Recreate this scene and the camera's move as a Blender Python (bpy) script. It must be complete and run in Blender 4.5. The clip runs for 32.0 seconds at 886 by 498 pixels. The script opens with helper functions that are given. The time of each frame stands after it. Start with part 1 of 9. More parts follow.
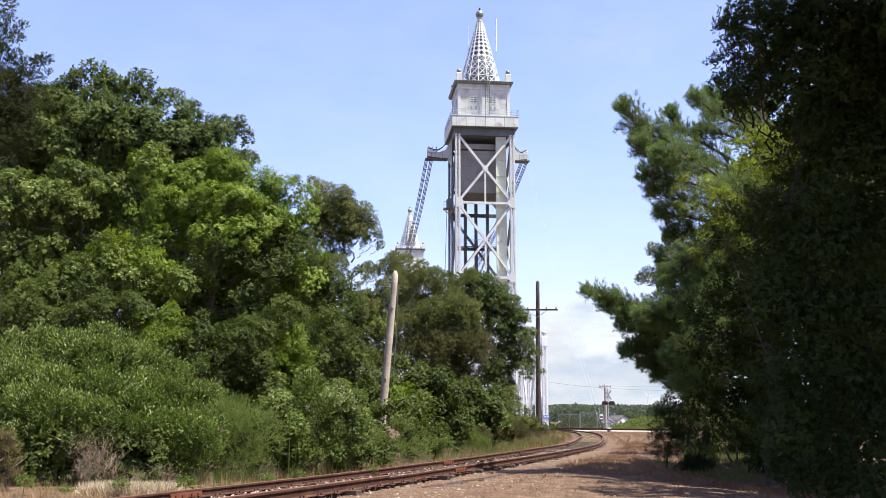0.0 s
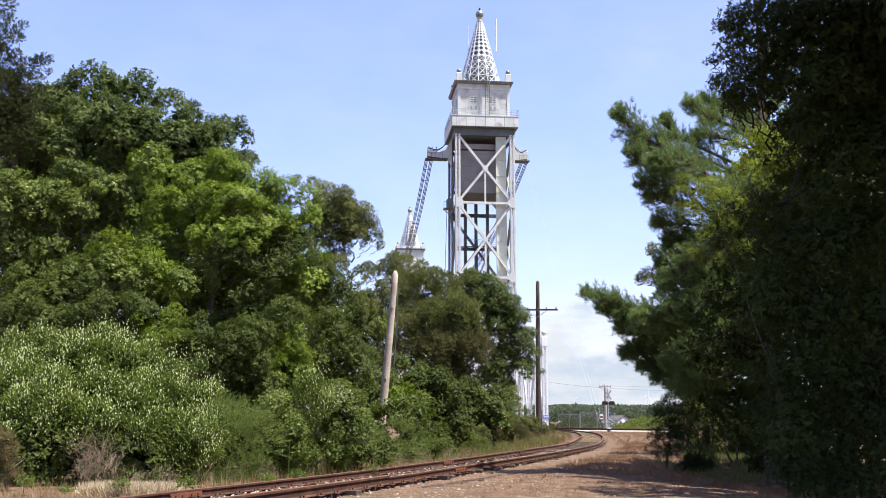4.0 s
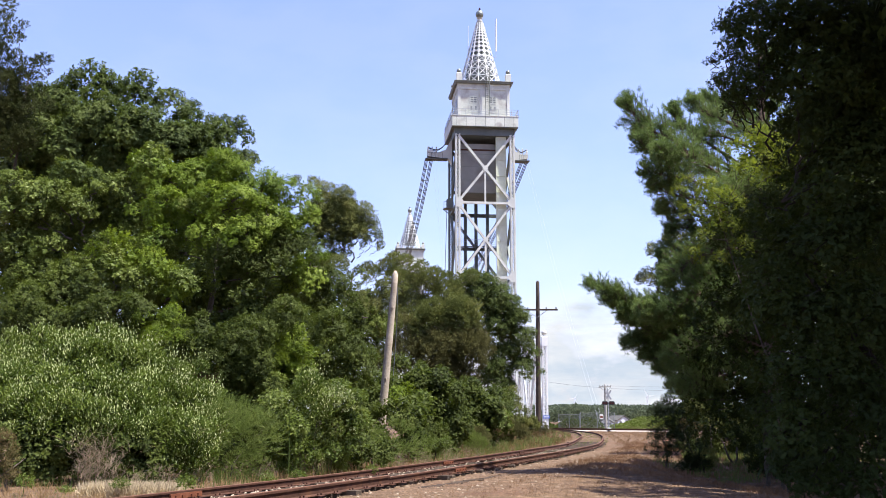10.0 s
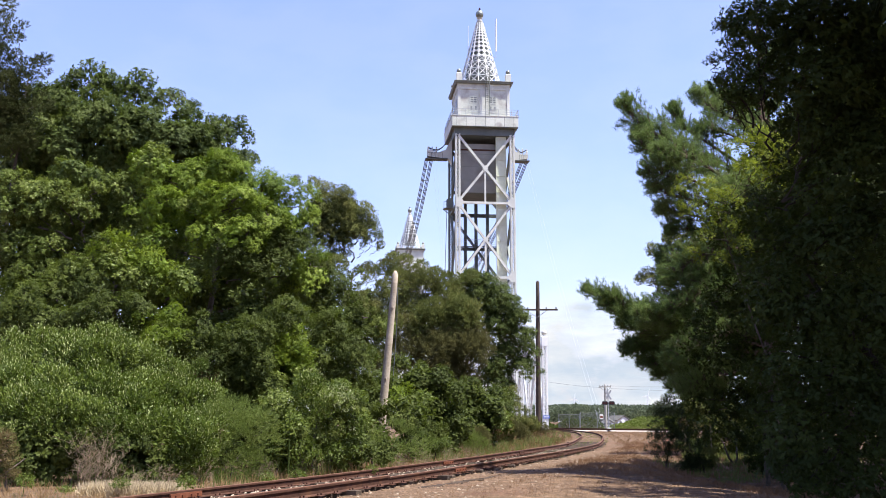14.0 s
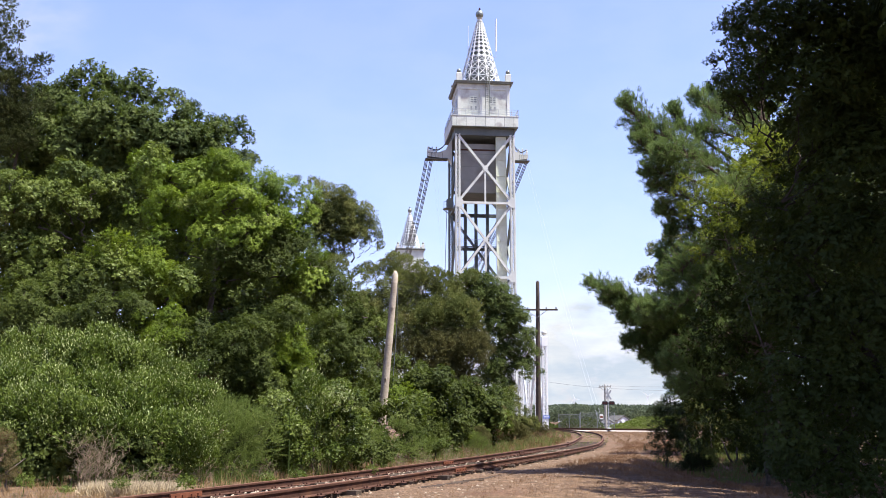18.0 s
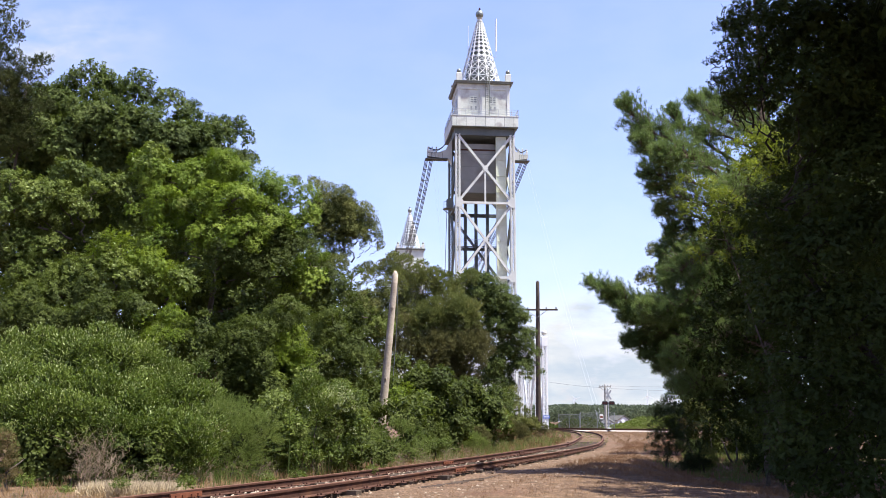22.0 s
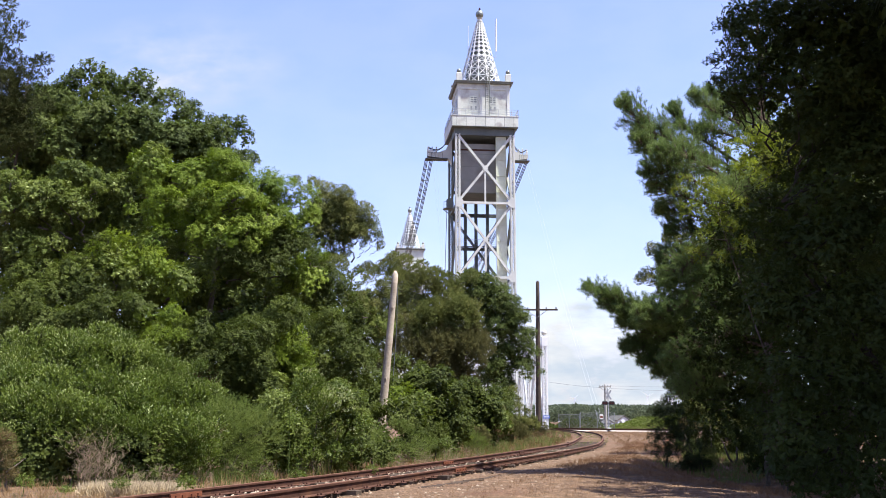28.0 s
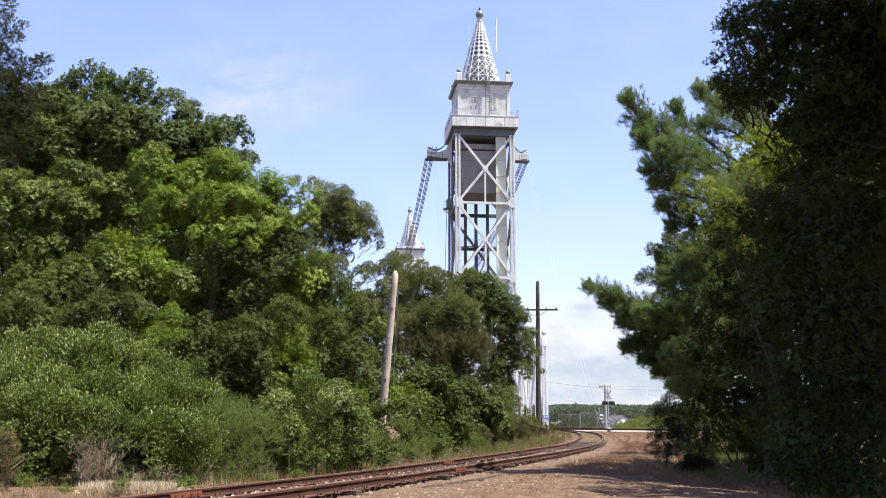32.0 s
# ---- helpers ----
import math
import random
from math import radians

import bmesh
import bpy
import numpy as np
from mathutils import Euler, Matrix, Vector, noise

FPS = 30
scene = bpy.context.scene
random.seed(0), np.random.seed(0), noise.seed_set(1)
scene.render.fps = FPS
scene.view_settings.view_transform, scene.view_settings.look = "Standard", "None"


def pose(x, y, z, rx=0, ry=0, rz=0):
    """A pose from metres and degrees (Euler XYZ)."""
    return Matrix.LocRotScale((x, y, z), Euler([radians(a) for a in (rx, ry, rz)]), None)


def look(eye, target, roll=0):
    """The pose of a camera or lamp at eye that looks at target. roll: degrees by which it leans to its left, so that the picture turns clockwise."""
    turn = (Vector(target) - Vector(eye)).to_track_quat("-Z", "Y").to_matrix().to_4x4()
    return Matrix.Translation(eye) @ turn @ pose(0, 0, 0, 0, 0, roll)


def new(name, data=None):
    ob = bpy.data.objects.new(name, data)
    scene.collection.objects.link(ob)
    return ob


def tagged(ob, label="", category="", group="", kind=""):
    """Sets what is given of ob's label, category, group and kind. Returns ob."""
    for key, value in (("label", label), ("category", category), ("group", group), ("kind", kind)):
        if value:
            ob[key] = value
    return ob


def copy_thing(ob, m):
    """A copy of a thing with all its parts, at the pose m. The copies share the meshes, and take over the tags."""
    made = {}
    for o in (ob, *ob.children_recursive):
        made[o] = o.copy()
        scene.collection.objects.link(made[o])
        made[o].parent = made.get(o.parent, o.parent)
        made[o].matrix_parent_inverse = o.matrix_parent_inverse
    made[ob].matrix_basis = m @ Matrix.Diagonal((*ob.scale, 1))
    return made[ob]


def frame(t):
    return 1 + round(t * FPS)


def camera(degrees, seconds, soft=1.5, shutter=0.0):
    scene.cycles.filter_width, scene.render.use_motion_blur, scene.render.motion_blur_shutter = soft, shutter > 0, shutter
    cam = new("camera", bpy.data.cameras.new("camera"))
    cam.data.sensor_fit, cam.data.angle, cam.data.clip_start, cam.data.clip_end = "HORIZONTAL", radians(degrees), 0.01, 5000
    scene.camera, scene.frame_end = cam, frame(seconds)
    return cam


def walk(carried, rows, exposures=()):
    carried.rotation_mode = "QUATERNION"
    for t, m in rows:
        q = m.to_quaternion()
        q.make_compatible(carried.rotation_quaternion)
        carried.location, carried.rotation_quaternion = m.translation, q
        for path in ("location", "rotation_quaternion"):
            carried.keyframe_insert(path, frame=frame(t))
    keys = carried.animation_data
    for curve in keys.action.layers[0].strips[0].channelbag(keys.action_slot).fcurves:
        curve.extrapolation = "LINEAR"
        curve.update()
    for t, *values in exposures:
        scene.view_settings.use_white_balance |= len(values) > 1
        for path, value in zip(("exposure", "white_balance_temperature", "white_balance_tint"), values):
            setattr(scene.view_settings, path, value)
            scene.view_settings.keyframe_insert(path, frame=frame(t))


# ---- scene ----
CAM_Z = 1.3
cam = camera(47.55, 32.0, soft=0.9)
EYE = pose(0, 0, CAM_Z, 90 + 9.72, 0, 0)
walk(cam, [(0, EYE), (32, EYE)])

# ---- light ----
SUN_EL, SUN_AZ = 65.0, 112.0
world = bpy.data.worlds.new("sky_world")
scene.world = world
world.use_nodes = True
wn, wl = world.node_tree.nodes, world.node_tree.links
wn.clear()
w_out = wn.new("ShaderNodeOutputWorld")
w_bg = wn.new("ShaderNodeBackground")
w_bg.inputs["Strength"].default_value = 0.115
sky = wn.new("ShaderNodeTexSky")
sky.sky_type = "NISHITA"
sky.sun_disc = False
sky.sun_elevation, sky.sun_rotation = radians(SUN_EL), radians(SUN_AZ)
sky.altitude, sky.air_density, sky.dust_density, sky.ozone_density = 10, 1.3, 1.0, 4.0
# broken white cloud low over the horizon, thinning out upwards, all round
w_co = wn.new("ShaderNodeTexCoord")
w_map = wn.new("ShaderNodeMapping")
w_map.inputs["Scale"].default_value = (12.0, 12.0, 26.0)
w_noise = wn.new("ShaderNodeTexNoise")
w_noise.inputs["Scale"].default_value = 1.3
w_noise.inputs["Detail"].default_value = 7
w_noise.inputs["Roughness"].default_value = 0.55
w_sep = wn.new("ShaderNodeSeparateXYZ")
w_low = wn.new("ShaderNodeMapRange")
w_low.inputs["From Min"].default_value, w_low.inputs["From Max"].default_value = 0.19, 0.05
w_low.inputs["To Min"].default_value, w_low.inputs["To Max"].default_value = -0.35, 0.2
w_add = wn.new("ShaderNodeMath")
w_ramp = wn.new("ShaderNodeMapRange")
w_ramp.inputs["From Min"].default_value, w_ramp.inputs["From Max"].default_value = 0.46, 0.66
w_ramp.inputs["To Min"].default_value = 0.1
w_mix = wn.new("ShaderNodeMix")
w_mix.data_type = "RGBA"
w_fine = wn.new("ShaderNodeTexNoise")
w_fine.inputs["Scale"].default_value, w_fine.inputs["Detail"].default_value = 1.0, 6
w_lit = wn.new("ShaderNodeMapRange")
w_lit.inputs["From Min"].default_value, w_lit.inputs["From Max"].default_value = 0.4, 0.6
w_cloud = wn.new("ShaderNodeMix")
w_cloud.data_type = "RGBA"
w_cloud.inputs["A"].default_value, w_cloud.inputs["B"].default_value = (2.35, 2.72, 3.2, 1), (3.45, 3.5, 3.6, 1)
wl.new(w_map.outputs["Vector"], w_fine.inputs["Vector"])
wl.new(w_fine.outputs["Fac"], w_lit.inputs["Value"])
wl.new(w_lit.outputs["Result"], w_cloud.inputs["Factor"])
wl.new(w_cloud.outputs["Result"], w_mix.inputs["B"])
wl.new(w_co.outputs["Generated"], w_map.inputs["Vector"])
wl.new(w_map.outputs["Vector"], w_noise.inputs["Vector"])
wl.new(w_co.outputs["Generated"], w_sep.inputs["Vector"])
wl.new(w_sep.outputs["Z"], w_low.inputs["Value"])
wl.new(w_low.outputs["Result"], w_add.inputs[0])
wl.new(w_noise.outputs["Fac"], w_add.inputs[1])
wl.new(w_add.outputs["Value"], w_ramp.inputs["Value"])
wl.new(w_ramp.outputs["Result"], w_mix.inputs["Factor"])
w_tint = wn.new("ShaderNodeMix")
w_tint.data_type, w_tint.blend_type = "RGBA", "MULTIPLY"
w_tint.inputs["Factor"].default_value = 1.0
w_tint.inputs["B"].default_value = (0.95, 0.83, 1.08, 1)
wl.new(sky.outputs["Color"], w_tint.inputs["A"])
wl.new(w_tint.outputs["Result"], w_mix.inputs["A"])
wl.new(w_mix.outputs["Result"], w_bg.inputs["Color"])
wl.new(w_bg.outputs["Background"], w_out.inputs["Surface"])

sun_data = bpy.data.lights.new("sun", "SUN")
sun_data.energy, sun_data.angle, sun_data.color = 5.0, radians(0.6), (1.0, 0.975, 0.89)
sun = new("sun", sun_data)
sun_way = Vector((math.sin(radians(SUN_AZ)) * math.cos(radians(SUN_EL)), math.cos(radians(SUN_AZ)) * math.cos(radians(SUN_EL)), math.sin(radians(SUN_EL))))
sun.matrix_world = look(sun_way * 300, (0, 0, 0))
scene.view_settings.exposure = 1.24


# ---- materials ----
def material(name, dark, light, scale=3.0, rough=0.7, metal=0.0, bump=0.0, fine=40.0, stain=None, stain_scale=0.6, spread=0.0):
    """Two colours mixed by noise at two scales, with relief, and stains of a third colour."""
    m = bpy.data.materials.new(name)
    m.use_nodes = True
    n, l = m.node_tree.nodes, m.node_tree.links
    b = n["Principled BSDF"]
    co = n.new("ShaderNodeTexCoord")
    a = n.new("ShaderNodeTexNoise")
    a.inputs["Scale"].default_value, a.inputs["Detail"].default_value = scale, 6
    c = n.new("ShaderNodeTexNoise")
    c.inputs["Scale"].default_value, c.inputs["Detail"].default_value = fine, 4
    l.new(co.outputs["Object"], a.inputs["Vector"])
    l.new(co.outputs["Object"], c.inputs["Vector"])
    mean = n.new("ShaderNodeMath")
    mean.operation = "MULTIPLY_ADD"
    mean.inputs[1].default_value = 0.45
    l.new(c.outputs["Fac"], mean.inputs[0])
    half = n.new("ShaderNodeMath")
    half.operation = "MULTIPLY"
    half.inputs[1].default_value = 0.55
    l.new(a.outputs["Fac"], half.inputs[0])
    l.new(half.outputs[0], mean.inputs[2])
    fac = mean.outputs[0]
    if spread:
        info = n.new("ShaderNodeObjectInfo")
        s = n.new("ShaderNodeMath")
        s.operation = "MULTIPLY_ADD"
        s.inputs[1].default_value = spread
        l.new(info.outputs["Random"], s.inputs[0])
        l.new(fac, s.inputs[2])
        off = n.new("ShaderNodeMath")
        off.operation = "SUBTRACT"
        off.inputs[1].default_value = spread / 2
        l.new(s.outputs[0], off.inputs[0])
        fac = off.outputs[0]
    r = n.new("ShaderNodeMapRange")
    r.inputs["From Min"].default_value, r.inputs["From Max"].default_value = 0.36, 0.64
    l.new(fac, r.inputs["Value"])
    mix = n.new("ShaderNodeMix")
    mix.data_type = "RGBA"
    mix.inputs["A"].default_value, mix.inputs["B"].default_value = (*dark, 1), (*light, 1)
    l.new(r.outputs["Result"], mix.inputs["Factor"])
    col = mix.outputs["Result"]
    if stain:
        st = n.new("ShaderNodeTexNoise")
        st.inputs["Scale"].default_value, st.inputs["Detail"].default_value = stain_scale, 5
        l.new(co.outputs["Object"], st.inputs["Vector"])
        sr = n.new("ShaderNodeMapRange")
        sr.inputs["From Min"].default_value, sr.inputs["From Max"].default_value = 0.54, 0.72
        l.new(st.outputs["Fac"], sr.inputs["Value"])
        m2 = n.new("ShaderNodeMix")
        m2.data_type = "RGBA"
        m2.inputs["B"].default_value = (*stain, 1)
        l.new(sr.outputs["Result"], m2.inputs["Factor"])
        l.new(col, m2.inputs["A"])
        col = m2.outputs["Result"]
    l.new(col, b.inputs["Base Color"])
    b.inputs["Roughness"].default_value, b.inputs["Metallic"].default_value = rough, metal
    b.inputs["Specular IOR Level"].default_value = 0.5 if rough < 0.7 else 0.15
    if bump:
        bp = n.new("ShaderNodeBump")
        bp.inputs["Strength"].default_value, bp.inputs["Distance"].default_value = bump, 0.02
        l.new(c.outputs["Fac"], bp.inputs["Height"])
        l.new(bp.outputs["Normal"], b.inputs["Normal"])
    return m


def leaf_material(name, colours, gloss=0.4, through_light=0.35, glow=(0.25, 0.42, 0.06), flecks=0.0, fleck=(0.4, 0.45, 0.25)):
    """Foliage: each leaf takes its own tint, each clump leans to light or dark; light passes through the blade."""
    m = bpy.data.materials.new(name)
    m.use_nodes = True
    n, l = m.node_tree.nodes, m.node_tree.links
    b, out = n["Principled BSDF"], n["Material Output"]
    geo, info = n.new("ShaderNodeNewGeometry"), n.new("ShaderNodeObjectInfo")
    co = n.new("ShaderNodeTexCoord")
    no = n.new("ShaderNodeTexNoise")
    no.inputs["Scale"].default_value, no.inputs["Detail"].default_value = 1.6, 3
    l.new(co.outputs["Object"], no.inputs["Vector"])
    f1 = n.new("ShaderNodeMath")
    f1.operation = "MULTIPLY_ADD"
    f1.inputs[1].default_value = 0.24
    l.new(geo.outputs["Random Per Island"], f1.inputs[0])
    f2 = n.new("ShaderNodeMath")
    f2.operation = "MULTIPLY"
    f2.inputs[1].default_value = 0.46
    l.new(info.outputs["Random"], f2.inputs[0])
    f3 = n.new("ShaderNodeMath")
    f3.operation = "MULTIPLY_ADD"
    f3.inputs[1].default_value = 0.3
    l.new(no.outputs["Fac"], f3.inputs[0])
    l.new(f2.outputs[0], f3.inputs[2])
    l.new(f3.outputs[0], f1.inputs[2])
    ramp = n.new("ShaderNodeValToRGB")
    e = ramp.color_ramp.elements
    e[0].color, e[1].color = (*colours[0], 1), (*colours[-1], 1)
    e[0].position, e[1].position = 0.15, 0.86
    for i, c in enumerate(colours[1:-1]):
        x = e.new(0.15 + 0.71 * (i + 1) / (len(colours) - 1))
        x.color = (*c, 1)
    pale = e.new(0.93)
    top = colours[-1]
    pale.color = (min(0.5, top[0] * 1.7 + 0.03), min(0.5, top[1] * 1.55 + 0.03), min(0.5, top[2] * 1.8 + 0.03), 1)
    l.new(f1.outputs[0], ramp.inputs["Fac"])
    colour = ramp.outputs["Color"]
    if flecks:
        # some leaves turn paler, for undersides and for glints put into the colour
        turned = n.new("ShaderNodeMath")
        turned.operation = "LESS_THAN"
        turned.inputs[1].default_value = flecks
        l.new(geo.outputs["Random Per Island"], turned.inputs[0])
        fm = n.new("ShaderNodeMix")
        fm.data_type = "RGBA"
        fm.inputs["B"].default_value = (*fleck, 1)
        l.new(turned.outputs[0], fm.inputs["Factor"])
        l.new(colour, fm.inputs["A"])
        colour = fm.outputs["Result"]
    l.new(colour, b.inputs["Base Color"])
    b.inputs["Roughness"].default_value = gloss + 0.15
    b.inputs["Specular IOR Level"].default_value = 0.14
    tr = n.new("ShaderNodeBsdfTranslucent")
    tm = n.new("ShaderNodeMix")
    tm.data_type = "RGBA"
    tm.inputs["Factor"].default_value = 0.5
    tm.inputs["B"].default_value = (*glow, 1)
    l.new(colour, tm.inputs["A"])
    l.new(tm.outputs["Result"], tr.inputs["Color"])
    mix = n.new("ShaderNodeMixShader")
    mix.inputs["Fac"].default_value = through_light
    l.new(b.outputs["BSDF"], mix.inputs[1])
    l.new(tr.outputs["BSDF"], mix.inputs[2])
    l.new(mix.outputs["Shader"], out.inputs["Surface"])
    return m


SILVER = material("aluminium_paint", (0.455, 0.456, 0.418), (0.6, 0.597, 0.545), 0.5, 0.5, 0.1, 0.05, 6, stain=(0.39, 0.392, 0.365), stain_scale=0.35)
# Darker aluminium paint, with the shade of side and rear steel in it.
SILVER_DARK = material("shaded_weathered_aluminium", (0.108, 0.124, 0.113), (0.175, 0.197, 0.178), 0.5, 0.6, 0.1, 0.05, 6, stain=(0.164, 0.148, 0.139), stain_scale=0.4)
# Weathered grey, darkened further by the overhang's shade put into the colour.
CORNICE = material("weathered_shaded_cornice", (0.105, 0.115, 0.102), (0.16, 0.172, 0.152), 0.5, 0.6, 0.05, 0.05, 6)
PATINA = material("weathered_metal_ball", (0.16, 0.175, 0.155), (0.33, 0.35, 0.315), 1.2, 0.38, 0.55, 0.05, 6)
PANEL = material("grey_sheet_panel", (0.44, 0.452, 0.405), (0.575, 0.588, 0.525), 0.4, 0.6, 0.05, 0.03, 5, stain=(0.31, 0.285, 0.262), stain_scale=0.5, spread=0.2)
CONCRETE = material("weathered_concrete", (0.205, 0.203, 0.195), (0.285, 0.282, 0.27), 0.35, 0.85, 0, 0.2, 8, stain=(0.205, 0.189, 0.164), stain_scale=0.4, spread=0.15)
SPIRE_WHITE = material("white_spire_paint", (0.62, 0.635, 0.635), (0.72, 0.73, 0.725), 0.6, 0.5, 0.0, 0.03, 6, stain=(0.41, 0.41, 0.394))
# Shade put into the colour of rear braces, girder, soffit and spire core.
SHADE_STEEL = material("shaded_grey_steel", (0.068, 0.078, 0.078), (0.126, 0.142, 0.136), 0.6, 0.6, 0.1, 0.05)
PALE_GREEN = material("pale_green_paint", (0.5, 0.525, 0.4), (0.61, 0.635, 0.5), 0.3, 0.55, 0.05, 0.03, 6, stain=(0.41, 0.426, 0.328))
DARK_STEEL = material("dark_steel", (0.049, 0.057, 0.058), (0.097, 0.109, 0.107), 1, 0.6, 0.3, 0.05)
CABLE = material("grey_cable", (0.07, 0.08, 0.1), (0.13, 0.14, 0.16), 1, 0.6)
PALE_WIRE = material("bright_wire", (0.7, 0.72, 0.75), (0.8, 0.82, 0.85), 1, 0.4, 0.5)
GLASS_DARK = material("dark_window_glass", (0.07, 0.075, 0.08), (0.12, 0.125, 0.13), 0.5, 0.25)
GLASS_GREY = material("dusty_window_glass", (0.15, 0.16, 0.155), (0.23, 0.24, 0.23), 0.5, 0.3)
RUST = material("rusty_rail_steel", (0.04, 0.019, 0.0135), (0.092, 0.043, 0.03), 6, 0.9, 0.0, 0.3, 60, stain=(0.1, 0.048, 0.028), stain_scale=3)
# Lighter than the rail sides: sunlight on the head is in the colour.
RAIL_TOP = material("sunlit_rail_head", (0.11, 0.05, 0.033), (0.205, 0.105, 0.07), 5, 0.72, 0.1, 0.15, 60)
RUST_RED = material("red_rust_joint", (0.11, 0.036, 0.02), (0.19, 0.07, 0.038), 12, 0.8, 0, 0.4, 70)
TIE = material("weathered_tie_wood", (0.034, 0.024, 0.018), (0.085, 0.062, 0.047), 4, 0.95, 0, 0.6, 35, spread=0.25)
OLD_TIE = material("dark_rotten_tie_wood", (0.03, 0.021, 0.016), (0.085, 0.06, 0.046), 4, 0.95, 0, 0.6, 35)
POLE_WOOD = material("bleached_pole_wood", (0.3, 0.245, 0.19), (0.47, 0.39, 0.31), 3, 0.9, 0, 0.7, 18, stain=(0.22, 0.17, 0.125), stain_scale=1.5)
POLE_DARK = material("creosoted_pole_wood", (0.035, 0.026, 0.021), (0.09, 0.068, 0.055), 3, 0.85, 0, 0.5, 25)
BARK = material("grey_brown_bark", (0.041, 0.033, 0.026), (0.115, 0.094, 0.078), 5, 0.95, 0, 0.8, 25)
# Bark darkened further so that the near oak's shade is in its colour.
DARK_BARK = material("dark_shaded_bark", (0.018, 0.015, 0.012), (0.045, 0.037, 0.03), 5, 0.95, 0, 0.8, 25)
PINE_BARK = material("pine_bark", (0.06, 0.042, 0.032), (0.17, 0.125, 0.10), 5, 0.95, 0, 0.8, 25)
DEAD_WOOD = material("dead_twig_wood", (0.16, 0.12, 0.078), (0.31, 0.245, 0.165), 6, 0.9, 0, 0.3)
SIGN_WHITE = material("white_sign_paint", (0.607, 0.607, 0.599), (0.672, 0.672, 0.664), 2, 0.5)
SIGN_BLUE = material("blue_sign_paint", (0.05, 0.12, 0.42), (0.08, 0.18, 0.5), 2, 0.5)
SIGN_RED = material("dark_red_lens", (0.03, 0.008, 0.008), (0.06, 0.012, 0.01), 2, 0.25)
BLACK = material("black_paint", (0.012, 0.012, 0.013), (0.025, 0.025, 0.027), 3, 0.6)
FENCE_GREY = material("dull_fence_wire", (0.131, 0.139, 0.139), (0.213, 0.221, 0.221), 3, 0.6, 0.3)
GALV = material("galvanised_steel", (0.312, 0.32, 0.328), (0.426, 0.435, 0.443), 3, 0.5, 0.5)
HOUSE_WHITE = material("white_clapboard", (0.574, 0.574, 0.566), (0.656, 0.656, 0.648), 1, 0.7)
ROOF_GREY = material("grey_shingle", (0.085, 0.08, 0.075), (0.13, 0.124, 0.115), 1, 1.0)
TURBINE = material("turbine_white", (0.76, 0.77, 0.78), (0.82, 0.83, 0.84), 0.2, 0.4)
FEATHER = material("grey_feathers", (0.1, 0.1, 0.11), (0.2, 0.2, 0.21), 5, 0.8)
STRAW = leaf_material("dry_grass", [(0.18, 0.105, 0.048), (0.3, 0.2, 0.1), (0.4, 0.3, 0.17)], 0.8, 0.15, (0.385, 0.292, 0.154))
STONE = leaf_material("ballast_stone", [(0.05, 0.033, 0.023), (0.14, 0.09, 0.06), (0.28, 0.205, 0.148)], 0.75, 0.0)
GRASS = leaf_material("green_grass", [(0.038, 0.058, 0.015), (0.077, 0.1, 0.027), (0.154, 0.146, 0.054)], 0.6, 0.3)
OAK = leaf_material("oak_leaves", [(0.040, 0.057, 0.014), (0.065, 0.090, 0.019), (0.107, 0.130, 0.035)], 0.45, 0.24, (0.161, 0.220, 0.024), 0.02, (0.189, 0.238, 0.086))
PALE_LEAF = leaf_material("pale_leaf_underside", [(0.28, 0.33, 0.13), (0.36, 0.4, 0.18), (0.45, 0.48, 0.25)], 0.5, 0.25, (0.36, 0.42, 0.15))
MID_GREEN = leaf_material("mid_green_leaves", [(0.054, 0.076, 0.013), (0.093, 0.121, 0.022), (0.152, 0.180, 0.038)], 0.45, 0.26, (0.236, 0.312, 0.030), 0.06, (0.286, 0.336, 0.132))
BRIGHT_GREEN = leaf_material("young_yellow_green_leaves", [(0.069, 0.101, 0.010), (0.114, 0.162, 0.016), (0.184, 0.224, 0.030)], 0.35, 0.35, (0.343, 0.448, 0.030))
SHRUB_GREEN = leaf_material("fresh_shrub_leaves", [(0.048, 0.07, 0.012), (0.085, 0.115, 0.02), (0.148, 0.175, 0.045)], 0.3, 0.3, (0.233, 0.31, 0.03), 0.04, (0.265, 0.3, 0.12))
FEATHERY = leaf_material("feathery_leaves", [(0.075, 0.105, 0.024), (0.125, 0.165, 0.038), (0.185, 0.22, 0.065)], 0.6, 0.3, (0.24, 0.33, 0.05))
BROWN_JUNIPER = leaf_material("bronzed_needles", [(0.074, 0.078, 0.028), (0.121, 0.118, 0.042), (0.18, 0.168, 0.064)], 0.6, 0.2, (0.18, 0.17, 0.05))
# Oak leaves darkened: the shade under the trees is put into this colour.
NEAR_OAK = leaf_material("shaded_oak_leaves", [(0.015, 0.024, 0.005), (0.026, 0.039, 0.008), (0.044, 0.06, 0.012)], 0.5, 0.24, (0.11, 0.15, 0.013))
SAPLING = leaf_material("yellow_green_oak_leaves", [(0.078, 0.110, 0.013), (0.140, 0.177, 0.021), (0.235, 0.263, 0.047)], 0.4, 0.42, (0.403, 0.470, 0.038))
LIME = leaf_material("bright_leaves", [(0.059, 0.093, 0.011), (0.111, 0.160, 0.015), (0.207, 0.260, 0.037)], 0.35, 0.24, (0.325, 0.467, 0.033))
OLIVE = leaf_material("olive_leaves", [(0.062, 0.072, 0.019), (0.111, 0.122, 0.031), (0.181, 0.174, 0.05)], 0.45, 0.24, (0.191, 0.23, 0.041))
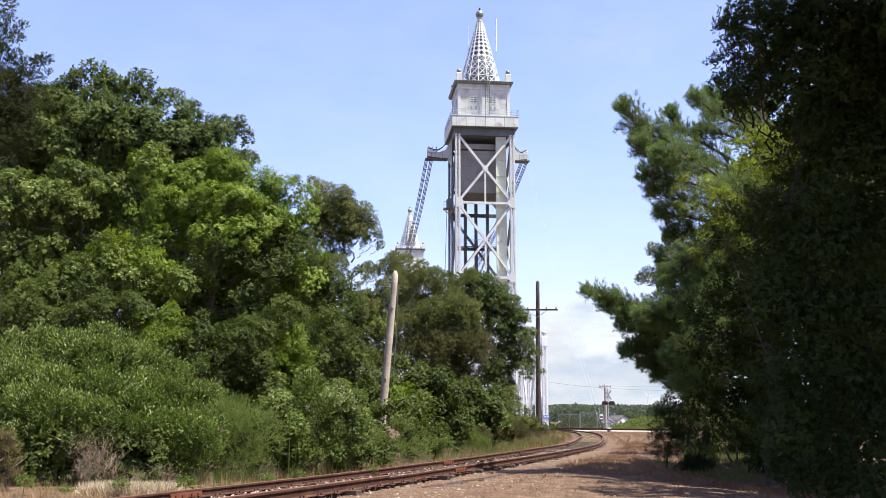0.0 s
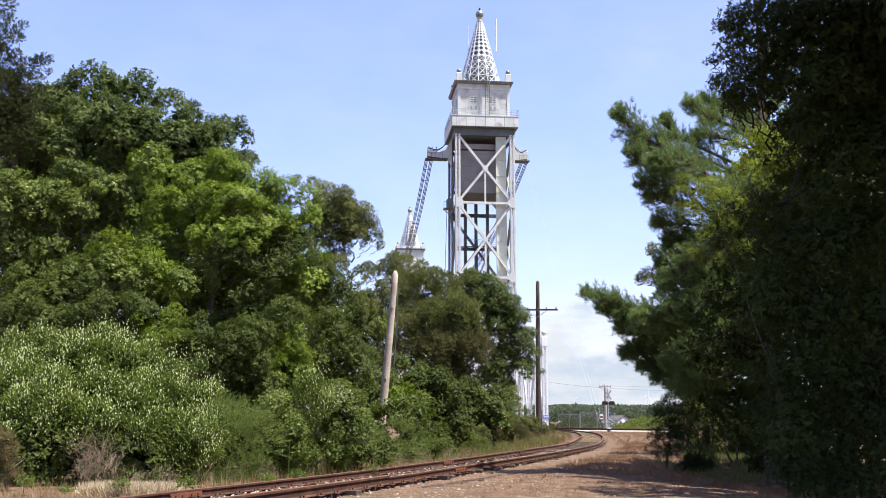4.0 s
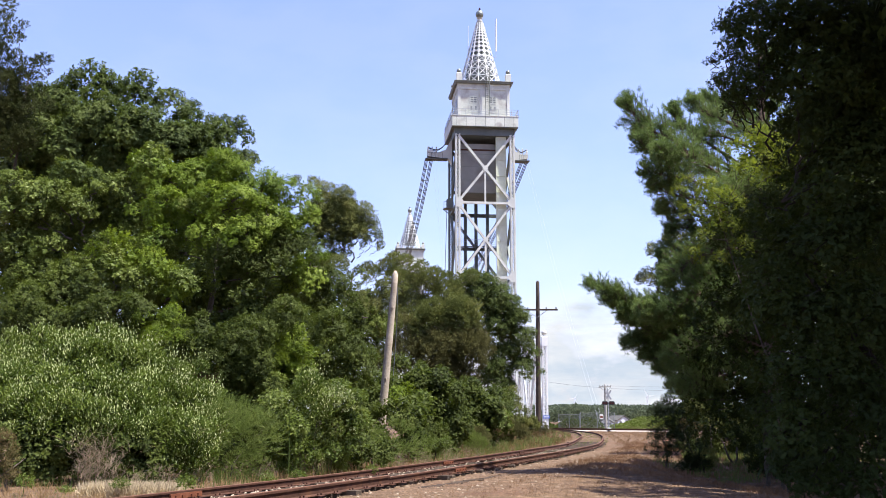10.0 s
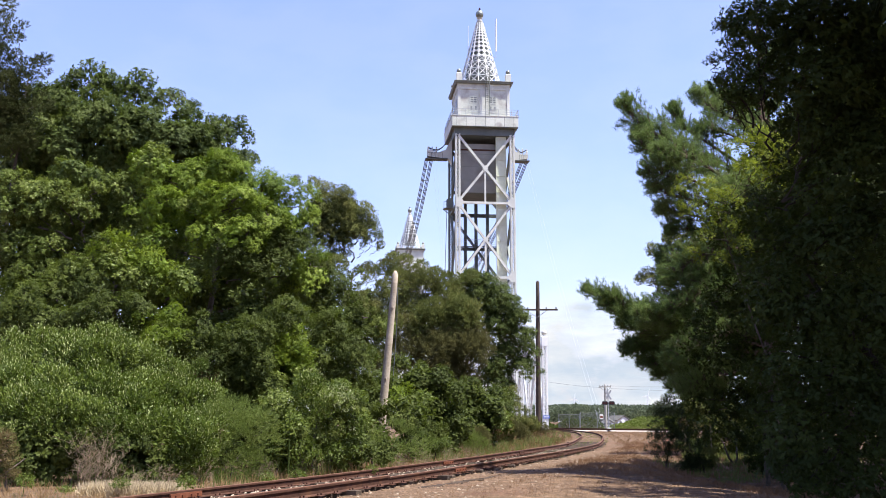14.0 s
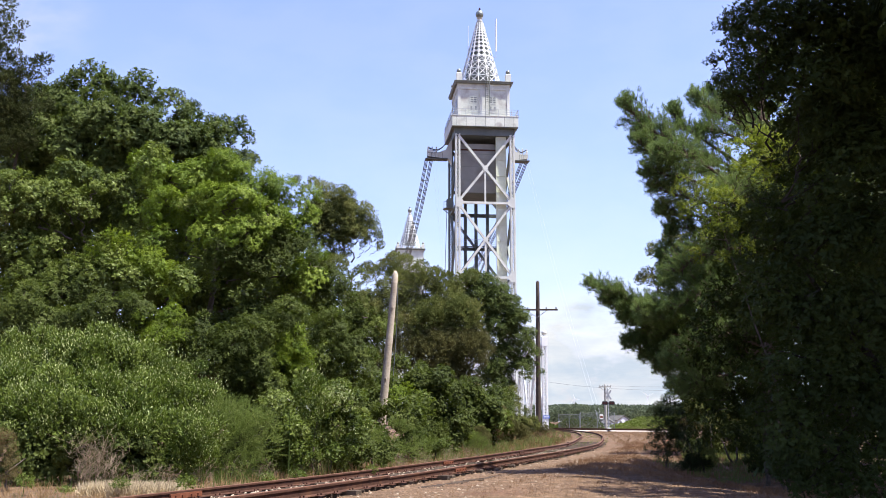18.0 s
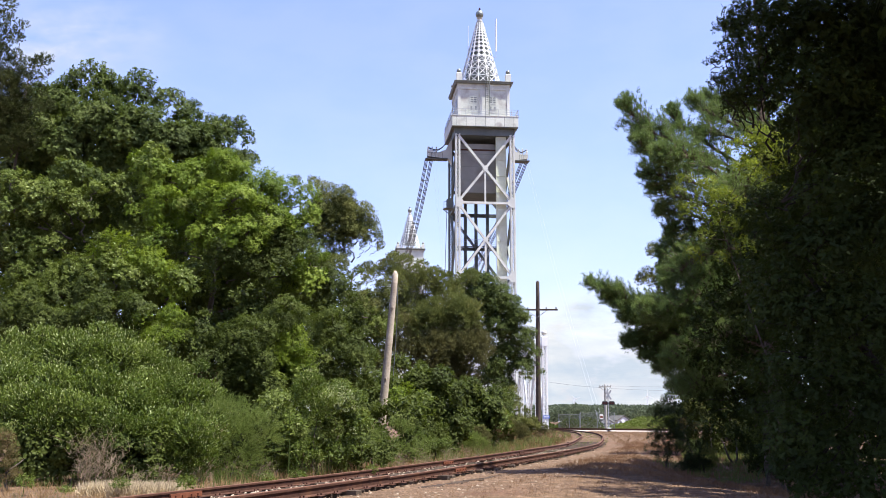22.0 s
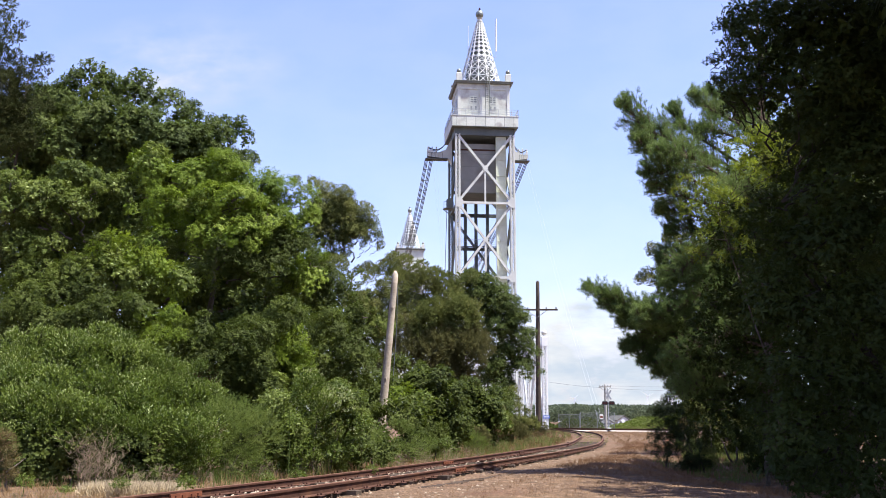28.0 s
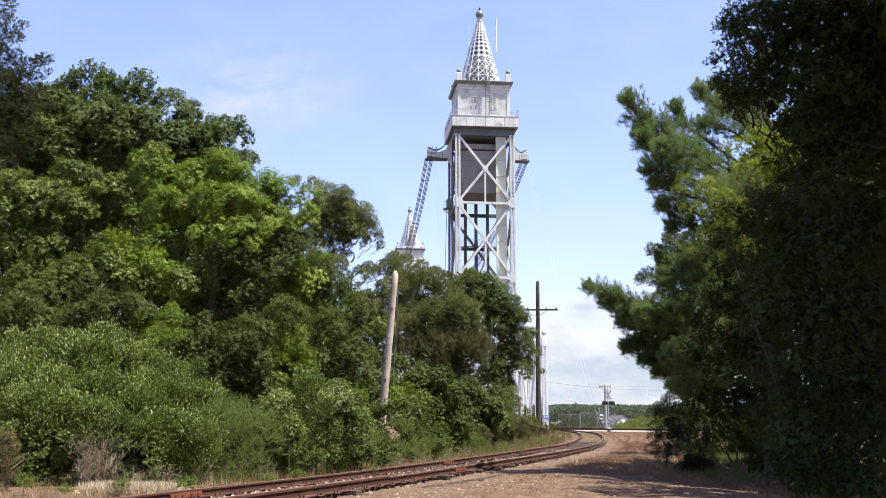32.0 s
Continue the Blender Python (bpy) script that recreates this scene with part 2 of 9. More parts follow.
SHRUB = leaf_material("shrub_leaves", [(0.039, 0.061, 0.010), (0.074, 0.103, 0.017), (0.139, 0.173, 0.040)], 0.3, 0.24, (0.221, 0.308, 0.031), 0.04, (0.308, 0.357, 0.160))
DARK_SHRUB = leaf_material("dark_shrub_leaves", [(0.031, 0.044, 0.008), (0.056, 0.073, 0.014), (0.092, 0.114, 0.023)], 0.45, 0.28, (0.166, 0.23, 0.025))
NEEDLE = leaf_material("pine_needles", [(0.07, 0.108, 0.036), (0.127, 0.18, 0.058), (0.208, 0.266, 0.09)], 0.5, 0.24, (0.28, 0.39, 0.085))
JUNIPER = leaf_material("juniper_needles", [(0.082, 0.1, 0.029), (0.14, 0.157, 0.045), (0.212, 0.21, 0.066)], 0.6, 0.2, (0.217, 0.266, 0.054))
PITCH = leaf_material("dark_pine_needles", [(0.033, 0.042, 0.012), (0.06, 0.07, 0.02), (0.1, 0.104, 0.036)], 0.5, 0.15, (0.087, 0.121, 0.022))
DARK_CEDAR = leaf_material("dark_cedar_needles", [(0.018, 0.028, 0.012), (0.033, 0.048, 0.018), (0.06, 0.078, 0.03)], 0.5, 0.15, (0.075, 0.105, 0.022))
BROWN_GRASS = leaf_material("brown_dry_grass", [(0.105, 0.056, 0.027), (0.189, 0.108, 0.055), (0.304, 0.195, 0.11)], 0.8, 0.15, (0.263, 0.16, 0.074))
RED_GRASS = leaf_material("reddish_dry_grass", [(0.12, 0.06, 0.032), (0.2, 0.11, 0.06), (0.3, 0.2, 0.12)], 0.8, 0.2, (0.27, 0.15, 0.08))
BROWN_LEAF = leaf_material("brown_dry_leaves", [(0.085, 0.058, 0.027), (0.135, 0.1, 0.044), (0.12, 0.115, 0.045)], 0.7, 0.25, (0.231, 0.138, 0.046))
# Paler and greyer than near leaves: distance haze is in the colour.
FAR_GREEN = leaf_material("hazed_wood_leaves", [(0.07, 0.085, 0.052), (0.085, 0.104, 0.064), (0.105, 0.125, 0.078)], 0.7, 0.45, (0.13, 0.16, 0.09))
FLOWER = leaf_material("pale_blossom", [(0.27, 0.31, 0.14), (0.34, 0.37, 0.19), (0.42, 0.44, 0.25)], 0.6, 0.2, (0.33, 0.36, 0.16))


def ground_material():
    """Sandy gravel by the track, dry grass beside it, greener further off."""
    m = material("sandy_ground", (0.058, 0.035, 0.0215), (0.188, 0.118, 0.073), 2.5, 0.95, 0, 1.0, 30, stain=(0.11, 0.057, 0.035), stain_scale=0.45)
    n, l = m.node_tree.nodes, m.node_tree.links
    b = n["Principled BSDF"]
    old = b.inputs["Base Color"].links[0].from_socket
    co = n.new("ShaderNodeTexCoord")
    v = n.new("ShaderNodeTexVoronoi")
    v.inputs["Scale"].default_value = 22
    l.new(co.outputs["Object"], v.inputs["Vector"])
    mr = n.new("ShaderNodeMapRange")
    mr.inputs["From Min"].default_value, mr.inputs["From Max"].default_value = 0.0, 1.0
    mr.inputs["To Min"].default_value, mr.inputs["To Max"].default_value = 0.65, 1.3
    sep = n.new("ShaderNodeSeparateColor")
    l.new(v.outputs["Color"], sep.inputs["Color"])
    l.new(sep.outputs["Red"], mr.inputs["Value"])
    mul = n.new("ShaderNodeMix")
    mul.data_type, mul.blend_type = "RGBA", "MULTIPLY"
    mul.inputs["Factor"].default_value = 1
    l.new(old, mul.inputs["A"])
    l.new(mr.outputs["Result"], mul.inputs["B"])
    l.new(mul.outputs["Result"], b.inputs["Base Color"])
    return m


def cloud_material():
    """A thin sunlit cloud, ragged at its edge, clear between its wisps."""
    m = bpy.data.materials.new("thin_cloud")
    m.use_nodes = True
    n, l = m.node_tree.nodes, m.node_tree.links
    n.remove(n["Principled BSDF"])
    co = n.new("ShaderNodeTexCoord")
    no = n.new("ShaderNodeTexNoise")
    no.inputs["Scale"].default_value, no.inputs["Detail"].default_value, no.inputs["Roughness"].default_value = 2.2, 7, 0.55
    l.new(co.outputs["Object"], no.inputs["Vector"])
    gr = n.new("ShaderNodeTexGradient")
    gr.gradient_type = "SPHERICAL"
    l.new(co.outputs["Object"], gr.inputs["Vector"])
    mu = n.new("ShaderNodeMath")
    mu.operation = "MULTIPLY"
    mr = n.new("ShaderNodeMapRange")
    mr.inputs["From Min"].default_value, mr.inputs["From Max"].default_value = 0.36, 0.7
    l.new(no.outputs["Fac"], mr.inputs["Value"])
    l.new(mr.outputs["Result"], mu.inputs[0])
    l.new(gr.outputs["Fac"], mu.inputs[1])
    info = n.new("ShaderNodeObjectInfo")
    mv = n.new("ShaderNodeMath")
    mv.operation = "MULTIPLY"
    mv.use_clamp = True
    l.new(mu.outputs[0], mv.inputs[0])
    l.new(info.outputs["Alpha"], mv.inputs[1])
    em, tr, mix = n.new("ShaderNodeEmission"), n.new("ShaderNodeBsdfTransparent"), n.new("ShaderNodeMixShader")
    em.inputs["Color"].default_value, em.inputs["Strength"].default_value = (0.84, 0.9, 1.0, 1), 0.39
    l.new(mv.outputs[0], mix.inputs["Fac"])
    l.new(tr.outputs[0], mix.inputs[1])
    l.new(em.outputs[0], mix.inputs[2])
    l.new(mix.outputs[0], n["Material Output"].inputs["Surface"])
    return m


CLOUD = cloud_material()
GROUND = ground_material()


# ---- mesh helpers ----
class Geo:
    """Collects vertices and faces of one mesh."""

    def __init__(self):
        self.v, self.f = [], []

    def add(self, verts, faces):
        k = len(self.v)
        self.v.extend(tuple(p) for p in verts)
        self.f.extend(tuple(i + k for i in f) for f in faces)
        return self

    def box(self, x0, x1, y0, y1, z0, z1):
        p = [(x0, y0, z0), (x1, y0, z0), (x1, y1, z0), (x0, y1, z0), (x0, y0, z1), (x1, y0, z1), (x1, y1, z1), (x0, y1, z1)]
        return self.add(p, [(0, 3, 2, 1), (4, 5, 6, 7), (0, 1, 5, 4), (1, 2, 6, 5), (2, 3, 7, 6), (3, 0, 4, 7)])

    def chamfer(self, x0, x1, y0, y1, z0, z1, c):
        """A box with its upper edges cut off."""
        p = []
        for z, k in ((z0, 0), (z1 - c, 0), (z1, c)):
            p += [(x0 + k, y0 + k, z), (x1 - k, y0 + k, z), (x1 - k, y1 - k, z), (x0 + k, y1 - k, z)]
        f = [(0, 3, 2, 1), (8, 9, 10, 11)]
        for r in (0, 4):
            f += [(r + i, r + (i + 1) % 4, r + 4 + (i + 1) % 4, r + 4 + i) for i in range(4)]
        return self.add(p, f)

    def beam(self, a, b, w, h, up=(0, 0, 1)):
        a, b = Vector(a), Vector(b)
        d = (b - a).normalized()
        s = d.cross(Vector(up))
        s = (s if s.length > 1e-4 else d.cross(Vector((0, 1, 0)))).normalized()
        u = s.cross(d)
        p = [e + s * (w / 2 * i) + u * (h / 2 * j) for e in (a, b) for i, j in ((-1, -1), (1, -1), (1, 1), (-1, 1))]
        return self.add(p, [(0, 3, 2, 1), (4, 5, 6, 7), (0, 1, 5, 4), (1, 2, 6, 5), (2, 3, 7, 6), (3, 0, 4, 7)])

    def tube(self, pts, radii, n=8, caps=True):
        pts = [Vector(p) for p in pts]
        rings = []
        for i, p in enumerate(pts):
            d = (pts[min(i + 1, len(pts) - 1)] - pts[max(i - 1, 0)]).normalized()
            s = d.cross(Vector((0, 0, 1)))
            s = (s if s.length > 1e-3 else d.cross(Vector((0, 1, 0)))).normalized()
            u = s.cross(d)
            r = radii[i] if isinstance(radii, (list, tuple)) else radii
            rings += [p + (s * math.cos(2 * math.pi * k / n) + u * math.sin(2 * math.pi * k / n)) * r for k in range(n)]
        f = [(i * n + k, i * n + (k + 1) % n, (i + 1) * n + (k + 1) % n, (i + 1) * n + k) for i in range(len(pts) - 1) for k in range(n)]
        if caps:
            f += [tuple(range(n))[::-1], tuple(range((len(pts) - 1) * n, len(pts) * n))]
        return self.add(rings, f)

    def lathe(self, profile, n=16, at=(0, 0, 0)):
        """profile: (radius, height) from below to the top."""
        p = [(at[0] + r * math.cos(2 * math.pi * k / n), at[1] + r * math.sin(2 * math.pi * k / n), at[2] + z) for r, z in profile for k in range(n)]
        f = [(i * n + k, i * n + (k + 1) % n, (i + 1) * n + (k + 1) % n, (i + 1) * n + k) for i in range(len(profile) - 1) for k in range(n)]
        return self.add(p, f + [tuple(range(n))[::-1], tuple(range((len(profile) - 1) * n, len(profile) * n))])

    def ball(self, c, r, n=12):
        return self.lathe([(r * math.sin(math.pi * i / 8) + 1e-4, -r * math.cos(math.pi * i / 8)) for i in range(9)], n, c)

    def mesh(self, name, mat, smooth=False):
        me = bpy.data.meshes.new(name)
        me.from_pydata(self.v, [], self.f)
        me.materials.append(mat)
        if smooth:
            me.shade_smooth()
        return me


def thing(name, m, label, category, group="", kind=""):
    ob = new(name)
    ob.empty_display_size = 0.3
    ob.matrix_basis = m
    return tagged(ob, label, category, group, kind)


def part(name, geo, mat, parent=None, label="", m=None, smooth=False):
    me = geo if isinstance(geo, bpy.types.Mesh) else geo.mesh(name, mat, smooth)
    ob = new(name, me)
    ob.parent = parent
    if m is not None:
        ob.matrix_basis = m
    return tagged(ob, label)


def tri_mesh(name, verts, tris, mat, smooth=False):
    """A mesh of triangles from arrays."""
    me = bpy.data.meshes.new(name)
    verts, tris = np.asarray(verts, np.float32), np.asarray(tris, np.int32)
    me.vertices.add(len(verts))
    me.vertices.foreach_set("co", verts.ravel())
    me.loops.add(tris.size)
    me.loops.foreach_set("vertex_index", tris.ravel())
    me.polygons.add(len(tris))
    me.polygons.foreach_set("loop_start", np.arange(0, tris.size, 3, dtype=np.int32))
    me.polygons.foreach_set("loop_total", np.full(len(tris), 3, np.int32))
    me.update(calc_edges=True)
    me.materials.append(mat)
    if smooth:
        me.shade_smooth()
    return me


def unit(a):
    return a / np.maximum(np.linalg.norm(a, axis=-1, keepdims=True), 1e-6)


RNG = np.random.default_rng(7)


def blades(base, way, normal, length, outline, tris, fold=0.15):
    """Copies of one flat outline (along, across), one for each base point, along way and facing normal."""
    way = unit(way)
    side = unit(np.cross(way, normal))
    nor = np.cross(side, way)
    o = np.asarray(outline, float)
    L = np.asarray(length).reshape(-1, 1, 1)
    v = base[:, None, :] + L * (o[None, :, 0:1] * way[:, None, :] + o[None, :, 1:2] * side[:, None, :] + fold * np.abs(o[None, :, 1:2]) * nor[:, None, :])
    t = np.asarray(tris)[None] + (np.arange(len(base)) * len(o))[:, None, None]
    return v.reshape(-1, 3), t.reshape(-1, 3)


OVAL = ([(0, 0), (0.45, 0.24), (1, 0), (0.45, -0.24)], [(0, 1, 2), (0, 2, 3)])
NEEDLES = ([(0, 0.025), (1, 0), (0, -0.025)], [(0, 1, 2)])


def needle_tufts(centres, ways, per, length, spread=0.8, width=1.0):
    c, w = np.repeat(centres, per, 0), np.repeat(unit(ways), per, 0)
    d = unit(w + RNG.normal(size=c.shape) * spread * 0.6)
    c = c + w * RNG.uniform(-0.06, 0.06, (len(c), 1))
    o = [(a, b * width) for a, b in NEEDLES[0]]
    return blades(c, d, RNG.normal(size=c.shape), length * RNG.uniform(0.7, 1.1, len(c)), o, NEEDLES[1], 0)


# ---- ground and railway ----
BEDS = [Vector((x, y, 0)) for x, y in ((-17, -9), (-11.5, -2), (-8.1, 3.5), (-5.6, 8.8), (-3.8, 14), (-1.72, 20), (0.25, 26), (2.15, 32), (4.4, 40), (6.85, 50), (9.4, 65), (11.6, 80), (13.7, 100), (14.5, 118), (13.6, 136), (10.9, 151.5), (9.3, 164), (7.1, 181.4))]


def track_line(step=0.5):
    """Points along the middle of the track, evenly spaced."""
    out = []
    for i in range(1, len(BEDS) - 2):
        a, b, c, d = BEDS[i - 1:i + 3]
        n = max(2, int((c - b).length / 0.1))
        for k in range(n):
            t = k / n
            out.append(0.5 * ((2 * b) + (c - a) * t + (2 * a - 5 * b + 4 * c - d) * t * t + (3 * b - a - 3 * c + d) * t ** 3))
    even, left = [out[0]], 0.0
    for p, q in zip(out[:-1], out[1:]):
        left += (q - p).length
        if left >= step:
            even.append(q)
            left = 0.0
    return even


LINE = track_line()
LINE_XY = np.array([(p.x, p.y) for p in LINE])


def track_gap(x, y):
    """Signed distance to the track's middle, positive on its east side."""
    q = np.stack([np.ravel(x), np.ravel(y)], 1)
    d2 = ((q[:, None, :] - LINE_XY[None, ::2, :]) ** 2).sum(2)
    k = d2.argmin(1) * 2
    a, b = LINE_XY[np.maximum(k - 1, 0)], LINE_XY[np.minimum(k + 1, len(LINE_XY) - 1)]
    t = unit(b - a)
    side = (q[:, 0] - LINE_XY[k, 0]) * t[:, 1] - (q[:, 1] - LINE_XY[k, 1]) * t[:, 0]
    return (np.sign(side) * np.sqrt(d2.min(1))).reshape(np.shape(x))


def wave(x, y, s, seed):
    """Smooth uneven ground, of about one."""
    return (np.sin(x * s * 1.7 + seed) * np.cos(y * s * 1.3 + 2 * seed) + 0.6 * np.sin(x * s * 3.1 + y * s * 2.3 + 3 * seed) + 0.4 * np.cos(x * s * 5.3 - y * s * 4.7 + seed)) / 2


def height(x, y):
    x, y = np.asarray(x, float), np.asarray(y, float)
    g = track_gap(x, y)
    near = np.clip((150 - y) / 40, 0, 1) * np.clip((40 - np.abs(x)) / 15, 0, 1)
    bed = np.exp(-(g / 2.3) ** 2)
    z = 0.05 * bed + near * (1 - bed) * (0.05 * wave(x, y, 0.5, 1) + 0.02 * wave(x, y, 2.2, 4))
    z = z - near * 0.22 * np.exp(-((x - 7.4) / 1.6) ** 2) * np.exp(-((y - 26) / 9) ** 2)
    z = z + near * 0.10 * np.exp(-((g - 3.4) / 1.3) ** 2)
    return z


xs = np.unique(np.concatenate([[-4500, -2500, -1200, -600, -300, -150, -80, -50, -35], np.arange(-26, 24, 0.35), [26, 30, 36, 44, 60, 90, 150, 300, 600, 1200, 2500, 4500]]))
ys = np.unique(np.concatenate([[-3000, -1000, -300, -100, -40, -15, -5, 0, 4], np.arange(7, 46, 0.35), np.arange(46, 170, 2.0), [175, 190, 220, 270, 350, 500, 800, 1300, 2200, 4600]]))
gx, gy = np.meshgrid(xs, ys)
gz = np.zeros_like(gx)
for row in range(len(ys)):
    gz[row] = height(gx[row], gy[row])
idx = np.arange(gx.size).reshape(gx.shape)
a, b, c, d = idx[:-1, :-1].ravel(), idx[:-1, 1:].ravel(), idx[1:, 1:].ravel(), idx[1:, :-1].ravel()
ground = new("ground", tri_mesh("ground", np.stack([gx, gy, gz], -1).reshape(-1, 3), np.concatenate([np.stack([a, b, c], 1), np.stack([a, c, d], 1)]), GROUND, True))
tagged(ground, "sandy gravel ground with sparse dry grass", "ground", kind="structure")

track = thing("railway_track", pose(0, 0, 0), "rusty single railway track curving on weathered wooden ties", "railway track")
GAUGE, RAIL_Z = 1.5, 0.125
PROFILE = [(-0.07, 0), (0.07, 0), (0.07, 0.012), (0.014, 0.032), (0.014, 0.118), (0.037, 0.13), (0.037, 0.16), (0.03, 0.168), (-0.03, 0.168), (-0.037, 0.16), (-0.037, 0.13), (-0.014, 0.118), (-0.014, 0.032), (-0.07, 0.012)]


def side_of(i):
    t = (LINE[min(i + 1, len(LINE) - 1)] - LINE[max(i - 1, 0)]).normalized()
    return Vector((t.y, -t.x, 0))


HEAD = [(-0.031, 0.166), (0.031, 0.166), (0.031, 0.171), (-0.031, 0.171)]


def rail_geo(offset, first, last, scale=1.0, z=RAIL_Z, profile=PROFILE):
    g = Geo()
    n, pts = len(profile), []
    for i in range(first, last):
        s = side_of(i)
        c = LINE[i] + s * offset + Vector((0, 0, z + 0.012 * math.sin(i * 0.11 + offset)))
        pts += [c + s * (px * scale) + Vector((0, 0, pz * scale)) for px, pz in profile]
    m = last - first
    f = [(i * n + k, i * n + (k + 1) % n, (i + 1) * n + (k + 1) % n, (i + 1) * n + k) for i in range(m - 1) for k in range(n)]
    g.add(pts, f + [tuple(range(n))[::-1], tuple(range((m - 1) * n, m * n))])
    return g


def nearest(y):
    return min(range(len(LINE)), key=lambda i: abs(LINE[i].y - y))


HEAVY_END = nearest(20.1)
part("rail", rail_geo(-GAUGE / 2, 0, len(LINE), 0.79), RUST, track, "dark rust-brown steel rail")
part("rail", rail_geo(GAUGE / 2, HEAVY_END, len(LINE), 0.79), RUST, track, "dark rust-brown steel rail")
part("heavy_rail", rail_geo(GAUGE / 2, 0, HEAVY_END + 1, 0.98, RAIL_Z), RUST, track, "taller rail section ending at a stepped joint")


# a lighter strip on each rail paints its sunlit top
for o, k0, k1, sc_, z in ((-GAUGE / 2, 0, len(LINE), 0.79, RAIL_Z), (GAUGE / 2, HEAVY_END, len(LINE), 0.79, RAIL_Z), (GAUGE / 2, 0, HEAVY_END + 1, 0.98, RAIL_Z)):
    part("rail_head", rail_geo(o, k0, k1, sc_, z, HEAD), RAIL_TOP, track, "running surface of a rail in a lighter, sunlit brown")


def joint_bar(y, offset, red):
    i = nearest(y)
    s, t = side_of(i), (LINE[i + 1] - LINE[i]).normalized()
    c = LINE[i] + s * offset + Vector((0, 0, RAIL_Z + 0.062))
    g = Geo()
    for k in (-1, 1):
        e = c + s * (0.035 * k)
        g.beam(e - t * 0.42, e + t * 0.42, 0.03, 0.078)
        for j in (-0.3, -0.12, 0.12, 0.3):
            g.beam(e + t * j, e + t * j + s * (0.04 * k), 0.025, 0.025)
    part("joint_bar", g, RUST_RED if red else RUST, track, "orange-red rusted bolted joint bar" if red else "")


for y, o, red in ((15.3, -0.75, 1), (27.6, -0.75, 1), (24.3, 0.75, 1), (36.5, 0.75, 0), (37, -0.75, 0), (49, 0.75, 0), (49.5, -0.75, 0), (61, 0.75, 0), (73, -0.75, 0)):
    joint_bar(y, o, red)

tie_meshes = []
for k in range(4):
    g = Geo()
    g.chamfer(-1.28, 0.89, -0.11, 0.11, -0.1, 0.085, 0.012 + 0.008 * k)
    tie_meshes.append(g.mesh("tie", TIE))
plate = Geo().chamfer(-0.16, 0.16, -0.09, 0.09, 0, 0.016, 0.006)
for sx in (-0.1, 0.1):
    for sy in (-0.06, 0.06):
        plate.chamfer(sx - 0.012, sx + 0.012, sy - 0.012, sy + 0.008, 0.008, 0.05, 0.006)
plate_mesh = plate.mesh("tie_plate", RUST)
spots = track_line(0.58)
for i in range(1, len(spots) - 1):
    p = spots[i]
    if p.y > 62:
        break
    t = spots[i + 1] - spots[i - 1]
    rz = math.degrees(math.atan2(t.y, t.x)) - 90
    m = pose(p.x, p.y, (0.035 if p.y < 30 else -0.01) + random.uniform(-0.01, 0.008), random.uniform(-1, 1), random.uniform(-1, 1), rz + random.uniform(-2.5, 2.5))
    m = m @ pose(random.uniform(-0.12, 0.12), 0, 0)
    part("tie", tie_meshes[i % 4], TIE, track, m=m)
    if 10 < p.y < 45:
        for o in (-0.75, 0.75):
            part("tie_plate", plate_mesh, RUST, track, m=pose(p.x, p.y, 0.112, 0, 0, rz) @ pose(o, 0, 0))

# old ties left lying beside the track
for i, (x, y, a, L) in enumerate(((-0.25, 20.0, -72, 0.6), (-0.1, 20.4, -50, 0.4), (0.2, 21.0, -60, 0.55), (0.35, 21.5, -85, 0.4), (0.65, 22.2, -78, 0.5), (0.95, 22.9, -64, 0.35), (1.2, 23.6, -60, 0.45), (1.75, 24.9, -70, 0.5), (2.3, 26.4, -75, 0.4))):
    g = Geo().chamfer(-L / 2, L / 2, -0.06, 0.05, -0.05, 0.045, 0.015)
    ob = part("old_tie", g, OLD_TIE, None, m=pose(x, y, 0.02, 2, -2, 90 + a + 20))
    tagged(ob, "split grey-brown wooden tie end lying beside the rail", "railway tie", "old ties beside the track")


# ---- bridge ----
CX, CY, TURN = 6.98, 181.44, 6.05
HERE = pose(CX, CY, 0, 0, 0, TURN)
SPAN = 181.9


def lattice_post(g, x, y, z0, z1, w, pitch=0.6, sx=1, faces="xy"):
    """A laced steel column: four corner angles with zigzag bars between."""
    h, k = w / 2, 0.31 * w
    for i in (-1, 1):
        for j in (-1, 1):
            g.box(x + i * h - (k if i > 0 else 0), x + i * h + (0 if i > 0 else k), y + j * h - (k if j > 0 else 0), y + j * h + (0 if j > 0 else k), z0, z1)
    n = max(2, int((z1 - z0) / pitch))
    for s in range(n):
        a, b = z0 + (z1 - z0) * s / n, z0 + (z1 - z0) * (s + 1) / n
        q = 1 if s % 2 else -1
        if "y" in faces:
            for j in (-1, 1):
                g.beam((x - q * (h - k / 2), y + j * (h + 0.012), a), (x + q * (h - k / 2), y + j * (h + 0.012), b), 0.1, 0.03, (0, 1, 0))
        if "x" in faces:
            for i in (-1, 1):
                g.beam((x + i * (h + 0.012), y - q * (h - k / 2), a), (x + i * (h + 0.012), y + q * (h - k / 2), b), 0.1, 0.03, (1, 0, 0))


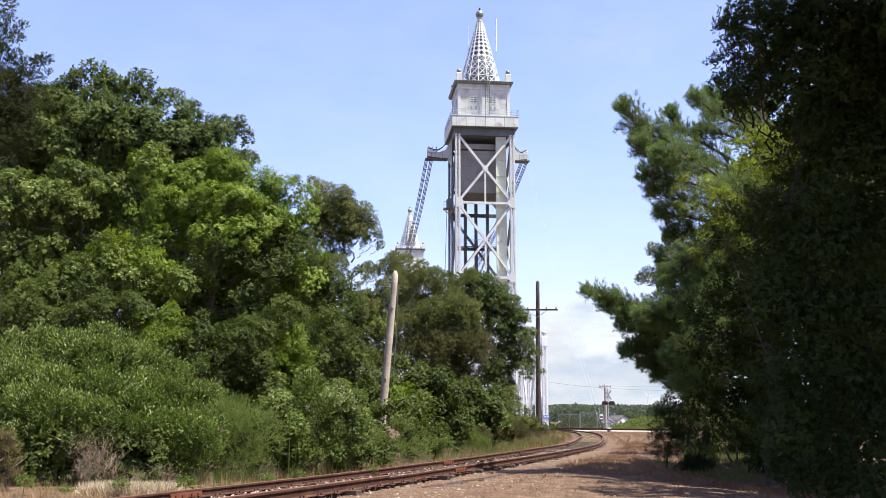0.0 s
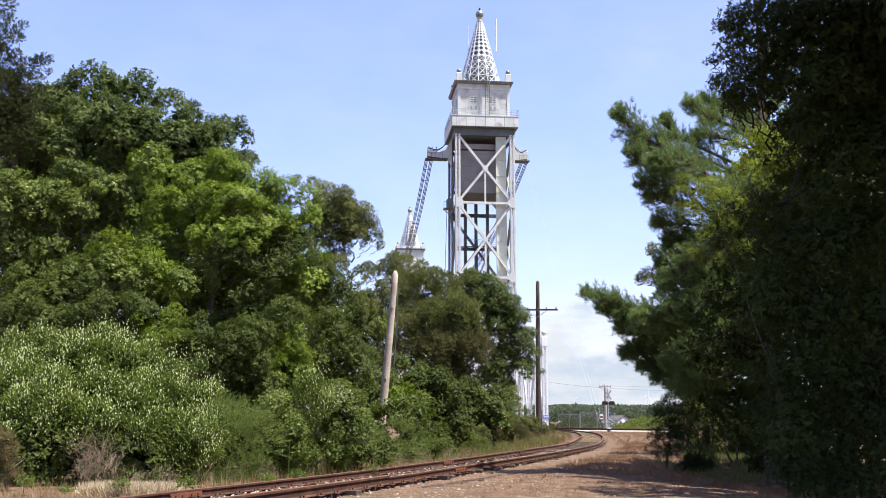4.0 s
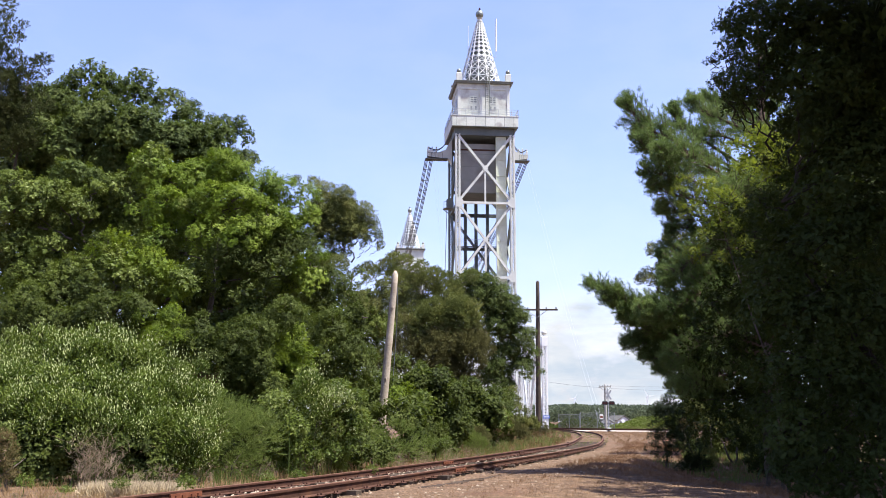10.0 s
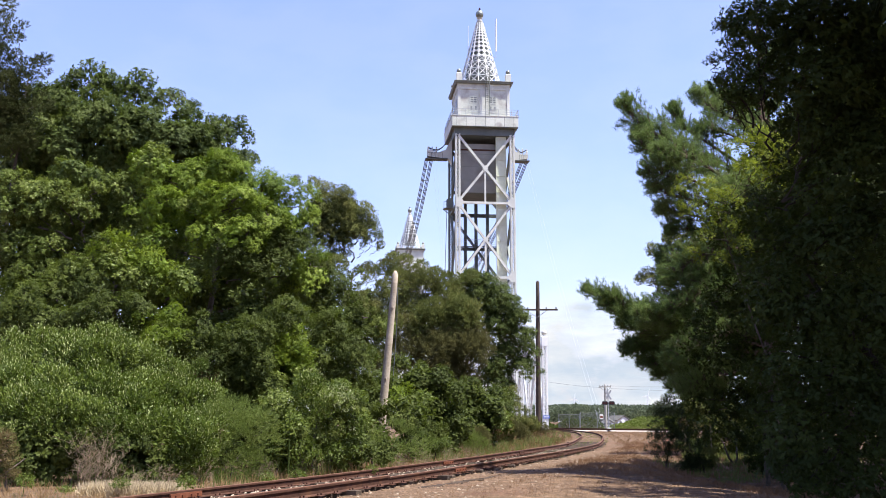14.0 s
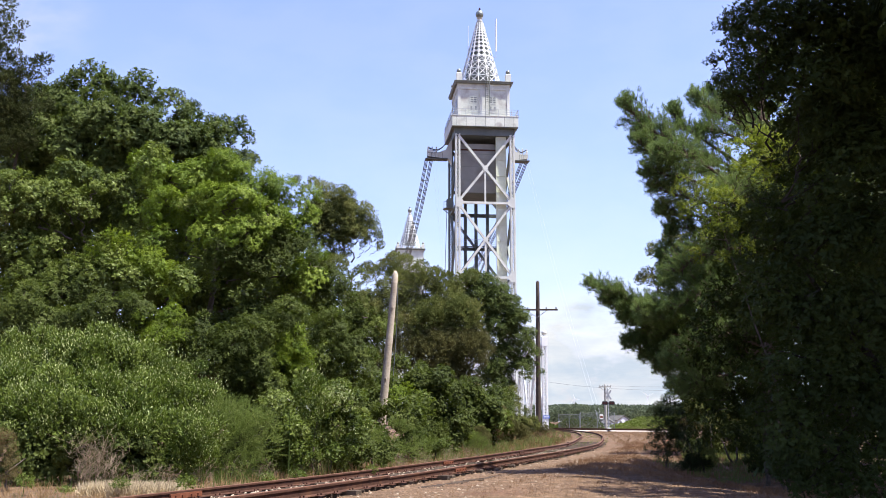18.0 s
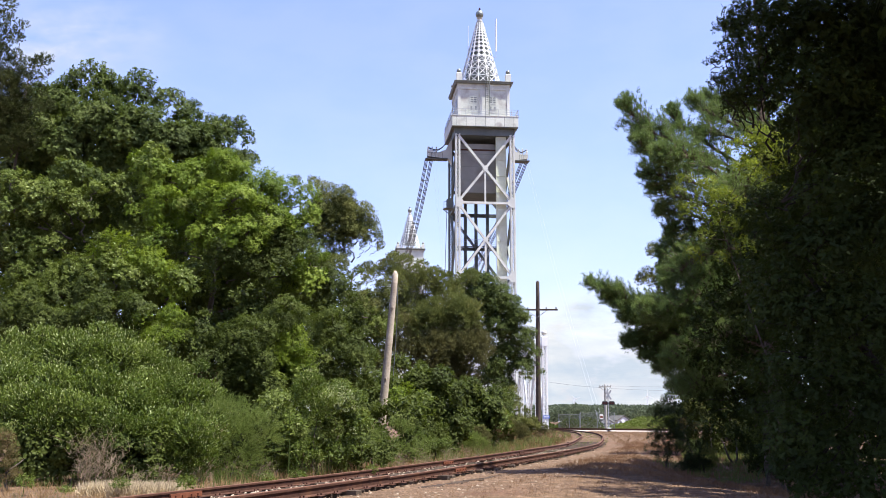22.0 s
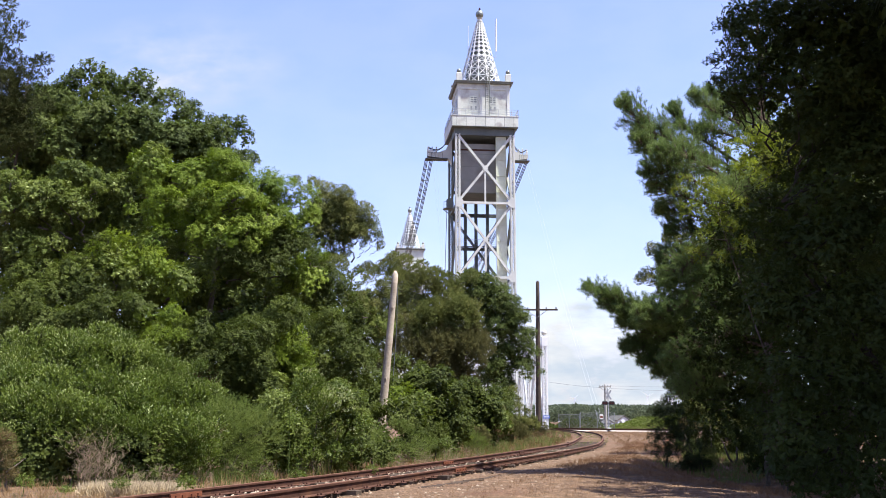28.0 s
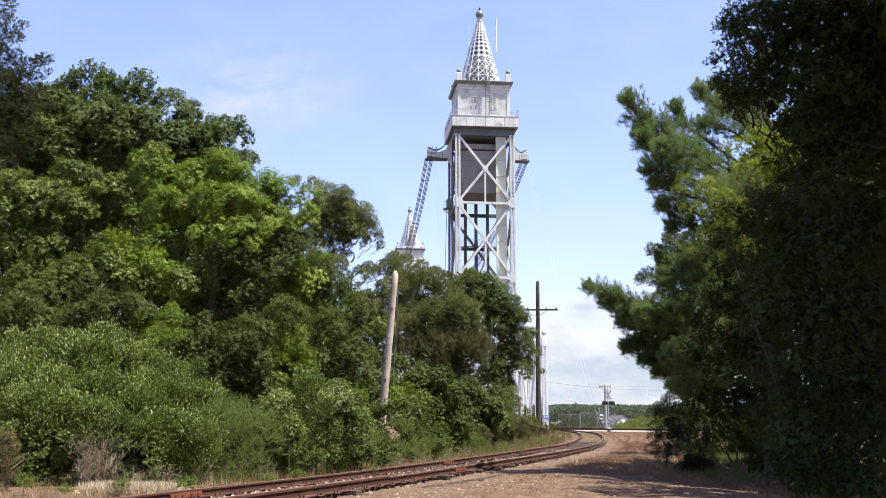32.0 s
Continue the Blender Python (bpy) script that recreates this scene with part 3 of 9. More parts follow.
def lift_tower(m, label):
    tw = thing("lift_bridge_tower", m, label, "bridge tower", "lift bridge towers")
    U, V = 4.95, 5.5
    levels = [0.0, 12.9, 26.35, 39.8, 52.4]
    # rear legs take the darker paint, which carries their shade
    for x in (-U, U):
        for y in (-V, V):
            g = Geo()
            lattice_post(g, x, y, 0, 52.4, 0.9, 0.44)
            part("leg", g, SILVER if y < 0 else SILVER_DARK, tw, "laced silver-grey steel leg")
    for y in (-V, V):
        # rear bracing gets its shade from a darker colour
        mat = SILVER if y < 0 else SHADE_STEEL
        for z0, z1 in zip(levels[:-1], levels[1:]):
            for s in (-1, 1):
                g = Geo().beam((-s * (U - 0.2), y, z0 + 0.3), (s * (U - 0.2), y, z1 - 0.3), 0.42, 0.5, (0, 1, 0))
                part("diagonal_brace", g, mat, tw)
            part("horizontal_strut", Geo().beam((-U + 0.43, y, z0 + 0.0), (U - 0.43, y, z0 + 0.0), 0.4, 0.42), mat, tw)
            zc = (z0 + z1) / 2
            part("hanger", Geo().beam((0, y, z0 + 0.2), (0, y, zc), 0.3, 0.34, (0, 1, 0)), mat, tw)
            part("gusset_plate", Geo().add([(s * a, y - 0.28, zc + b) for s, a, b in ((-1, 0.55, 0), (1, 0, -0.6), (1, 0.55, 0), (1, 0, 0.6))] + [(s * a, y + 0.28, zc + b) for s, a, b in ((-1, 0.55, 0), (1, 0, -0.6), (1, 0.55, 0), (1, 0, 0.6))], [(0, 1, 2, 3), (7, 6, 5, 4), (0, 4, 5, 1), (1, 5, 6, 2), (2, 6, 7, 3), (3, 7, 4, 0)]), mat, tw)
        for z in levels[1:4]:
            for x in (-1, 1):
                g = Geo()
                yy = y - 0.5 if y < 0 else y + 0.46
                g.add([(x * p, q, z + r) for q in (yy, yy + 0.06) for p, r in ((5.38, -0.9), (4.6, -0.9), (4.0, -0.32), (4.0, 0.32), (4.6, 0.9), (5.38, 0.9))],
                      [(0, 1, 2, 3, 4, 5), (11, 10, 9, 8, 7, 6)] + [(i, 6 + i, 6 + (i + 1) % 6, (i + 1) % 6) for i in range(6)])
                for bx in (4.75, 5.1):
                    for bz in (-0.75, -0.25, 0.25, 0.75):
                        g.beam((x * bx, yy - 0.04, z + bz), (x * bx, yy + 0.02, z + bz), 0.1, 0.1)
                part("gusset_plate", g, mat, tw)
    for x in (-U, U):
        for z0, z1 in zip(levels[:-1], levels[1:]):
            for s in (-1, 1):
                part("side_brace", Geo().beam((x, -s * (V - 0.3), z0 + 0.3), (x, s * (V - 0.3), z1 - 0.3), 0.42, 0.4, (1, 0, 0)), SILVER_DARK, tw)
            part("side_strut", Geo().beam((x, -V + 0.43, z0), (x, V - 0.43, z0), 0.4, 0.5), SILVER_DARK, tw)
    # counterweight, its guides and the stair column
    cw = part("counterweight", Geo().box(-4.25, 4.05, -3.6, 3.6, 42.1, 51.2), CONCRETE, tw, "grey concrete counterweight block with horizontal seams")
    for z in (44.4, 46.9, 49.3):
        part("seam_strip", Geo().box(-4.28, 4.08, -3.63, 3.63, z - 0.04, z + 0.04), SILVER_DARK, cw)
    # thin dark sheet added for the shade under the counterweight
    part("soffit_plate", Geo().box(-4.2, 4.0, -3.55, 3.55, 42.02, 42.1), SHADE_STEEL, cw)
    part("top_band", Geo().box(-4.3, 4.1, -3.66, 3.66, 49.9, 50.2), RUST, cw, "brown stained band")
    part("stair_column", Geo().box(2.15, 3.9, -4.9, -4.24, 0, 52.3).box(2.1, 2.25, -4.98, -4.9, 0, 52.3).box(3.8, 3.95, -4.98, -4.9, 0, 52.3), PALE_GREEN, tw, "pale green enclosed column")
    for z in range(3, 52, 3):
        part("column_band", Geo().box(2.1, 3.95, -5.0, -4.9, z - 0.06, z + 0.06), PALE_GREEN, tw)
    for x in (-2.3, -0.3, 1.9):
        part("guide_post", Geo().box(x - 0.27, x + 0.27, 4.3, 4.9, 0, 52.3), DARK_STEEL, tw, "dark steel counterweight guide")
    for z, k in ((39.6, 0.32), (33.2, 0.3), (44.0, 0.3), (26.3, 0.4)):
        part("rear_girder", Geo().box(-U + 0.4, U - 0.4, 4.95, 5.3, z - k, z + k), DARK_STEEL, tw)
    g = Geo()
    for z in (34.0, 34.45, 34.9):
        g.beam((-U + 0.4, 4.2, z), (U - 0.4, 4.2, z), 0.05, 0.05)
    for i in range(9):
        g.beam((-4.4 + i * 1.1, 4.2, 33.5), (-4.4 + i * 1.1, 4.2, 34.9), 0.05, 0.05)
    part("walkway_railing", g, GALV, tw)
    part("walkway", Geo().box(-U + 0.4, U - 0.4, 3.7, 4.3, 33.45, 33.55), DARK_STEEL, tw)
    g = Geo()
    for i in range(16):
        z = 26.6 + i * 0.42
        g.box(-0.9 + i * 0.17, -0.4 + i * 0.17, 1.2, 2.0, z, z + 0.06)
    g.beam((-0.9, 1.2, 27.5), (1.9, 1.2, 34.4), 0.06, 0.06).beam((-0.65, 1.2, 26.5), (2.1, 1.2, 33.3), 0.12, 0.25)
    part("stair_flight", g, GALV, tw)
    g = Geo()
    for x in (-3.7, -3.25):
        g.beam((x, 2.0, 0), (x, 2.0, 42), 0.05, 0.05)
    for i in range(100):
        g.beam((-3.7, 2.0, i * 0.42), (-3.25, 2.0, i * 0.42), 0.035, 0.035)
    part("ladder", g, PALE_WIRE, tw)
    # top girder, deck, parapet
    # the deck's shadow on the girder is in its dark colour
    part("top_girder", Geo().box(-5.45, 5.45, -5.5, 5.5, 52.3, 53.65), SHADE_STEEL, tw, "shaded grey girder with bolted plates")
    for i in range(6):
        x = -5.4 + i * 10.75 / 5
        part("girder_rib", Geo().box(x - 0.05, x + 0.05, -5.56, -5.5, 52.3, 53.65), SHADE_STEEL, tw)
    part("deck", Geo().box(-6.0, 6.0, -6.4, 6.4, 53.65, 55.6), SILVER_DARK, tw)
    edges = [-6.05, -5.2, -3.5, -1.75, 0, 1.75, 3.5, 5.2, 6.05]
    for x0, x1 in zip(edges[:-1], edges[1:]):
        for y in (-6.46, 6.4):
            part("parapet_panel", Geo().box(x0 + 0.04, x1 - 0.04, y, y + 0.06, 53.75, 55.65), PANEL, tw)
        for x in (-6.06, 6.0):
            part("parapet_panel", Geo().box(x, x + 0.06, x0 * 1.05 + 0.04, x1 * 1.05 - 0.04, 53.75, 55.65), PANEL, tw)
    part("deck_edge", Geo().box(-6.12, 6.12, -6.52, 6.52, 55.65, 55.75), SILVER, tw)
    g = Geo()
    for z in (56.1, 56.5, 56.95):
        for y in (-6.4, 6.4):
            g.beam((-6.0, y, z), (6.0, y, z), 0.05, 0.05)
        for x in (-6.0, 6.0):
            g.beam((x, -6.4, z), (x, 6.4, z), 0.05, 0.05)
    for i in range(11):
        for y in (-6.4, 6.4):
            g.beam((-6 + i * 1.2, y, 55.7), (-6 + i * 1.2, y, 56.98), 0.08, 0.08)
        for x in (-6.0, 6.0):
            g.beam((x, -6.4 + i * 1.28, 55.7), (x, -6.4 + i * 1.28, 56.98), 0.08, 0.08)
    part("railing", g, GALV, tw, "light grey pipe railing round the deck")
    # machinery house
    hs = part("machinery_house", Geo().box(-4.75, 4.75, -4.6, 4.6, 55.7, 61.2), PANEL, tw, "pale grey sheet-clad machinery house")
    for x0, x1 in ((-4.8, -4.3), (-0.75, 0.75), (4.3, 4.8)):
        part("pilaster", Geo().box(x0, x1, -4.68, -4.6, 55.7, 61.2), SILVER, hs)
    for x0, x1 in ((-2.6, -1.2), (0.95, 2.3)):
        part("window_surround", Geo().box(x0 - 0.25, x1 + 0.25, -4.66, -4.6, 56.9, 60.3), PANEL, hs)
        fr = part("window", Geo().box(x0 + 0.1, x1 - 0.1, -4.69, -4.66, 58.65, 59.85), GLASS_GREY, hs, "dark divided window")
        g = Geo()
        for k in range(4):
            z = 58.65 + k * 0.4
            g.box(x0 + 0.05, x1 - 0.05, -4.73, -4.69, z - 0.04, z + 0.04)
        for k in range(3):
            x = x0 + 0.1 + k * (x1 - x0 - 0.2) / 2
            g.box(x - 0.035, x + 0.035, -4.735, -4.69, 58.62, 59.88)
        g2 = part("glazing_bars", g, PANEL, hs)
        for k in (0.22, 0.78):
            x = x0 + (x1 - x0) * k
            part("small_window", Geo().box(x - 0.17, x + 0.17, -4.7, -4.66, 57.35, 58.05), GLASS_GREY, hs)
    for y0, y1 in ((-2.6, -1.2), (1.2, 2.6)):
        for x in (-4.79, 4.75):
            part("window", Geo().box(x, x + 0.04, y0, y1, 58.5, 59.9), GLASS_DARK, hs)
    part("frieze", Geo().box(-4.85, 4.85, -4.7, 4.7, 61.2, 62.25), PANEL, hs, "plain band under the cornice")
    co = part("cornice", Geo().add([(x * (4.85 + e), y * (4.7 + e), z) for z, e in ((62.25, 0.1), (62.3, 0.45), (62.45, 0.5), (62.7, 0.62), (62.75, 0.55)) for x, y in ((-1, -1), (1, -1), (1, 1), (-1, 1))],
                                   [(0, 3, 2, 1), (16, 17, 18, 19)] + [(r + i, r + (i + 1) % 4, r + 4 + (i + 1) % 4, r + 4 + i) for r in (0, 4, 8, 12) for i in range(4)]), CORNICE, hs, "flared grey cornice")
    for x in (-4.55, 4.55):
        for y in (-4.4, 4.4):
            f = part("corner_post", Geo().chamfer(x - 0.5, x + 0.5, y - 0.5, y + 0.5, 62.75, 64.35, 0.15), SILVER, tw)
            part("ball_finial", Geo().ball((x, y, 64.75), 0.44), PATINA, f, smooth=True)
    # pierced spire
    z0, z1, r0, r1, ribs = 62.8, 76.9, 4.15, 0.42, 14
    rad = lambda z: r0 + (r1 - r0) * (z - z0) / (z1 - z0)
    rings = [z0]
    while rad(rings[-1]) > 0.75:
        rings.append(rings[-1] + 0.42 * rad(rings[-1]))
    sp = part("spire_frame", Geo().lathe([(r0 * 1.02, z0 - 0.05), (r0 * 1.02, z0 + 0.12)], 20), SPIRE_WHITE, tw, "white pierced metal spire on the roof")
    for k in range(ribs):
        a = 2 * math.pi * k / ribs
        g = Geo()
        for za, zb in zip(rings[:-1], rings[1:]):
            p, q = (rad(za) * math.cos(a), rad(za) * math.sin(a), za), (rad(zb) * math.cos(a), rad(zb) * math.sin(a), zb)
            g.beam(p, q, (0.08 if za < 67.5 else 0.14) + 0.06 * rad(za) / r0, 0.08, (math.cos(a), math.sin(a), 0))
        part("spire_rib", g, SPIRE_WHITE, sp)
    for z in rings:
        g = Geo()
        w = 0.12 if z < 67.5 else 0.2
        for k in range(ribs):
            a, b = 2 * math.pi * k / ribs, 2 * math.pi * (k + 1) / ribs
            g.beam((rad(z) * math.cos(a), rad(z) * math.sin(a), z), (rad(z) * math.cos(b), rad(z) * math.sin(b), z), 0.1, w)
        part("spire_ring", g, SPIRE_WHITE, sp)
    g = Geo()
    for za, zb in zip(rings[:-1], rings[1:]):
        for k in range(ribs):
            a, b = 2 * math.pi * k / ribs, 2 * math.pi * (k + 1) / ribs
            P = lambda t, z: (rad(z) * math.cos(t), rad(z) * math.sin(t), z)
            s = 0.11 if za < 67 else 0.08
            if za < 67.5:
                g.beam(P(a, za), P(b, zb), s, s)
                g.beam(P(b, za), P(a, zb), s, s)
            if za > 66.0:
                # corner plates that leave round holes
                e = 0.31 if za < 67.5 else 0.5
                for t, z, u, q in ((a, za, b, zb), (b, za, a, zb), (a, zb, b, za), (b, zb, a, za)):
                    c = Vector(P(t, z))
                    g.add([c, c.lerp(Vector(P(u, z)), e), c.lerp(Vector(P(t, q)), e)], [(0, 1, 2)])
    part("spire_lattice", g, SPIRE_WHITE, sp)
    # added dark cone that stands in for the spire's shaded inside
    part("spire_core", Geo().lathe([(rad(65) * 0.78, 65.0), (rad(76) * 0.7, 76.0)], 12), SHADE_STEEL, sp, "dark cone added for shade inside the pierced spire")
    part("spire_cap", Geo().lathe([(rad(rings[-1]) * 1.08, rings[-1]), (0.45, z1 - 0.3), (0.4, z1), (0.62, z1 + 0.08), (0.4, z1 + 0.25)], 16), SILVER, sp, smooth=True)
    part("finial_ball", Geo().ball((0, 0, 77.75), 0.78, 16), PATINA, sp, "weathered silver ball at the tip", smooth=True)
    part("beacon", Geo().lathe([(0.16, 78.5), (0.2, 78.7), (0.18, 78.95), (0.05, 79.1)], 8), SIGN_RED, sp, "small red beacon")
    # antennas and ladder on the house
    part("antenna", Geo().tube([(3.1, 0, 70.5), (3.2, 0, 77.0)], [0.16, 0.14], 8), SIGN_WHITE, tw, "white whip antenna")
    part("antenna_bracket", Geo().beam((2.0, 0, 69.3), (3.1, 0, 69.3), 0.08, 0.08).beam((3.1, 0, 69.3), (3.1, 0, 70.6), 0.08, 0.08), GALV, tw)
    part("antenna", Geo().tube([(-2.25, 0, 68.5), (-2.2, 0, 75.4)], [0.08, 0.05], 6), SIGN_WHITE, tw)
    g = Geo()
    for x in (0.2, 0.9):
        g.beam((x, -5.42, 55.7), (x, -5.42, 65.2), 0.1, 0.1)
    for t in (0.6, 1.57, 2.54):
        g.beam((0.55 + 0.45 * math.cos(t), -5.45 - 0.5 * math.sin(t), 58.5), (0.55 + 0.45 * math.cos(t), -5.45 - 0.5 * math.sin(t), 65.2), 0.05, 0.05)
    for i in range(22):
        g.beam((0.25, -5.42, 55.9 + i * 0.4), (0.85, -5.42, 55.9 + i * 0.4), 0.04, 0.04)
    for z in (58.5, 59.7, 60.9, 62.1, 63.3, 64.5):
        pts = [(0.55 + 0.45 * math.cos(t), -5.45 - 0.5 * math.sin(t), z) for t in [math.pi * k / 8 for k in range(9)]]
        g.tube(pts, 0.035, 4)
    part("caged_ladder", g, SILVER_DARK, tw, "grey caged ladder")
    # cable brackets on both flanks
    for s in (-1, 1):
        x0, x1 = s * 5.4, s * (9.95 if s < 0 else 8.8)
        pr = [(x0, 48.0), (s * 6.0, 49.0), (x1, 49.5), (x1, 50.9), (s * 8.0, 50.2), (s * 6.6, 50.8), (x0, 53.0)]
        g = Geo().add([(x, y, z) for y in (-0.6, 0.6) for x, z in pr], [tuple(range(7)), tuple(range(13, 6, -1))] + [(i, 7 + i, 7 + (i + 1) % 7, (i + 1) % 7) for i in range(7)])
        arm = part("cable_bracket", g, SILVER, tw, "light grey plated cable bracket")
        g = Geo().box(min(s * 6.5, x1) - 0.3, max(s * 6.5, x1) + 0.3, -0.9, 0.9, 48.95, 49.1)
        for k in range(5):
            xx = s * 7.2 + (x1 - s * 7.2) * k / 4
            g.beam((xx, -0.9, 49.0), (xx, -0.9, 50.1), 0.05, 0.05)
        g.beam((s * 7.2, -0.9, 50.1), (x1, -0.9, 50.1), 0.05, 0.05)
        part("bracket_platform", g, DARK_STEEL, arm)
        for k in range(3):
            xx = x1 - s * (0.15 + 0.75 * k)
            part("insulator", Geo().lathe([(0.1, 50.1), (0.17, 50.5), (0.1, 50.7), (0.17, 50.9), (0.1, 51.1), (0.15, 51.3), (0.05, 51.4)], 8, (xx, -0.3, 0)), SILVER, arm)
        for k in range(3):
            g = Geo()
            pts = []
            for t in range(9):
                f = t / 8
                xx = x1 - s * 0.3 + (s * 5.6 - x1 + s * 0.3) * f
                pts.append((xx, -0.5 + 0.4 * k, 51.2 + 2.4 * f - 1.4 * math.sin(math.pi * f)))
            part("jumper_cable", g.tube(pts, 0.06, 5), CABLE, arm)
    g = Geo().box(-7.2, -5.4, -3.2, -1.2, 39.2, 39.3).box(-6.6, -5.5, -2.9, -1.6, 39.3, 41.0)
    for x in (-7.2, -6.3, -5.4):
        g.beam((x, -3.2, 39.2), (x, -3.2, 40.4), 0.06, 0.06)
    g.beam((-7.2, -3.2, 40.4), (-5.4, -3.2, 40.4), 0.06, 0.06).beam((-7.2, -3.2, 39.8), (-5.4, -3.2, 39.8), 0.05, 0.05).beam((-7.2, -2.2, 39.2), (-5.3, -2.2, 37.6), 0.12, 0.12)
    part("side_balcony", g, SILVER_DARK, tw, "small railed balcony with a motor box")
    for x in (-U, U):
        for y in (-V, V):
            part("footing", Geo().chamfer(x - 1.3, x + 1.3, y - 1.3, y + 1.3, -0.4, 0.5, 0.15), CONCRETE, tw)
    return tw


tower = lift_tower(HERE, "tall silver-grey steel lift bridge tower with pierced spire")
far_tower = copy_thing(tower, HERE @ pose(0.0, SPAN, 0, 0, 0, 180))
for ob in [o for o in far_tower.children if o.name.startswith("antenna")]:
    bpy.data.objects.remove(ob)
tagged(far_tower, "distant silver-grey lift bridge tower with pierced spire")


def truss_span(name, m, y0, y1, panels, top, label, paint):
    ob = thing(name, m, label, "bridge span")
    L = (y1 - y0) / panels
    for x in (-4.95, 4.95):
        for z in (0.2, top):
            part("chord", Geo().box(x - 0.3, x + 0.3, y0 + 0.4, y1, z - 0.35, z + 0.35), paint, ob)
        for i in range(panels + 1):
            y = y0 + i * L
            g = Geo()
            if 0 < i:
                lattice_post(g, x, y, 0.5, top - 0.3, 0.5, 0.5)
                part("post", g, paint, ob, "white laced steel post")
            if i < panels:
                up = i % 2 == 0
                g = Geo()
                a, b = (x, y + 0.4, 0.5 if up else top - 0.3), (x, y + L - 0.2, top - 0.3 if up else 0.5)
                for o in (-0.2, 0.2):
                    g.beam((a[0], a[1] + o, a[2]), (b[0], b[1] + o, b[2]), 0.34, 0.12, (1, 0, 0))
                n = 16
                for k in range(n):
                    f, h = k / n, (k + 1) / n
                    for q in (-0.17, 0.17):
                        s = 0.2 if k % 2 else -0.2
                        g.beam((x + q, a[1] + (b[1] - a[1]) * f - s, a[2] + (b[2] - a[2]) * f), (x + q, a[1] + (b[1] - a[1]) * h + s, a[2] + (b[2] - a[2]) * h), 0.03, 0.08, (1, 0, 0))
                part("diagonal", g, paint, ob)
    for i in range(panels + 1):
        y = y0 + i * L
        part("cross_strut", Geo().box(-4.6, 4.6, y + 0.35, y + 0.65, top - 0.3, top + 0.3), paint, ob)
        part("floor_beam", Geo().box(-4.6, 4.6, y + 0.35, y + 0.65, -0.5, -0.05), SILVER_DARK, ob)
    return ob


approach = truss_span("approach_span", HERE, -31.0, -6.0, 4, 12.2, "white laced steel truss span leading to the tower", SIGN_WHITE)
for x in (-4.95, 4.95):
    g = Geo()
    lattice_post(g, x, -31.0, 0, 12.4, 0.8, 0.42)
    post = part("portal_post", g, SIGN_WHITE, approach, "white laced end post with a ball on top")
    part("post_cap", Geo().chamfer(x - 0.45, x + 0.45, -31.45, -30.55, 12.4, 13.9, 0.1), SIGN_WHITE, post)
    part("cap_ball", Geo().ball((x, -31, 14.4), 0.42).lathe([(0.3, 13.85), (0.2, 14.05)], 10, (x, -31, 0)), SILVER, post, smooth=True)
    s = -1 if x > 0 else 1
    pts = [(x + s * (0.6 + 0.75 - 0.75 * math.cos(t)), -31, 12.3 + 1.3 * math.sin(t) * 0.9) for t in [math.pi * k / 10 for k in range(11)]]
    part("scroll_bracket", Geo().tube(pts, 0.09, 6), SIGN_WHITE, approach)
part("sign_plate", Geo().box(4.5, 5.5, -31.5, -31.45, 1.7, 2.15), SIGN_BLUE, approach, "blue and white sign plate with an unreadable line")
part("sign_bar", Geo().box(4.6, 5.4, -31.52, -31.5, 1.86, 2.0), SIGN_WHITE, approach)
truss_span("lift_span", HERE, 6.2, SPAN - 6.2, 16, 15.0, "long silver steel truss lift span in lowered position", SILVER)


def catenary(p, q, sag, n=28):
    p, q = Vector(p), Vector(q)
    return [p.lerp(q, i / n) - Vector((0, 0, 4 * sag * (i / n) * (1 - i / n))) for i in range(n + 1)]


for s, x in ((-1, -9.5), (1, 8.4)):
    bundle = thing("cable_bundle", HERE, "bundle of dark cables with spacer frames slung between the towers", "cable", "cables between the towers")
    lines = [catenary((x + o, 0.3, 49.3), (x + o, SPAN - 0.3, 49.3), 10.5, 40) for o in (-0.75, -0.52, -0.3, 0.15, 0.4, 0.62)]
    for pts in lines:
        part("cable", Geo().tube(pts, 0.075, 5), CABLE, bundle)
    for i in range(1, 40):
        g = Geo().beam(lines[0][i], lines[-1][i], 0.09, 0.09)
        part("spacer", g, CABLE, bundle)

guys = thing("guy_wires", pose(0, 0, 0), "pale thin guy wires running from the tower down to the ground", "wire")
for k in range(2):
    a = HERE @ Vector((8.9 - 0.5 * k, 0, 49.2))
    part("wire", Geo().tube(catenary(a, (24.0 - 0.55 * k, 152, 0.6), 1.5, 24), 0.009, 4), PALE_WIRE, guys)
    a = HERE @ Vector((-9.0 + 0.6 * k, 0, 49.2))
    part("wire", Geo().tube(catenary(a, HERE @ Vector((-6.4 + 0.4 * k, -3, 20)), 0.2, 12), 0.012, 4), PALE_WIRE, guys)
part("wire", Geo().tube([HERE @ Vector((-6.6, -2.6, 39)), HERE @ Vector((-7.5, -3.0, 8))], 0.05, 5), CABLE, guys)


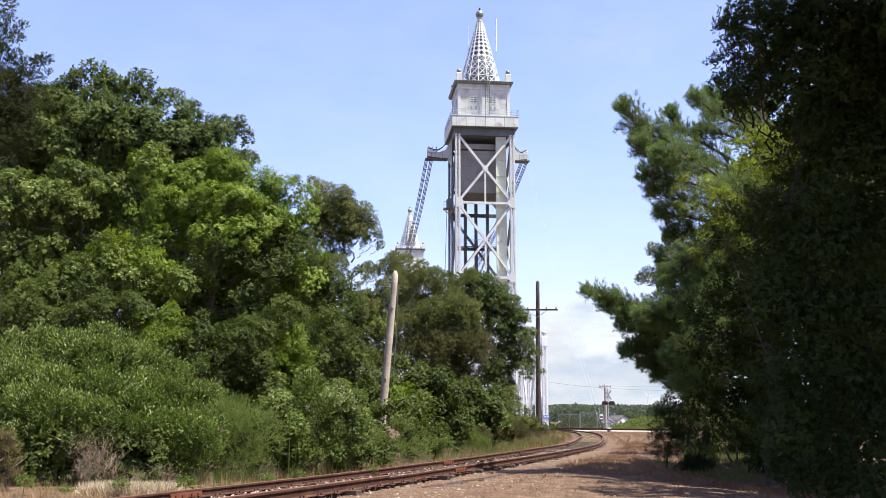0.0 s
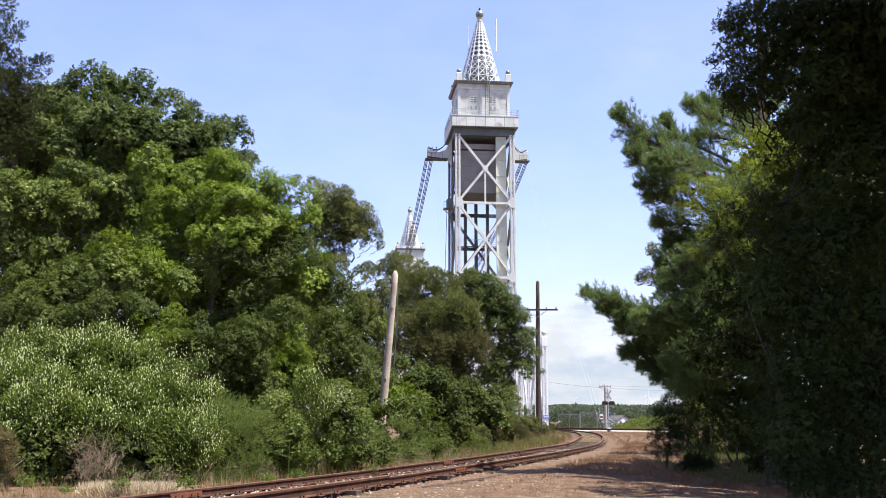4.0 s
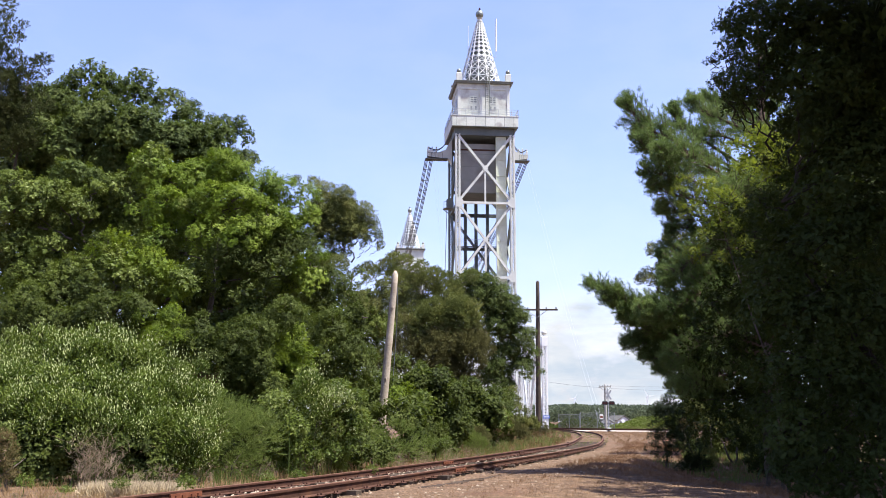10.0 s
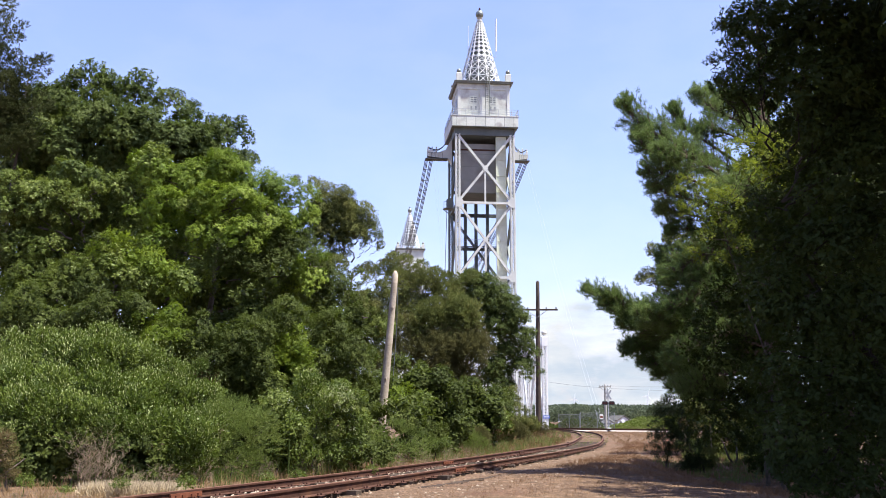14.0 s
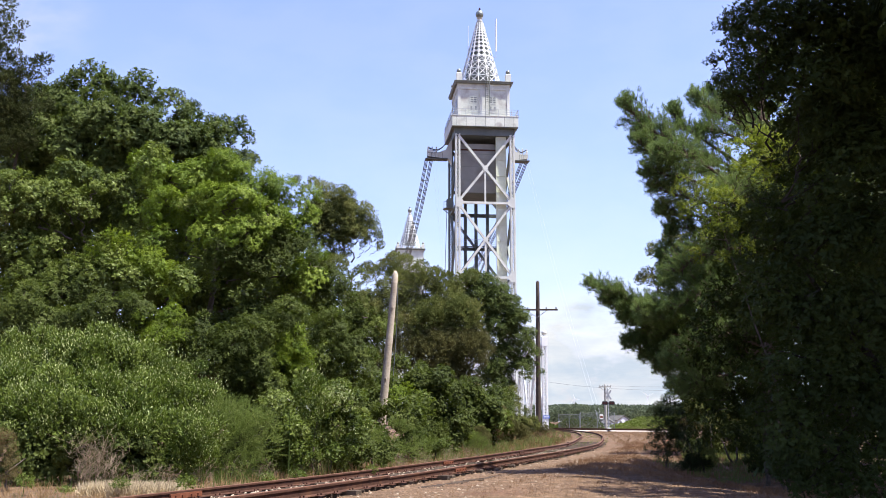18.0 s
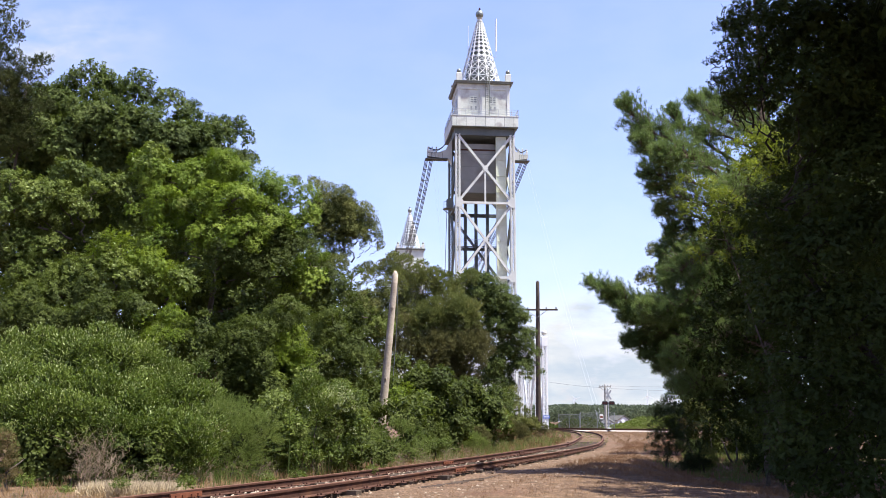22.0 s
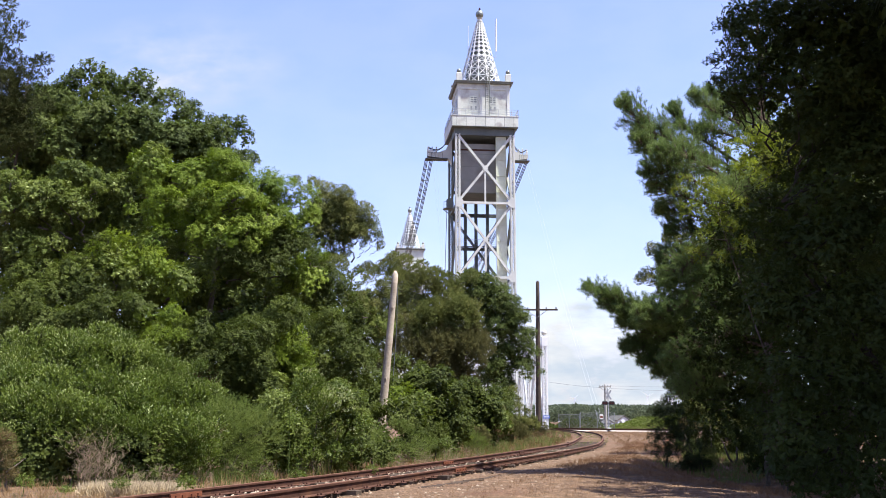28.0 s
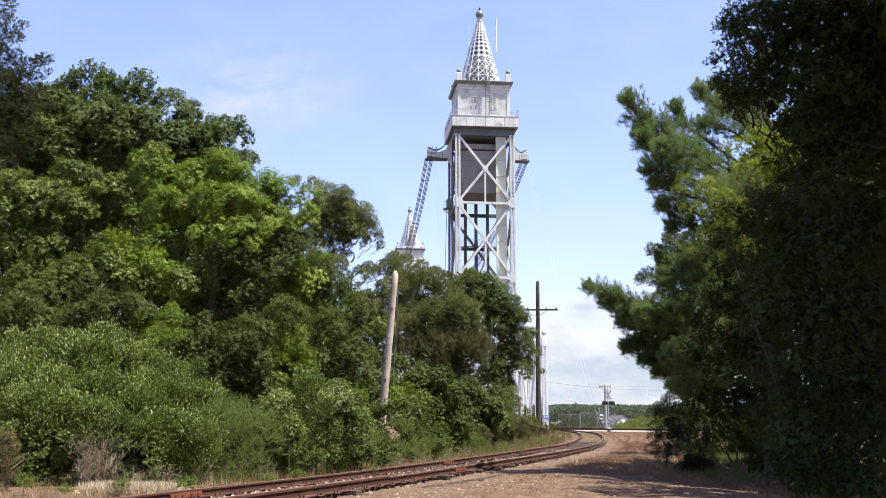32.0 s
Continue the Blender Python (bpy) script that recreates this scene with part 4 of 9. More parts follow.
# ---- distance ----
def far_woods():
    n = 132000
    x = np.concatenate([RNG.uniform(-1500, 1500, 22000), RNG.uniform(-60, 240, 110000)])
    lump = wave(x, x * 0.6, 0.055, 3)
    depth = RNG.uniform(0, 1, n)
    y = 520 + depth * 120 + 30 * np.sin(x * 0.01)
    crown = 9.2 + 1.1 * lump + 0.35 * np.sin(x * 0.61 + 2 * np.sin(x * 0.17))
    z = crown * RNG.uniform(0.02, 1, n) ** 0.6 + depth * 1.5
    p = np.stack([x, y, z], 1)
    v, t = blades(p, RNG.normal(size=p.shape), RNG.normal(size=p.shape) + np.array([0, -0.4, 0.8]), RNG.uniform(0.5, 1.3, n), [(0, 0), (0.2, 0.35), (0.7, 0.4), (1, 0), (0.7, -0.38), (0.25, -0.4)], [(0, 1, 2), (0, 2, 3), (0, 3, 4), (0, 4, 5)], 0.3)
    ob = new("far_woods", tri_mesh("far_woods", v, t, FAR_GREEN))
    return tagged(ob, "distant belt of green woods on the horizon", "woods", kind="stuff")


far_woods()


def leafy_mound(name, at, rx, ry, h, n, leaf, mat, label, category, seed):
    r = np.random.default_rng(seed)
    a, q = r.uniform(0, 2 * math.pi, n), np.sqrt(r.uniform(0, 1, n))
    x, y = rx * q * np.cos(a), ry * q * np.sin(a)
    z = h * (1 - q ** 2.2) * (0.85 + 0.25 * wave(x, y, 0.6, seed)) * r.uniform(0.75, 1, n)
    p = np.stack([x, y, z], 1)
    v, t = blades(p, r.normal(size=p.shape), r.normal(size=p.shape) * 0.5 + np.array([0, 0, 1]), r.uniform(0.6, 1.3, n) * leaf, *OVAL)
    ob = new(name, tri_mesh(name, v, t, mat))
    ob.matrix_basis = pose(*at)
    return tagged(ob, label, category)


leafy_mound("hedge_mound", (38.5, 165, 0), 13, 5, 2.6, 42000, 0.22, SHRUB_GREEN, "low mound overgrown with bright green leaves", "hedge", 5)
leafy_mound("roadside_shrub", (15.5, 175, 0), 4.5, 2, 1.9, 9000, 0.26, DARK_SHRUB, "green roadside shrub beyond the crossing", "shrub", 6)
leafy_mound("roadside_shrub", (24, 178, 0), 5, 2, 2.2, 9000, 0.26, DARK_SHRUB, "green roadside shrub behind a wire fence", "shrub", 8)


def far_house(x, y, w, h, depth, rz, label):
    hs = thing("house", pose(x, y, 0, 0, 0, rz), label, "house", "houses beyond the crossing")
    g = Geo().add([(i * w / 2, j, z) for j in (0, depth) for i, z in ((-1, 0), (1, 0), (1, h * 0.5), (0, h), (-1, h * 0.5))], [(0, 1, 2, 3, 4), (9, 8, 7, 6, 5), (0, 5, 6, 1), (1, 6, 7, 2), (2, 7, 8, 3), (3, 8, 9, 4), (4, 9, 5, 0)])
    part("wall", g, HOUSE_WHITE, hs)
    for s in (-1, 1):
        part("roof", Geo().beam((s * (w / 4 + 0.1), -0.3, h * 0.75 + 0.15), (s * (w / 4 + 0.1), depth + 0.3, h * 0.75 + 0.15), math.hypot(w / 2, h / 2) + 0.5, 0.2, (s * h / 2, 0, w / 2)), ROOF_GREY, hs)
    for i in (-0.25, 0.25):
        part("window", Geo().box(i * w - 0.4, i * w + 0.4, -0.05, 0.02, h * 0.2, h * 0.45), GLASS_DARK, hs)


far_house(77.6, 450, 5.6, 3.2, 20, -18, "white gabled house with a grey roof")
far_house(58.5, 330, 4.5, 2.9, 8, 20, "small white gabled shed by the road")
far_house(41.5, 260, 3.0, 2.0, 5, -15, "small white boat shelter by the road")


def wind_turbine(x, y, hub, blade, label):
    tb = thing("wind_turbine", pose(x, y, 0), label, "wind turbine", "far wind turbines")
    part("mast", Geo().tube([(0, 0, 0), (0, 0, hub)], [blade * 0.09, blade * 0.055], 10), TURBINE, tb)
    part("nacelle", Geo().chamfer(-blade * 0.07, blade * 0.07, -blade * 0.12, blade * 0.2, hub - blade * 0.05, hub + blade * 0.1, blade * 0.03), TURBINE, tb)
    rotor = part("rotor", Geo().lathe([(blade * 0.02, -blade * 0.05), (blade * 0.07, 0), (blade * 0.07, blade * 0.08)], 10), TURBINE, tb, m=pose(0, -blade * 0.18, hub, 90, 0, 0))
    for k in range(3):
        a = 2 * math.pi * k / 3
        d, s = Vector((math.cos(a), math.sin(a), 0)), Vector((-math.sin(a), math.cos(a), 0))
        w = blade * 0.075
        pts = [d * (blade * 0.05) - s * w * 0.4, d * (blade * 0.22) - s * w, d * blade, d * (blade * 0.2) + s * w * 0.5]
        g = Geo().add([p + Vector((0, 0, z)) for z in (0, blade * 0.02) for p in pts], [(0, 3, 2, 1), (4, 5, 6, 7), (0, 1, 5, 4), (1, 2, 6, 5), (2, 3, 7, 6), (3, 0, 4, 7)])
        part("blade", g, TURBINE, rotor)
    return rotor




rotors = [wind_turbine(503, 2500, 63, 18, "white three-bladed wind turbine turning far off"), wind_turbine(322, 2490, 56, 14, "small white wind turbine far off")]


# ---- crossing ----
def utility_pole(at, top, r, mat, label, arm=None, lean=(0, 0), arm_w=1.6, group=""):
    ob = thing("utility_pole", pose(*at), label, "utility pole", group)
    pts = [(lean[0] * k / 10, lean[1] * k / 10, top * k / 10) for k in range(11)]
    pts = [(-0.02 * lean[0], 0, -0.3)] + pts + [(lean[0], lean[1], top + 0.12)]
    part("pole", Geo().tube(pts, [r * 1.1] + [r * (1 - 0.035 * k) for k in range(11)] + [r * 0.25], 12), mat, ob, smooth=True)
    if arm:
        part("crossarm", Geo().box(-arm_w, arm_w, -r - 0.1, -r, arm - 0.07, arm + 0.07), mat, ob)
        for s in (-1, 1):
            part("arm_brace", Geo().beam((s * 0.85, -r - 0.03, arm - 0.05), (0, -r + 0.03, arm - 0.65), 0.05, 0.04, (0, 1, 0)), GALV, ob)
            for k in (0.45, 0.92):
                part("insulator", Geo().lathe([(0.03, arm + 0.06), (0.05, arm + 0.1), (0.07, arm + 0.16), (0.03, arm + 0.24)], 8, (s * arm_w * k, -r - 0.05, 0)), GLASS_DARK, ob)
    return ob


DEAD_GREY = material("weathered_grey_wood", (0.2, 0.19, 0.175), (0.3, 0.285, 0.265), 3, 0.85, 0, 0.4, 25)
utility_pole((7.95, 85, 0), 13.0, 0.23, POLE_DARK, "tall dark creosoted wooden pole with a crossarm", 10.6, (0.12, 0), 1.75)
lp = utility_pole((-2.15, 34, 0), 6.25, 0.155, POLE_WOOD, "leaning bleached wooden pole without crossarm above the shrubs", None, (0.52, 0))
for z in (2.7, 5.1):
    part("step_bolt", Geo().beam((0.52 * z / 6.25, -0.16, z), (0.52 * z / 6.25 + 0.04, -0.08, z), 0.05, 0.06), POLE_WOOD, lp)
part("hanging_wire", Geo().tube([(0.6, 0.05, 5.8), (0.58, 0.02, 4.4), (0.48, 0.0, 2.8)], 0.012, 4), CABLE, lp)
up = utility_pole((23.95, 150, 0), 6.6, 0.22, DEAD_GREY, "pale wooden utility pole with a short crossarm by the crossing", 6.3, (0, 0), 0.85)
wires = thing("overhead_wires", pose(0, 0, 0), "thin overhead wires strung from the utility pole", "wire")
for z0, zz in ((6.45, 6.9), (6.1, 5.6)):
    part("wire", Geo().tube(catenary((24.6, 150, z0), (60, 150, zz), 0.35), 0.016, 4), CABLE, wires)
part("wire", Geo().tube(catenary((23.4, 150, 6.2), (6.0, 158, 9.6), 0.5), 0.016, 4), CABLE, wires)


def crossing_signal(x, y):
    ob = thing("crossing_signal", pose(x, y, 0), "grey crossing signal mast with crossbuck and dark flashing lamps", "crossing signal")
    part("mast", Geo().tube([(0, 0, 0), (0, 0, 5.2)], 0.07, 8), GALV, ob)
    part("base", Geo().chamfer(-0.25, 0.25, -0.25, 0.25, 0, 0.5, 0.08), GALV, ob)
    for s in (-1, 1):
        part("crossbuck_blade", Geo().beam((-s * 0.36, -0.1 - 0.03 * s, 3.95), (s * 0.36, -0.1 - 0.03 * s, 5.05), 0.05, 0.2, (0, 0, 1)), GALV, ob)
    part("lamp_arm", Geo().box(-0.55, 0.55, -0.06, 0.06, 3.42, 3.54), BLACK, ob)
    for x2 in (-0.62, -0.3, 0.3, 0.62):
        h = part("lamp_hood", Geo().lathe([(0.25, -0.03), (0.25, 0.03)], 14), BLACK, ob, m=pose(x2 * 0.9, -0.1, 3.5, 90))
        part("lens", Geo().lathe([(0.13, 0.0), (0.12, 0.05)], 12), SIGN_RED, h)
    part("bell", Geo().lathe([(0.16, 5.2), (0.14, 5.3), (0.05, 5.38)], 10), GALV, ob)


crossing_signal(20.3, 125)


def wire_fence(m, width, h, label, bays=3, steel=GALV):
    ob = thing("wire_fence", m, label, "fence", "fences by the crossing")
    for i in range(bays + 1):
        part("post", Geo().tube([(width * i / bays, 0, 0), (width * i / bays, 0, h + 0.1)], 0.05, 8), steel, ob)
    for z in (0.1, h):
        part("rail", Geo().tube([(0, 0, z), (width, 0, z)], 0.035, 6), steel, ob)
    g = Geo()
    n = int((width + h) / 0.12)
    for i in range(n):
        a = i * 0.12
        for f in (0, 1):
            x0, z0, x1, z1 = a, 0.1, a - (h - 0.1), h
            if x1 < 0:
                z1, x1 = z0 + x0, 0
            if x0 > width:
                z0, x0 = z0 + (x0 - width), width
            if z1 > z0 + 0.05:
                p, q = (x0, 0, z0), (x1, 0, z1)
                if f:
                    p, q = (width - x0, 0.01, z0), (width - x1, 0.01, z1)
                g.beam(p, q, 0.008, 0.008)
    part("mesh", g, steel, ob, "woven wire mesh")
    return ob


wire_fence(pose(20.2, 150, 0), 5.0, 2.5, "chain-link fence with a small sign", 2, FENCE_GREY)
wire_fence(pose(17.2, 151.5, 0, 0, 0, -24), 3.2, 2.3, "short chain-link fence beside the crossing", 2, FENCE_GREY)
notice = thing("notice_sign", pose(23.3, 149.9, 0), "small white notice with an unreadable red patch on the fence", "sign")
part("board", Geo().box(-0.27, 0.27, -0.03, 0, 1.6, 2.3), SIGN_WHITE, notice)
part("patch", Geo().box(-0.2, 0.2, -0.036, -0.03, 1.75, 2.1), RUST_RED, notice)
gr = thing("guard_rail", pose(0, 0, 0), "low rust-brown steel guard rail on short posts across the verge", "guard rail")
part("beam", Geo().beam((12.9, 122.5, 0.42), (31, 116, 0.27), 0.12, 0.2), RUST, gr)
for k in range(4):
    f = 0.08 + 0.11 * k * 2.6
    part("post", Geo().box(12.9 + 18.1 * f - 0.12, 12.9 + 18.1 * f + 0.12, 122.7 - 6.5 * f, 122.95 - 6.5 * f, -0.1, 0.4), BLACK, gr)
road = new("road", Geo().add([(18, 124, 0.03), (80, 106, 0.03), (84, 134, 0.03), (18, 152, 0.03)], [(0, 1, 2, 3)]).mesh("road", material("pale_asphalt", (0.24, 0.2, 0.165), (0.34, 0.29, 0.245), 1, 0.95, 0, 0.3)))
tagged(road, "pale worn asphalt road at the level crossing", "road", kind="structure")


# ---- thin clouds that drift ----
def cloud(at, w, h, strength, label):
    """A gently bulging sheet of thin cloud, facing the ground far below it."""
    n = 14
    v = [(-1 + 2 * i / n, 0.06 * math.sin(i * 1.3) * math.cos(j * 0.9), -1 + 2 * j / n) for j in range(n + 1) for i in range(n + 1)]
    f = [(j * (n + 1) + i, j * (n + 1) + i + 1, (j + 1) * (n + 1) + i + 1, (j + 1) * (n + 1) + i) for j in range(n) for i in range(n)]
    ob = part("cloud", Geo().add(v, f), CLOUD, None, m=pose(*at) @ Matrix.Diagonal((w, 60, h, 1)), smooth=True)
    ob.color = (1, 1, 1, strength)
    return tagged(ob, label, "cloud", "drifting thin clouds")


clouds = [(cloud((-560, 1500, 640), 210, 105, 1.1, "faint white wisp of cloud drifting in the blue sky"), (-1290, 1500, 760), (-300, 1500, 502)),
          (cloud((260, 1500, 590), 150, 80, 0.3, "faint white wisp of cloud drifting in the blue sky"), (255, 1500, 590), (900, 1500, 470)),
          (cloud((190, 1500, 130), 170, 48, 0.9, "low white cloud above the far woods"), (170, 1500, 135), (290, 1500, 118)),
          (cloud((300, 1500, 70), 190, 34, 0.9, "low white cloud above the far woods"), (255, 1500, 66), (375, 1500, 60))]


# ---- vegetation ----
LOBED_DEEP = ([(0, 0), (0.2, 0.17), (0.34, 0.05), (0.5, 0.34), (0.6, 0.06), (0.82, 0.26), (0.84, 0.05), (1, 0), (0.84, -0.05), (0.82, -0.26), (0.6, -0.06), (0.5, -0.34), (0.34, -0.05), (0.2, -0.17)],
              [(0, 1, 2), (0, 2, 12), (0, 12, 13), (2, 3, 4), (2, 4, 10), (2, 10, 12), (12, 10, 11), (4, 5, 6), (4, 6, 8), (4, 8, 10), (8, 9, 10), (6, 7, 8)])


def rosette_clump(name, mat, shape, radius, shoots, per, leaf, droop=0.35, stem=0.12, low=-0.35, shaggy=0.25):
    """The leafy end of a limb: shoots that point out and up, each ending in a whorl of leaves that arch outwards from its tip."""
    i = np.arange(shoots) + 0.5
    zf = 1 - (1 - low) * i / shoots
    a = i * 2.399963 + RNG.normal(size=shoots) * 0.35
    s = np.sqrt(np.clip(1 - zf * zf, 0, 1))
    d = np.stack([s * np.cos(a), s * np.sin(a), zf], 1)
    tip = d * radius * RNG.uniform(0.55, 1.08, (shoots, 1)) * np.array([1, 1, 0.8])
    axis = unit(d * 0.75 + np.array([0, 0, 0.75]) + RNG.normal(size=d.shape) * 0.22)
    turn = RNG.uniform(0, 6.28, (shoots, per))
    u = unit(np.cross(axis, RNG.normal(size=d.shape)))
    v = np.cross(axis, u)
    out = u[:, None] * np.cos(turn)[:, :, None] + v[:, None] * np.sin(turn)[:, :, None]
    back = RNG.uniform(0, 1, (shoots, per, 1)) ** 1.4
    size = RNG.uniform(0.75, 1.25, (shoots, 1, 1))
    p = tip[:, None] - axis[:, None] * back * stem * size + out * 0.012
    way = out + axis[:, None] * (0.75 - 1.0 * back) + np.array([0, 0, -droop]) + RNG.normal(size=out.shape) * shaggy
    nor = axis[:, None] * 0.8 + out * 0.35 + np.array([0, 0, 0.25]) + RNG.normal(size=out.shape) * shaggy
    length = leaf * (size * RNG.uniform(0.7, 1.15, (shoots, per, 1))).ravel()
    vv, tt = blades(p.reshape(-1, 3), way.reshape(-1, 3), nor.reshape(-1, 3), length, *shape, 0.22)
    return tri_mesh(name, vv, tt, mat)


def rosettes(mat, count, shape, **kw):
    return [rosette_clump("foliage", mat, shape, **kw) for _ in range(count)]


LANCE = ([(0, 0), (0.4, 0.19), (1, 0), (0.4, -0.19)], [(0, 1, 2), (0, 2, 3)])
ROUND = ([(0, 0), (0.3, 0.27), (0.75, 0.24), (1, 0), (0.75, -0.24), (0.3, -0.27)], [(0, 1, 2), (0, 2, 3), (0, 3, 4), (0, 4, 5)])
CLUMPS = {
    "oak": rosettes(OAK, 7, OVAL, radius=0.5, shoots=34, per=15, leaf=0.125, stem=0.13, droop=0.3),
    "lime": rosettes(LIME, 7, LANCE, radius=0.5, shoots=40, per=16, leaf=0.112, stem=0.17, droop=0.5),
    "mid": rosettes(MID_GREEN, 7, OVAL, radius=0.5, shoots=38, per=15, leaf=0.105, stem=0.15, droop=0.4),
    "bright": rosettes(BRIGHT_GREEN, 5, OVAL, radius=0.5, shoots=40, per=14, leaf=0.095, stem=0.2, droop=0.35),
    # dark_leaf and fill: darker leaves that paint the shade of hollows in the wood
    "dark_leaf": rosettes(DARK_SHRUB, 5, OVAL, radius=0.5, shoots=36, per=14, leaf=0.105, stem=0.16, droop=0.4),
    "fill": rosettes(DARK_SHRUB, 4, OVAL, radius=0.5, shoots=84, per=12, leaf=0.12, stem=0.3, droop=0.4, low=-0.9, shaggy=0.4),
    "olive": rosettes(OLIVE, 6, OVAL, radius=0.5, shoots=84, per=12, leaf=0.08, stem=0.12, droop=0.2, shaggy=0.4),
    "scrub": rosettes(OAK, 5, OVAL, radius=0.5, shoots=84, per=12, leaf=0.085, stem=0.12, droop=0.2, shaggy=0.4),
    "broad_shrub": rosettes(DARK_SHRUB, 5, ROUND, radius=0.5, shoots=40, per=11, leaf=0.13, stem=0.2, droop=0.45),
    "broad_green": rosettes(SHRUB_GREEN, 5, ROUND, radius=0.5, shoots=44, per=10, leaf=0.095, stem=0.24, droop=0.15, shaggy=0.35),
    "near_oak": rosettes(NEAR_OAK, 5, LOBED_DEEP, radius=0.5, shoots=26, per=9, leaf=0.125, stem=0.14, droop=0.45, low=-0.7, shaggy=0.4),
    "sapling": rosettes(SAPLING, 4, LOBED_DEEP, radius=0.5, shoots=24, per=8, leaf=0.12, stem=0.16, droop=0.3, shaggy=0.4),
    "brown": rosettes(BROWN_LEAF, 3, LANCE, radius=0.5, shoots=60, per=10, leaf=0.075, stem=0.3, droop=-0.3, shaggy=0.5),
    "flower": rosettes(FLOWER, 2, OVAL, radius=0.4, shoots=14, per=12, leaf=0.07, stem=0.06, droop=0.1),
}


def brush_clump(name, mat, radius, shoots, per, length, shoot, width, up=0.6):
    """Bottle brushes: needles all along upright shoots, pointing out and forwards."""
    d = unit(RNG.normal(size=(shoots, 3)) + np.array([0, 0, 0.5]))
    c = d * radius * RNG.uniform(0.4, 1, (shoots, 1)) * np.array([1, 1, 0.8])
    axis = unit(d * 0.7 + np.array([0, 0, up]) + RNG.normal(size=d.shape) * 0.2)
    k = RNG.uniform(0, 1, (shoots, per, 1))
    p = (c[:, None] + axis[:, None] * k * shoot).reshape(-1, 3)
    way = np.repeat(axis, per, 0) * 0.75 + unit(RNG.normal(size=p.shape)) * 0.8
    v, t = blades(p, way, RNG.normal(size=p.shape), length * RNG.uniform(0.7, 1.1, len(p)), [(a, b * width) for a, b in NEEDLES[0]], NEEDLES[1], 0)
    return tri_mesh(name, v, t, mat)


def shoot_clump(name, mat, radius, shoots, per, leaf, reach, shape=OVAL):
    """A mound of upright leafy shoots, their leaves pointing up and out."""
    d = unit(RNG.normal(size=(shoots, 3)) + np.array([0, 0, 0.35]))
    c = d * radius * RNG.uniform(0.55, 1.0, (shoots, 1)) * np.array([1, 1, 0.85])
    way = unit(d * 0.45 + RNG.normal(size=d.shape) * 0.22 + np.array([0, 0, 1.0]))
    k = np.tile(np.linspace(0, 1, per), (shoots, 1))[:, :, None]
    p = (c[:, None] + way[:, None] * k * reach * RNG.uniform(0.7, 1.3, (shoots, 1, 1))).reshape(-1, 3)
    out = unit(RNG.normal(size=p.shape) * np.array([1, 1, 0.3]))
    w = np.repeat(way, per, 0) * 0.9 + out * 0.6
    n = np.repeat(way, per, 0) * 0.6 - out * 0.75 + RNG.normal(size=p.shape) * 0.25
    v, t = blades(p + out * 0.01, w, n, leaf * RNG.uniform(0.65, 1.2, len(p)), *shape)
    return tri_mesh(name, v, t, mat)


CLUMPS["pitch_pine"] = [brush_clump("foliage", PITCH, 0.5, 34, 60, 0.13, 0.2, 1.8) for _ in range(4)]
CLUMPS["juniper"] = [brush_clump("foliage", JUNIPER, 0.5, 95, 34, 0.1, 0.14, 2.6, 0.9) for _ in range(5)]
CLUMPS["brown_juniper"] = [brush_clump("foliage", BROWN_JUNIPER, 0.5, 95, 34, 0.1, 0.14, 2.6, 0.9) for _ in range(4)]
CLUMPS["feathery"] = [brush_clump("foliage", FEATHERY, 0.5, 60, 60, 0.06, 0.3, 2.2, 1.0) for _ in range(4)]
CLUMPS["shrub"] = [shoot_clump("foliage", SHRUB, 0.5, 84, 8, 0.112, 0.26) for _ in range(6)]
CLUMPS["dark_cedar"] = [brush_clump("foliage", DARK_CEDAR, 0.5, 46, 40, 0.11, 0.3, 2.6, 0.7) for _ in range(4)]
CLUMP_R = {kind: 0.5 for kind in CLUMPS}
BLENDING = ("oak", "lime", "mid", "bright", "olive")
SWAYING = []
TURNING = []


def turned_spray(seed):
    """Upright leaves of one shoot that all show their edge to the same side; the wind twists them round to their pale underside."""
    r = np.random.default_rng(seed)
    n = 50
    p = unit(r.normal(size=(n, 3))) * r.uniform(0.25, 1, (n, 1)) * np.array([0.4, 0.24, 0.34])
    way = r.normal(size=(n, 3)) * 0.25 + np.array([0, 0, 1.0])
    nor = r.normal(size=(n, 3)) * 0.14 + np.array([0.95, 0.32, 0.3])
    v, t = blades(p, way, nor, r.uniform(0.04, 0.066, n), *OVAL)
    return tri_mesh("turning_leaves", v, t, PALE_LEAF)


SPRAYS = [turned_spray(k) for k in range(8)]


def put_clump(tree, kind, p, size, out=None):
    lean = (out if out is not None else Vector((0, 0, 1))).normalized().lerp(Vector((0, 0, 1)), 0.45)
    q = Vector((0, 0, 1)).rotation_difference(lean).to_matrix().to_4x4()
    m = Matrix.Translation(p) @ q @ pose(0, 0, 0, 0, 0, random.uniform(0, 360)) @ Matrix.Diagonal((size, size, size * random.uniform(0.8, 1.05), 1))
    ob = part("foliage", random.choice(CLUMPS[kind]), None, tree, m=m)
    return ob


def trunk_geo(base, top, r0, r1, wobble=0.12, n=7):
    g, pts, rad = Geo(), [], []
    base, top = Vector(base), Vector(top)
    for i in range(n + 1):
        f = i / n
        p = base.lerp(top, f)
        if 0 < i < n:
            p = p + Vector((random.uniform(-1, 1), random.uniform(-1, 1), 0)) * wobble
        pts.append(p)
        rad.append(r0 + (r1 - r0) * f)
    rad[0] *= 1.25
    return g.tube(pts, rad, 7)


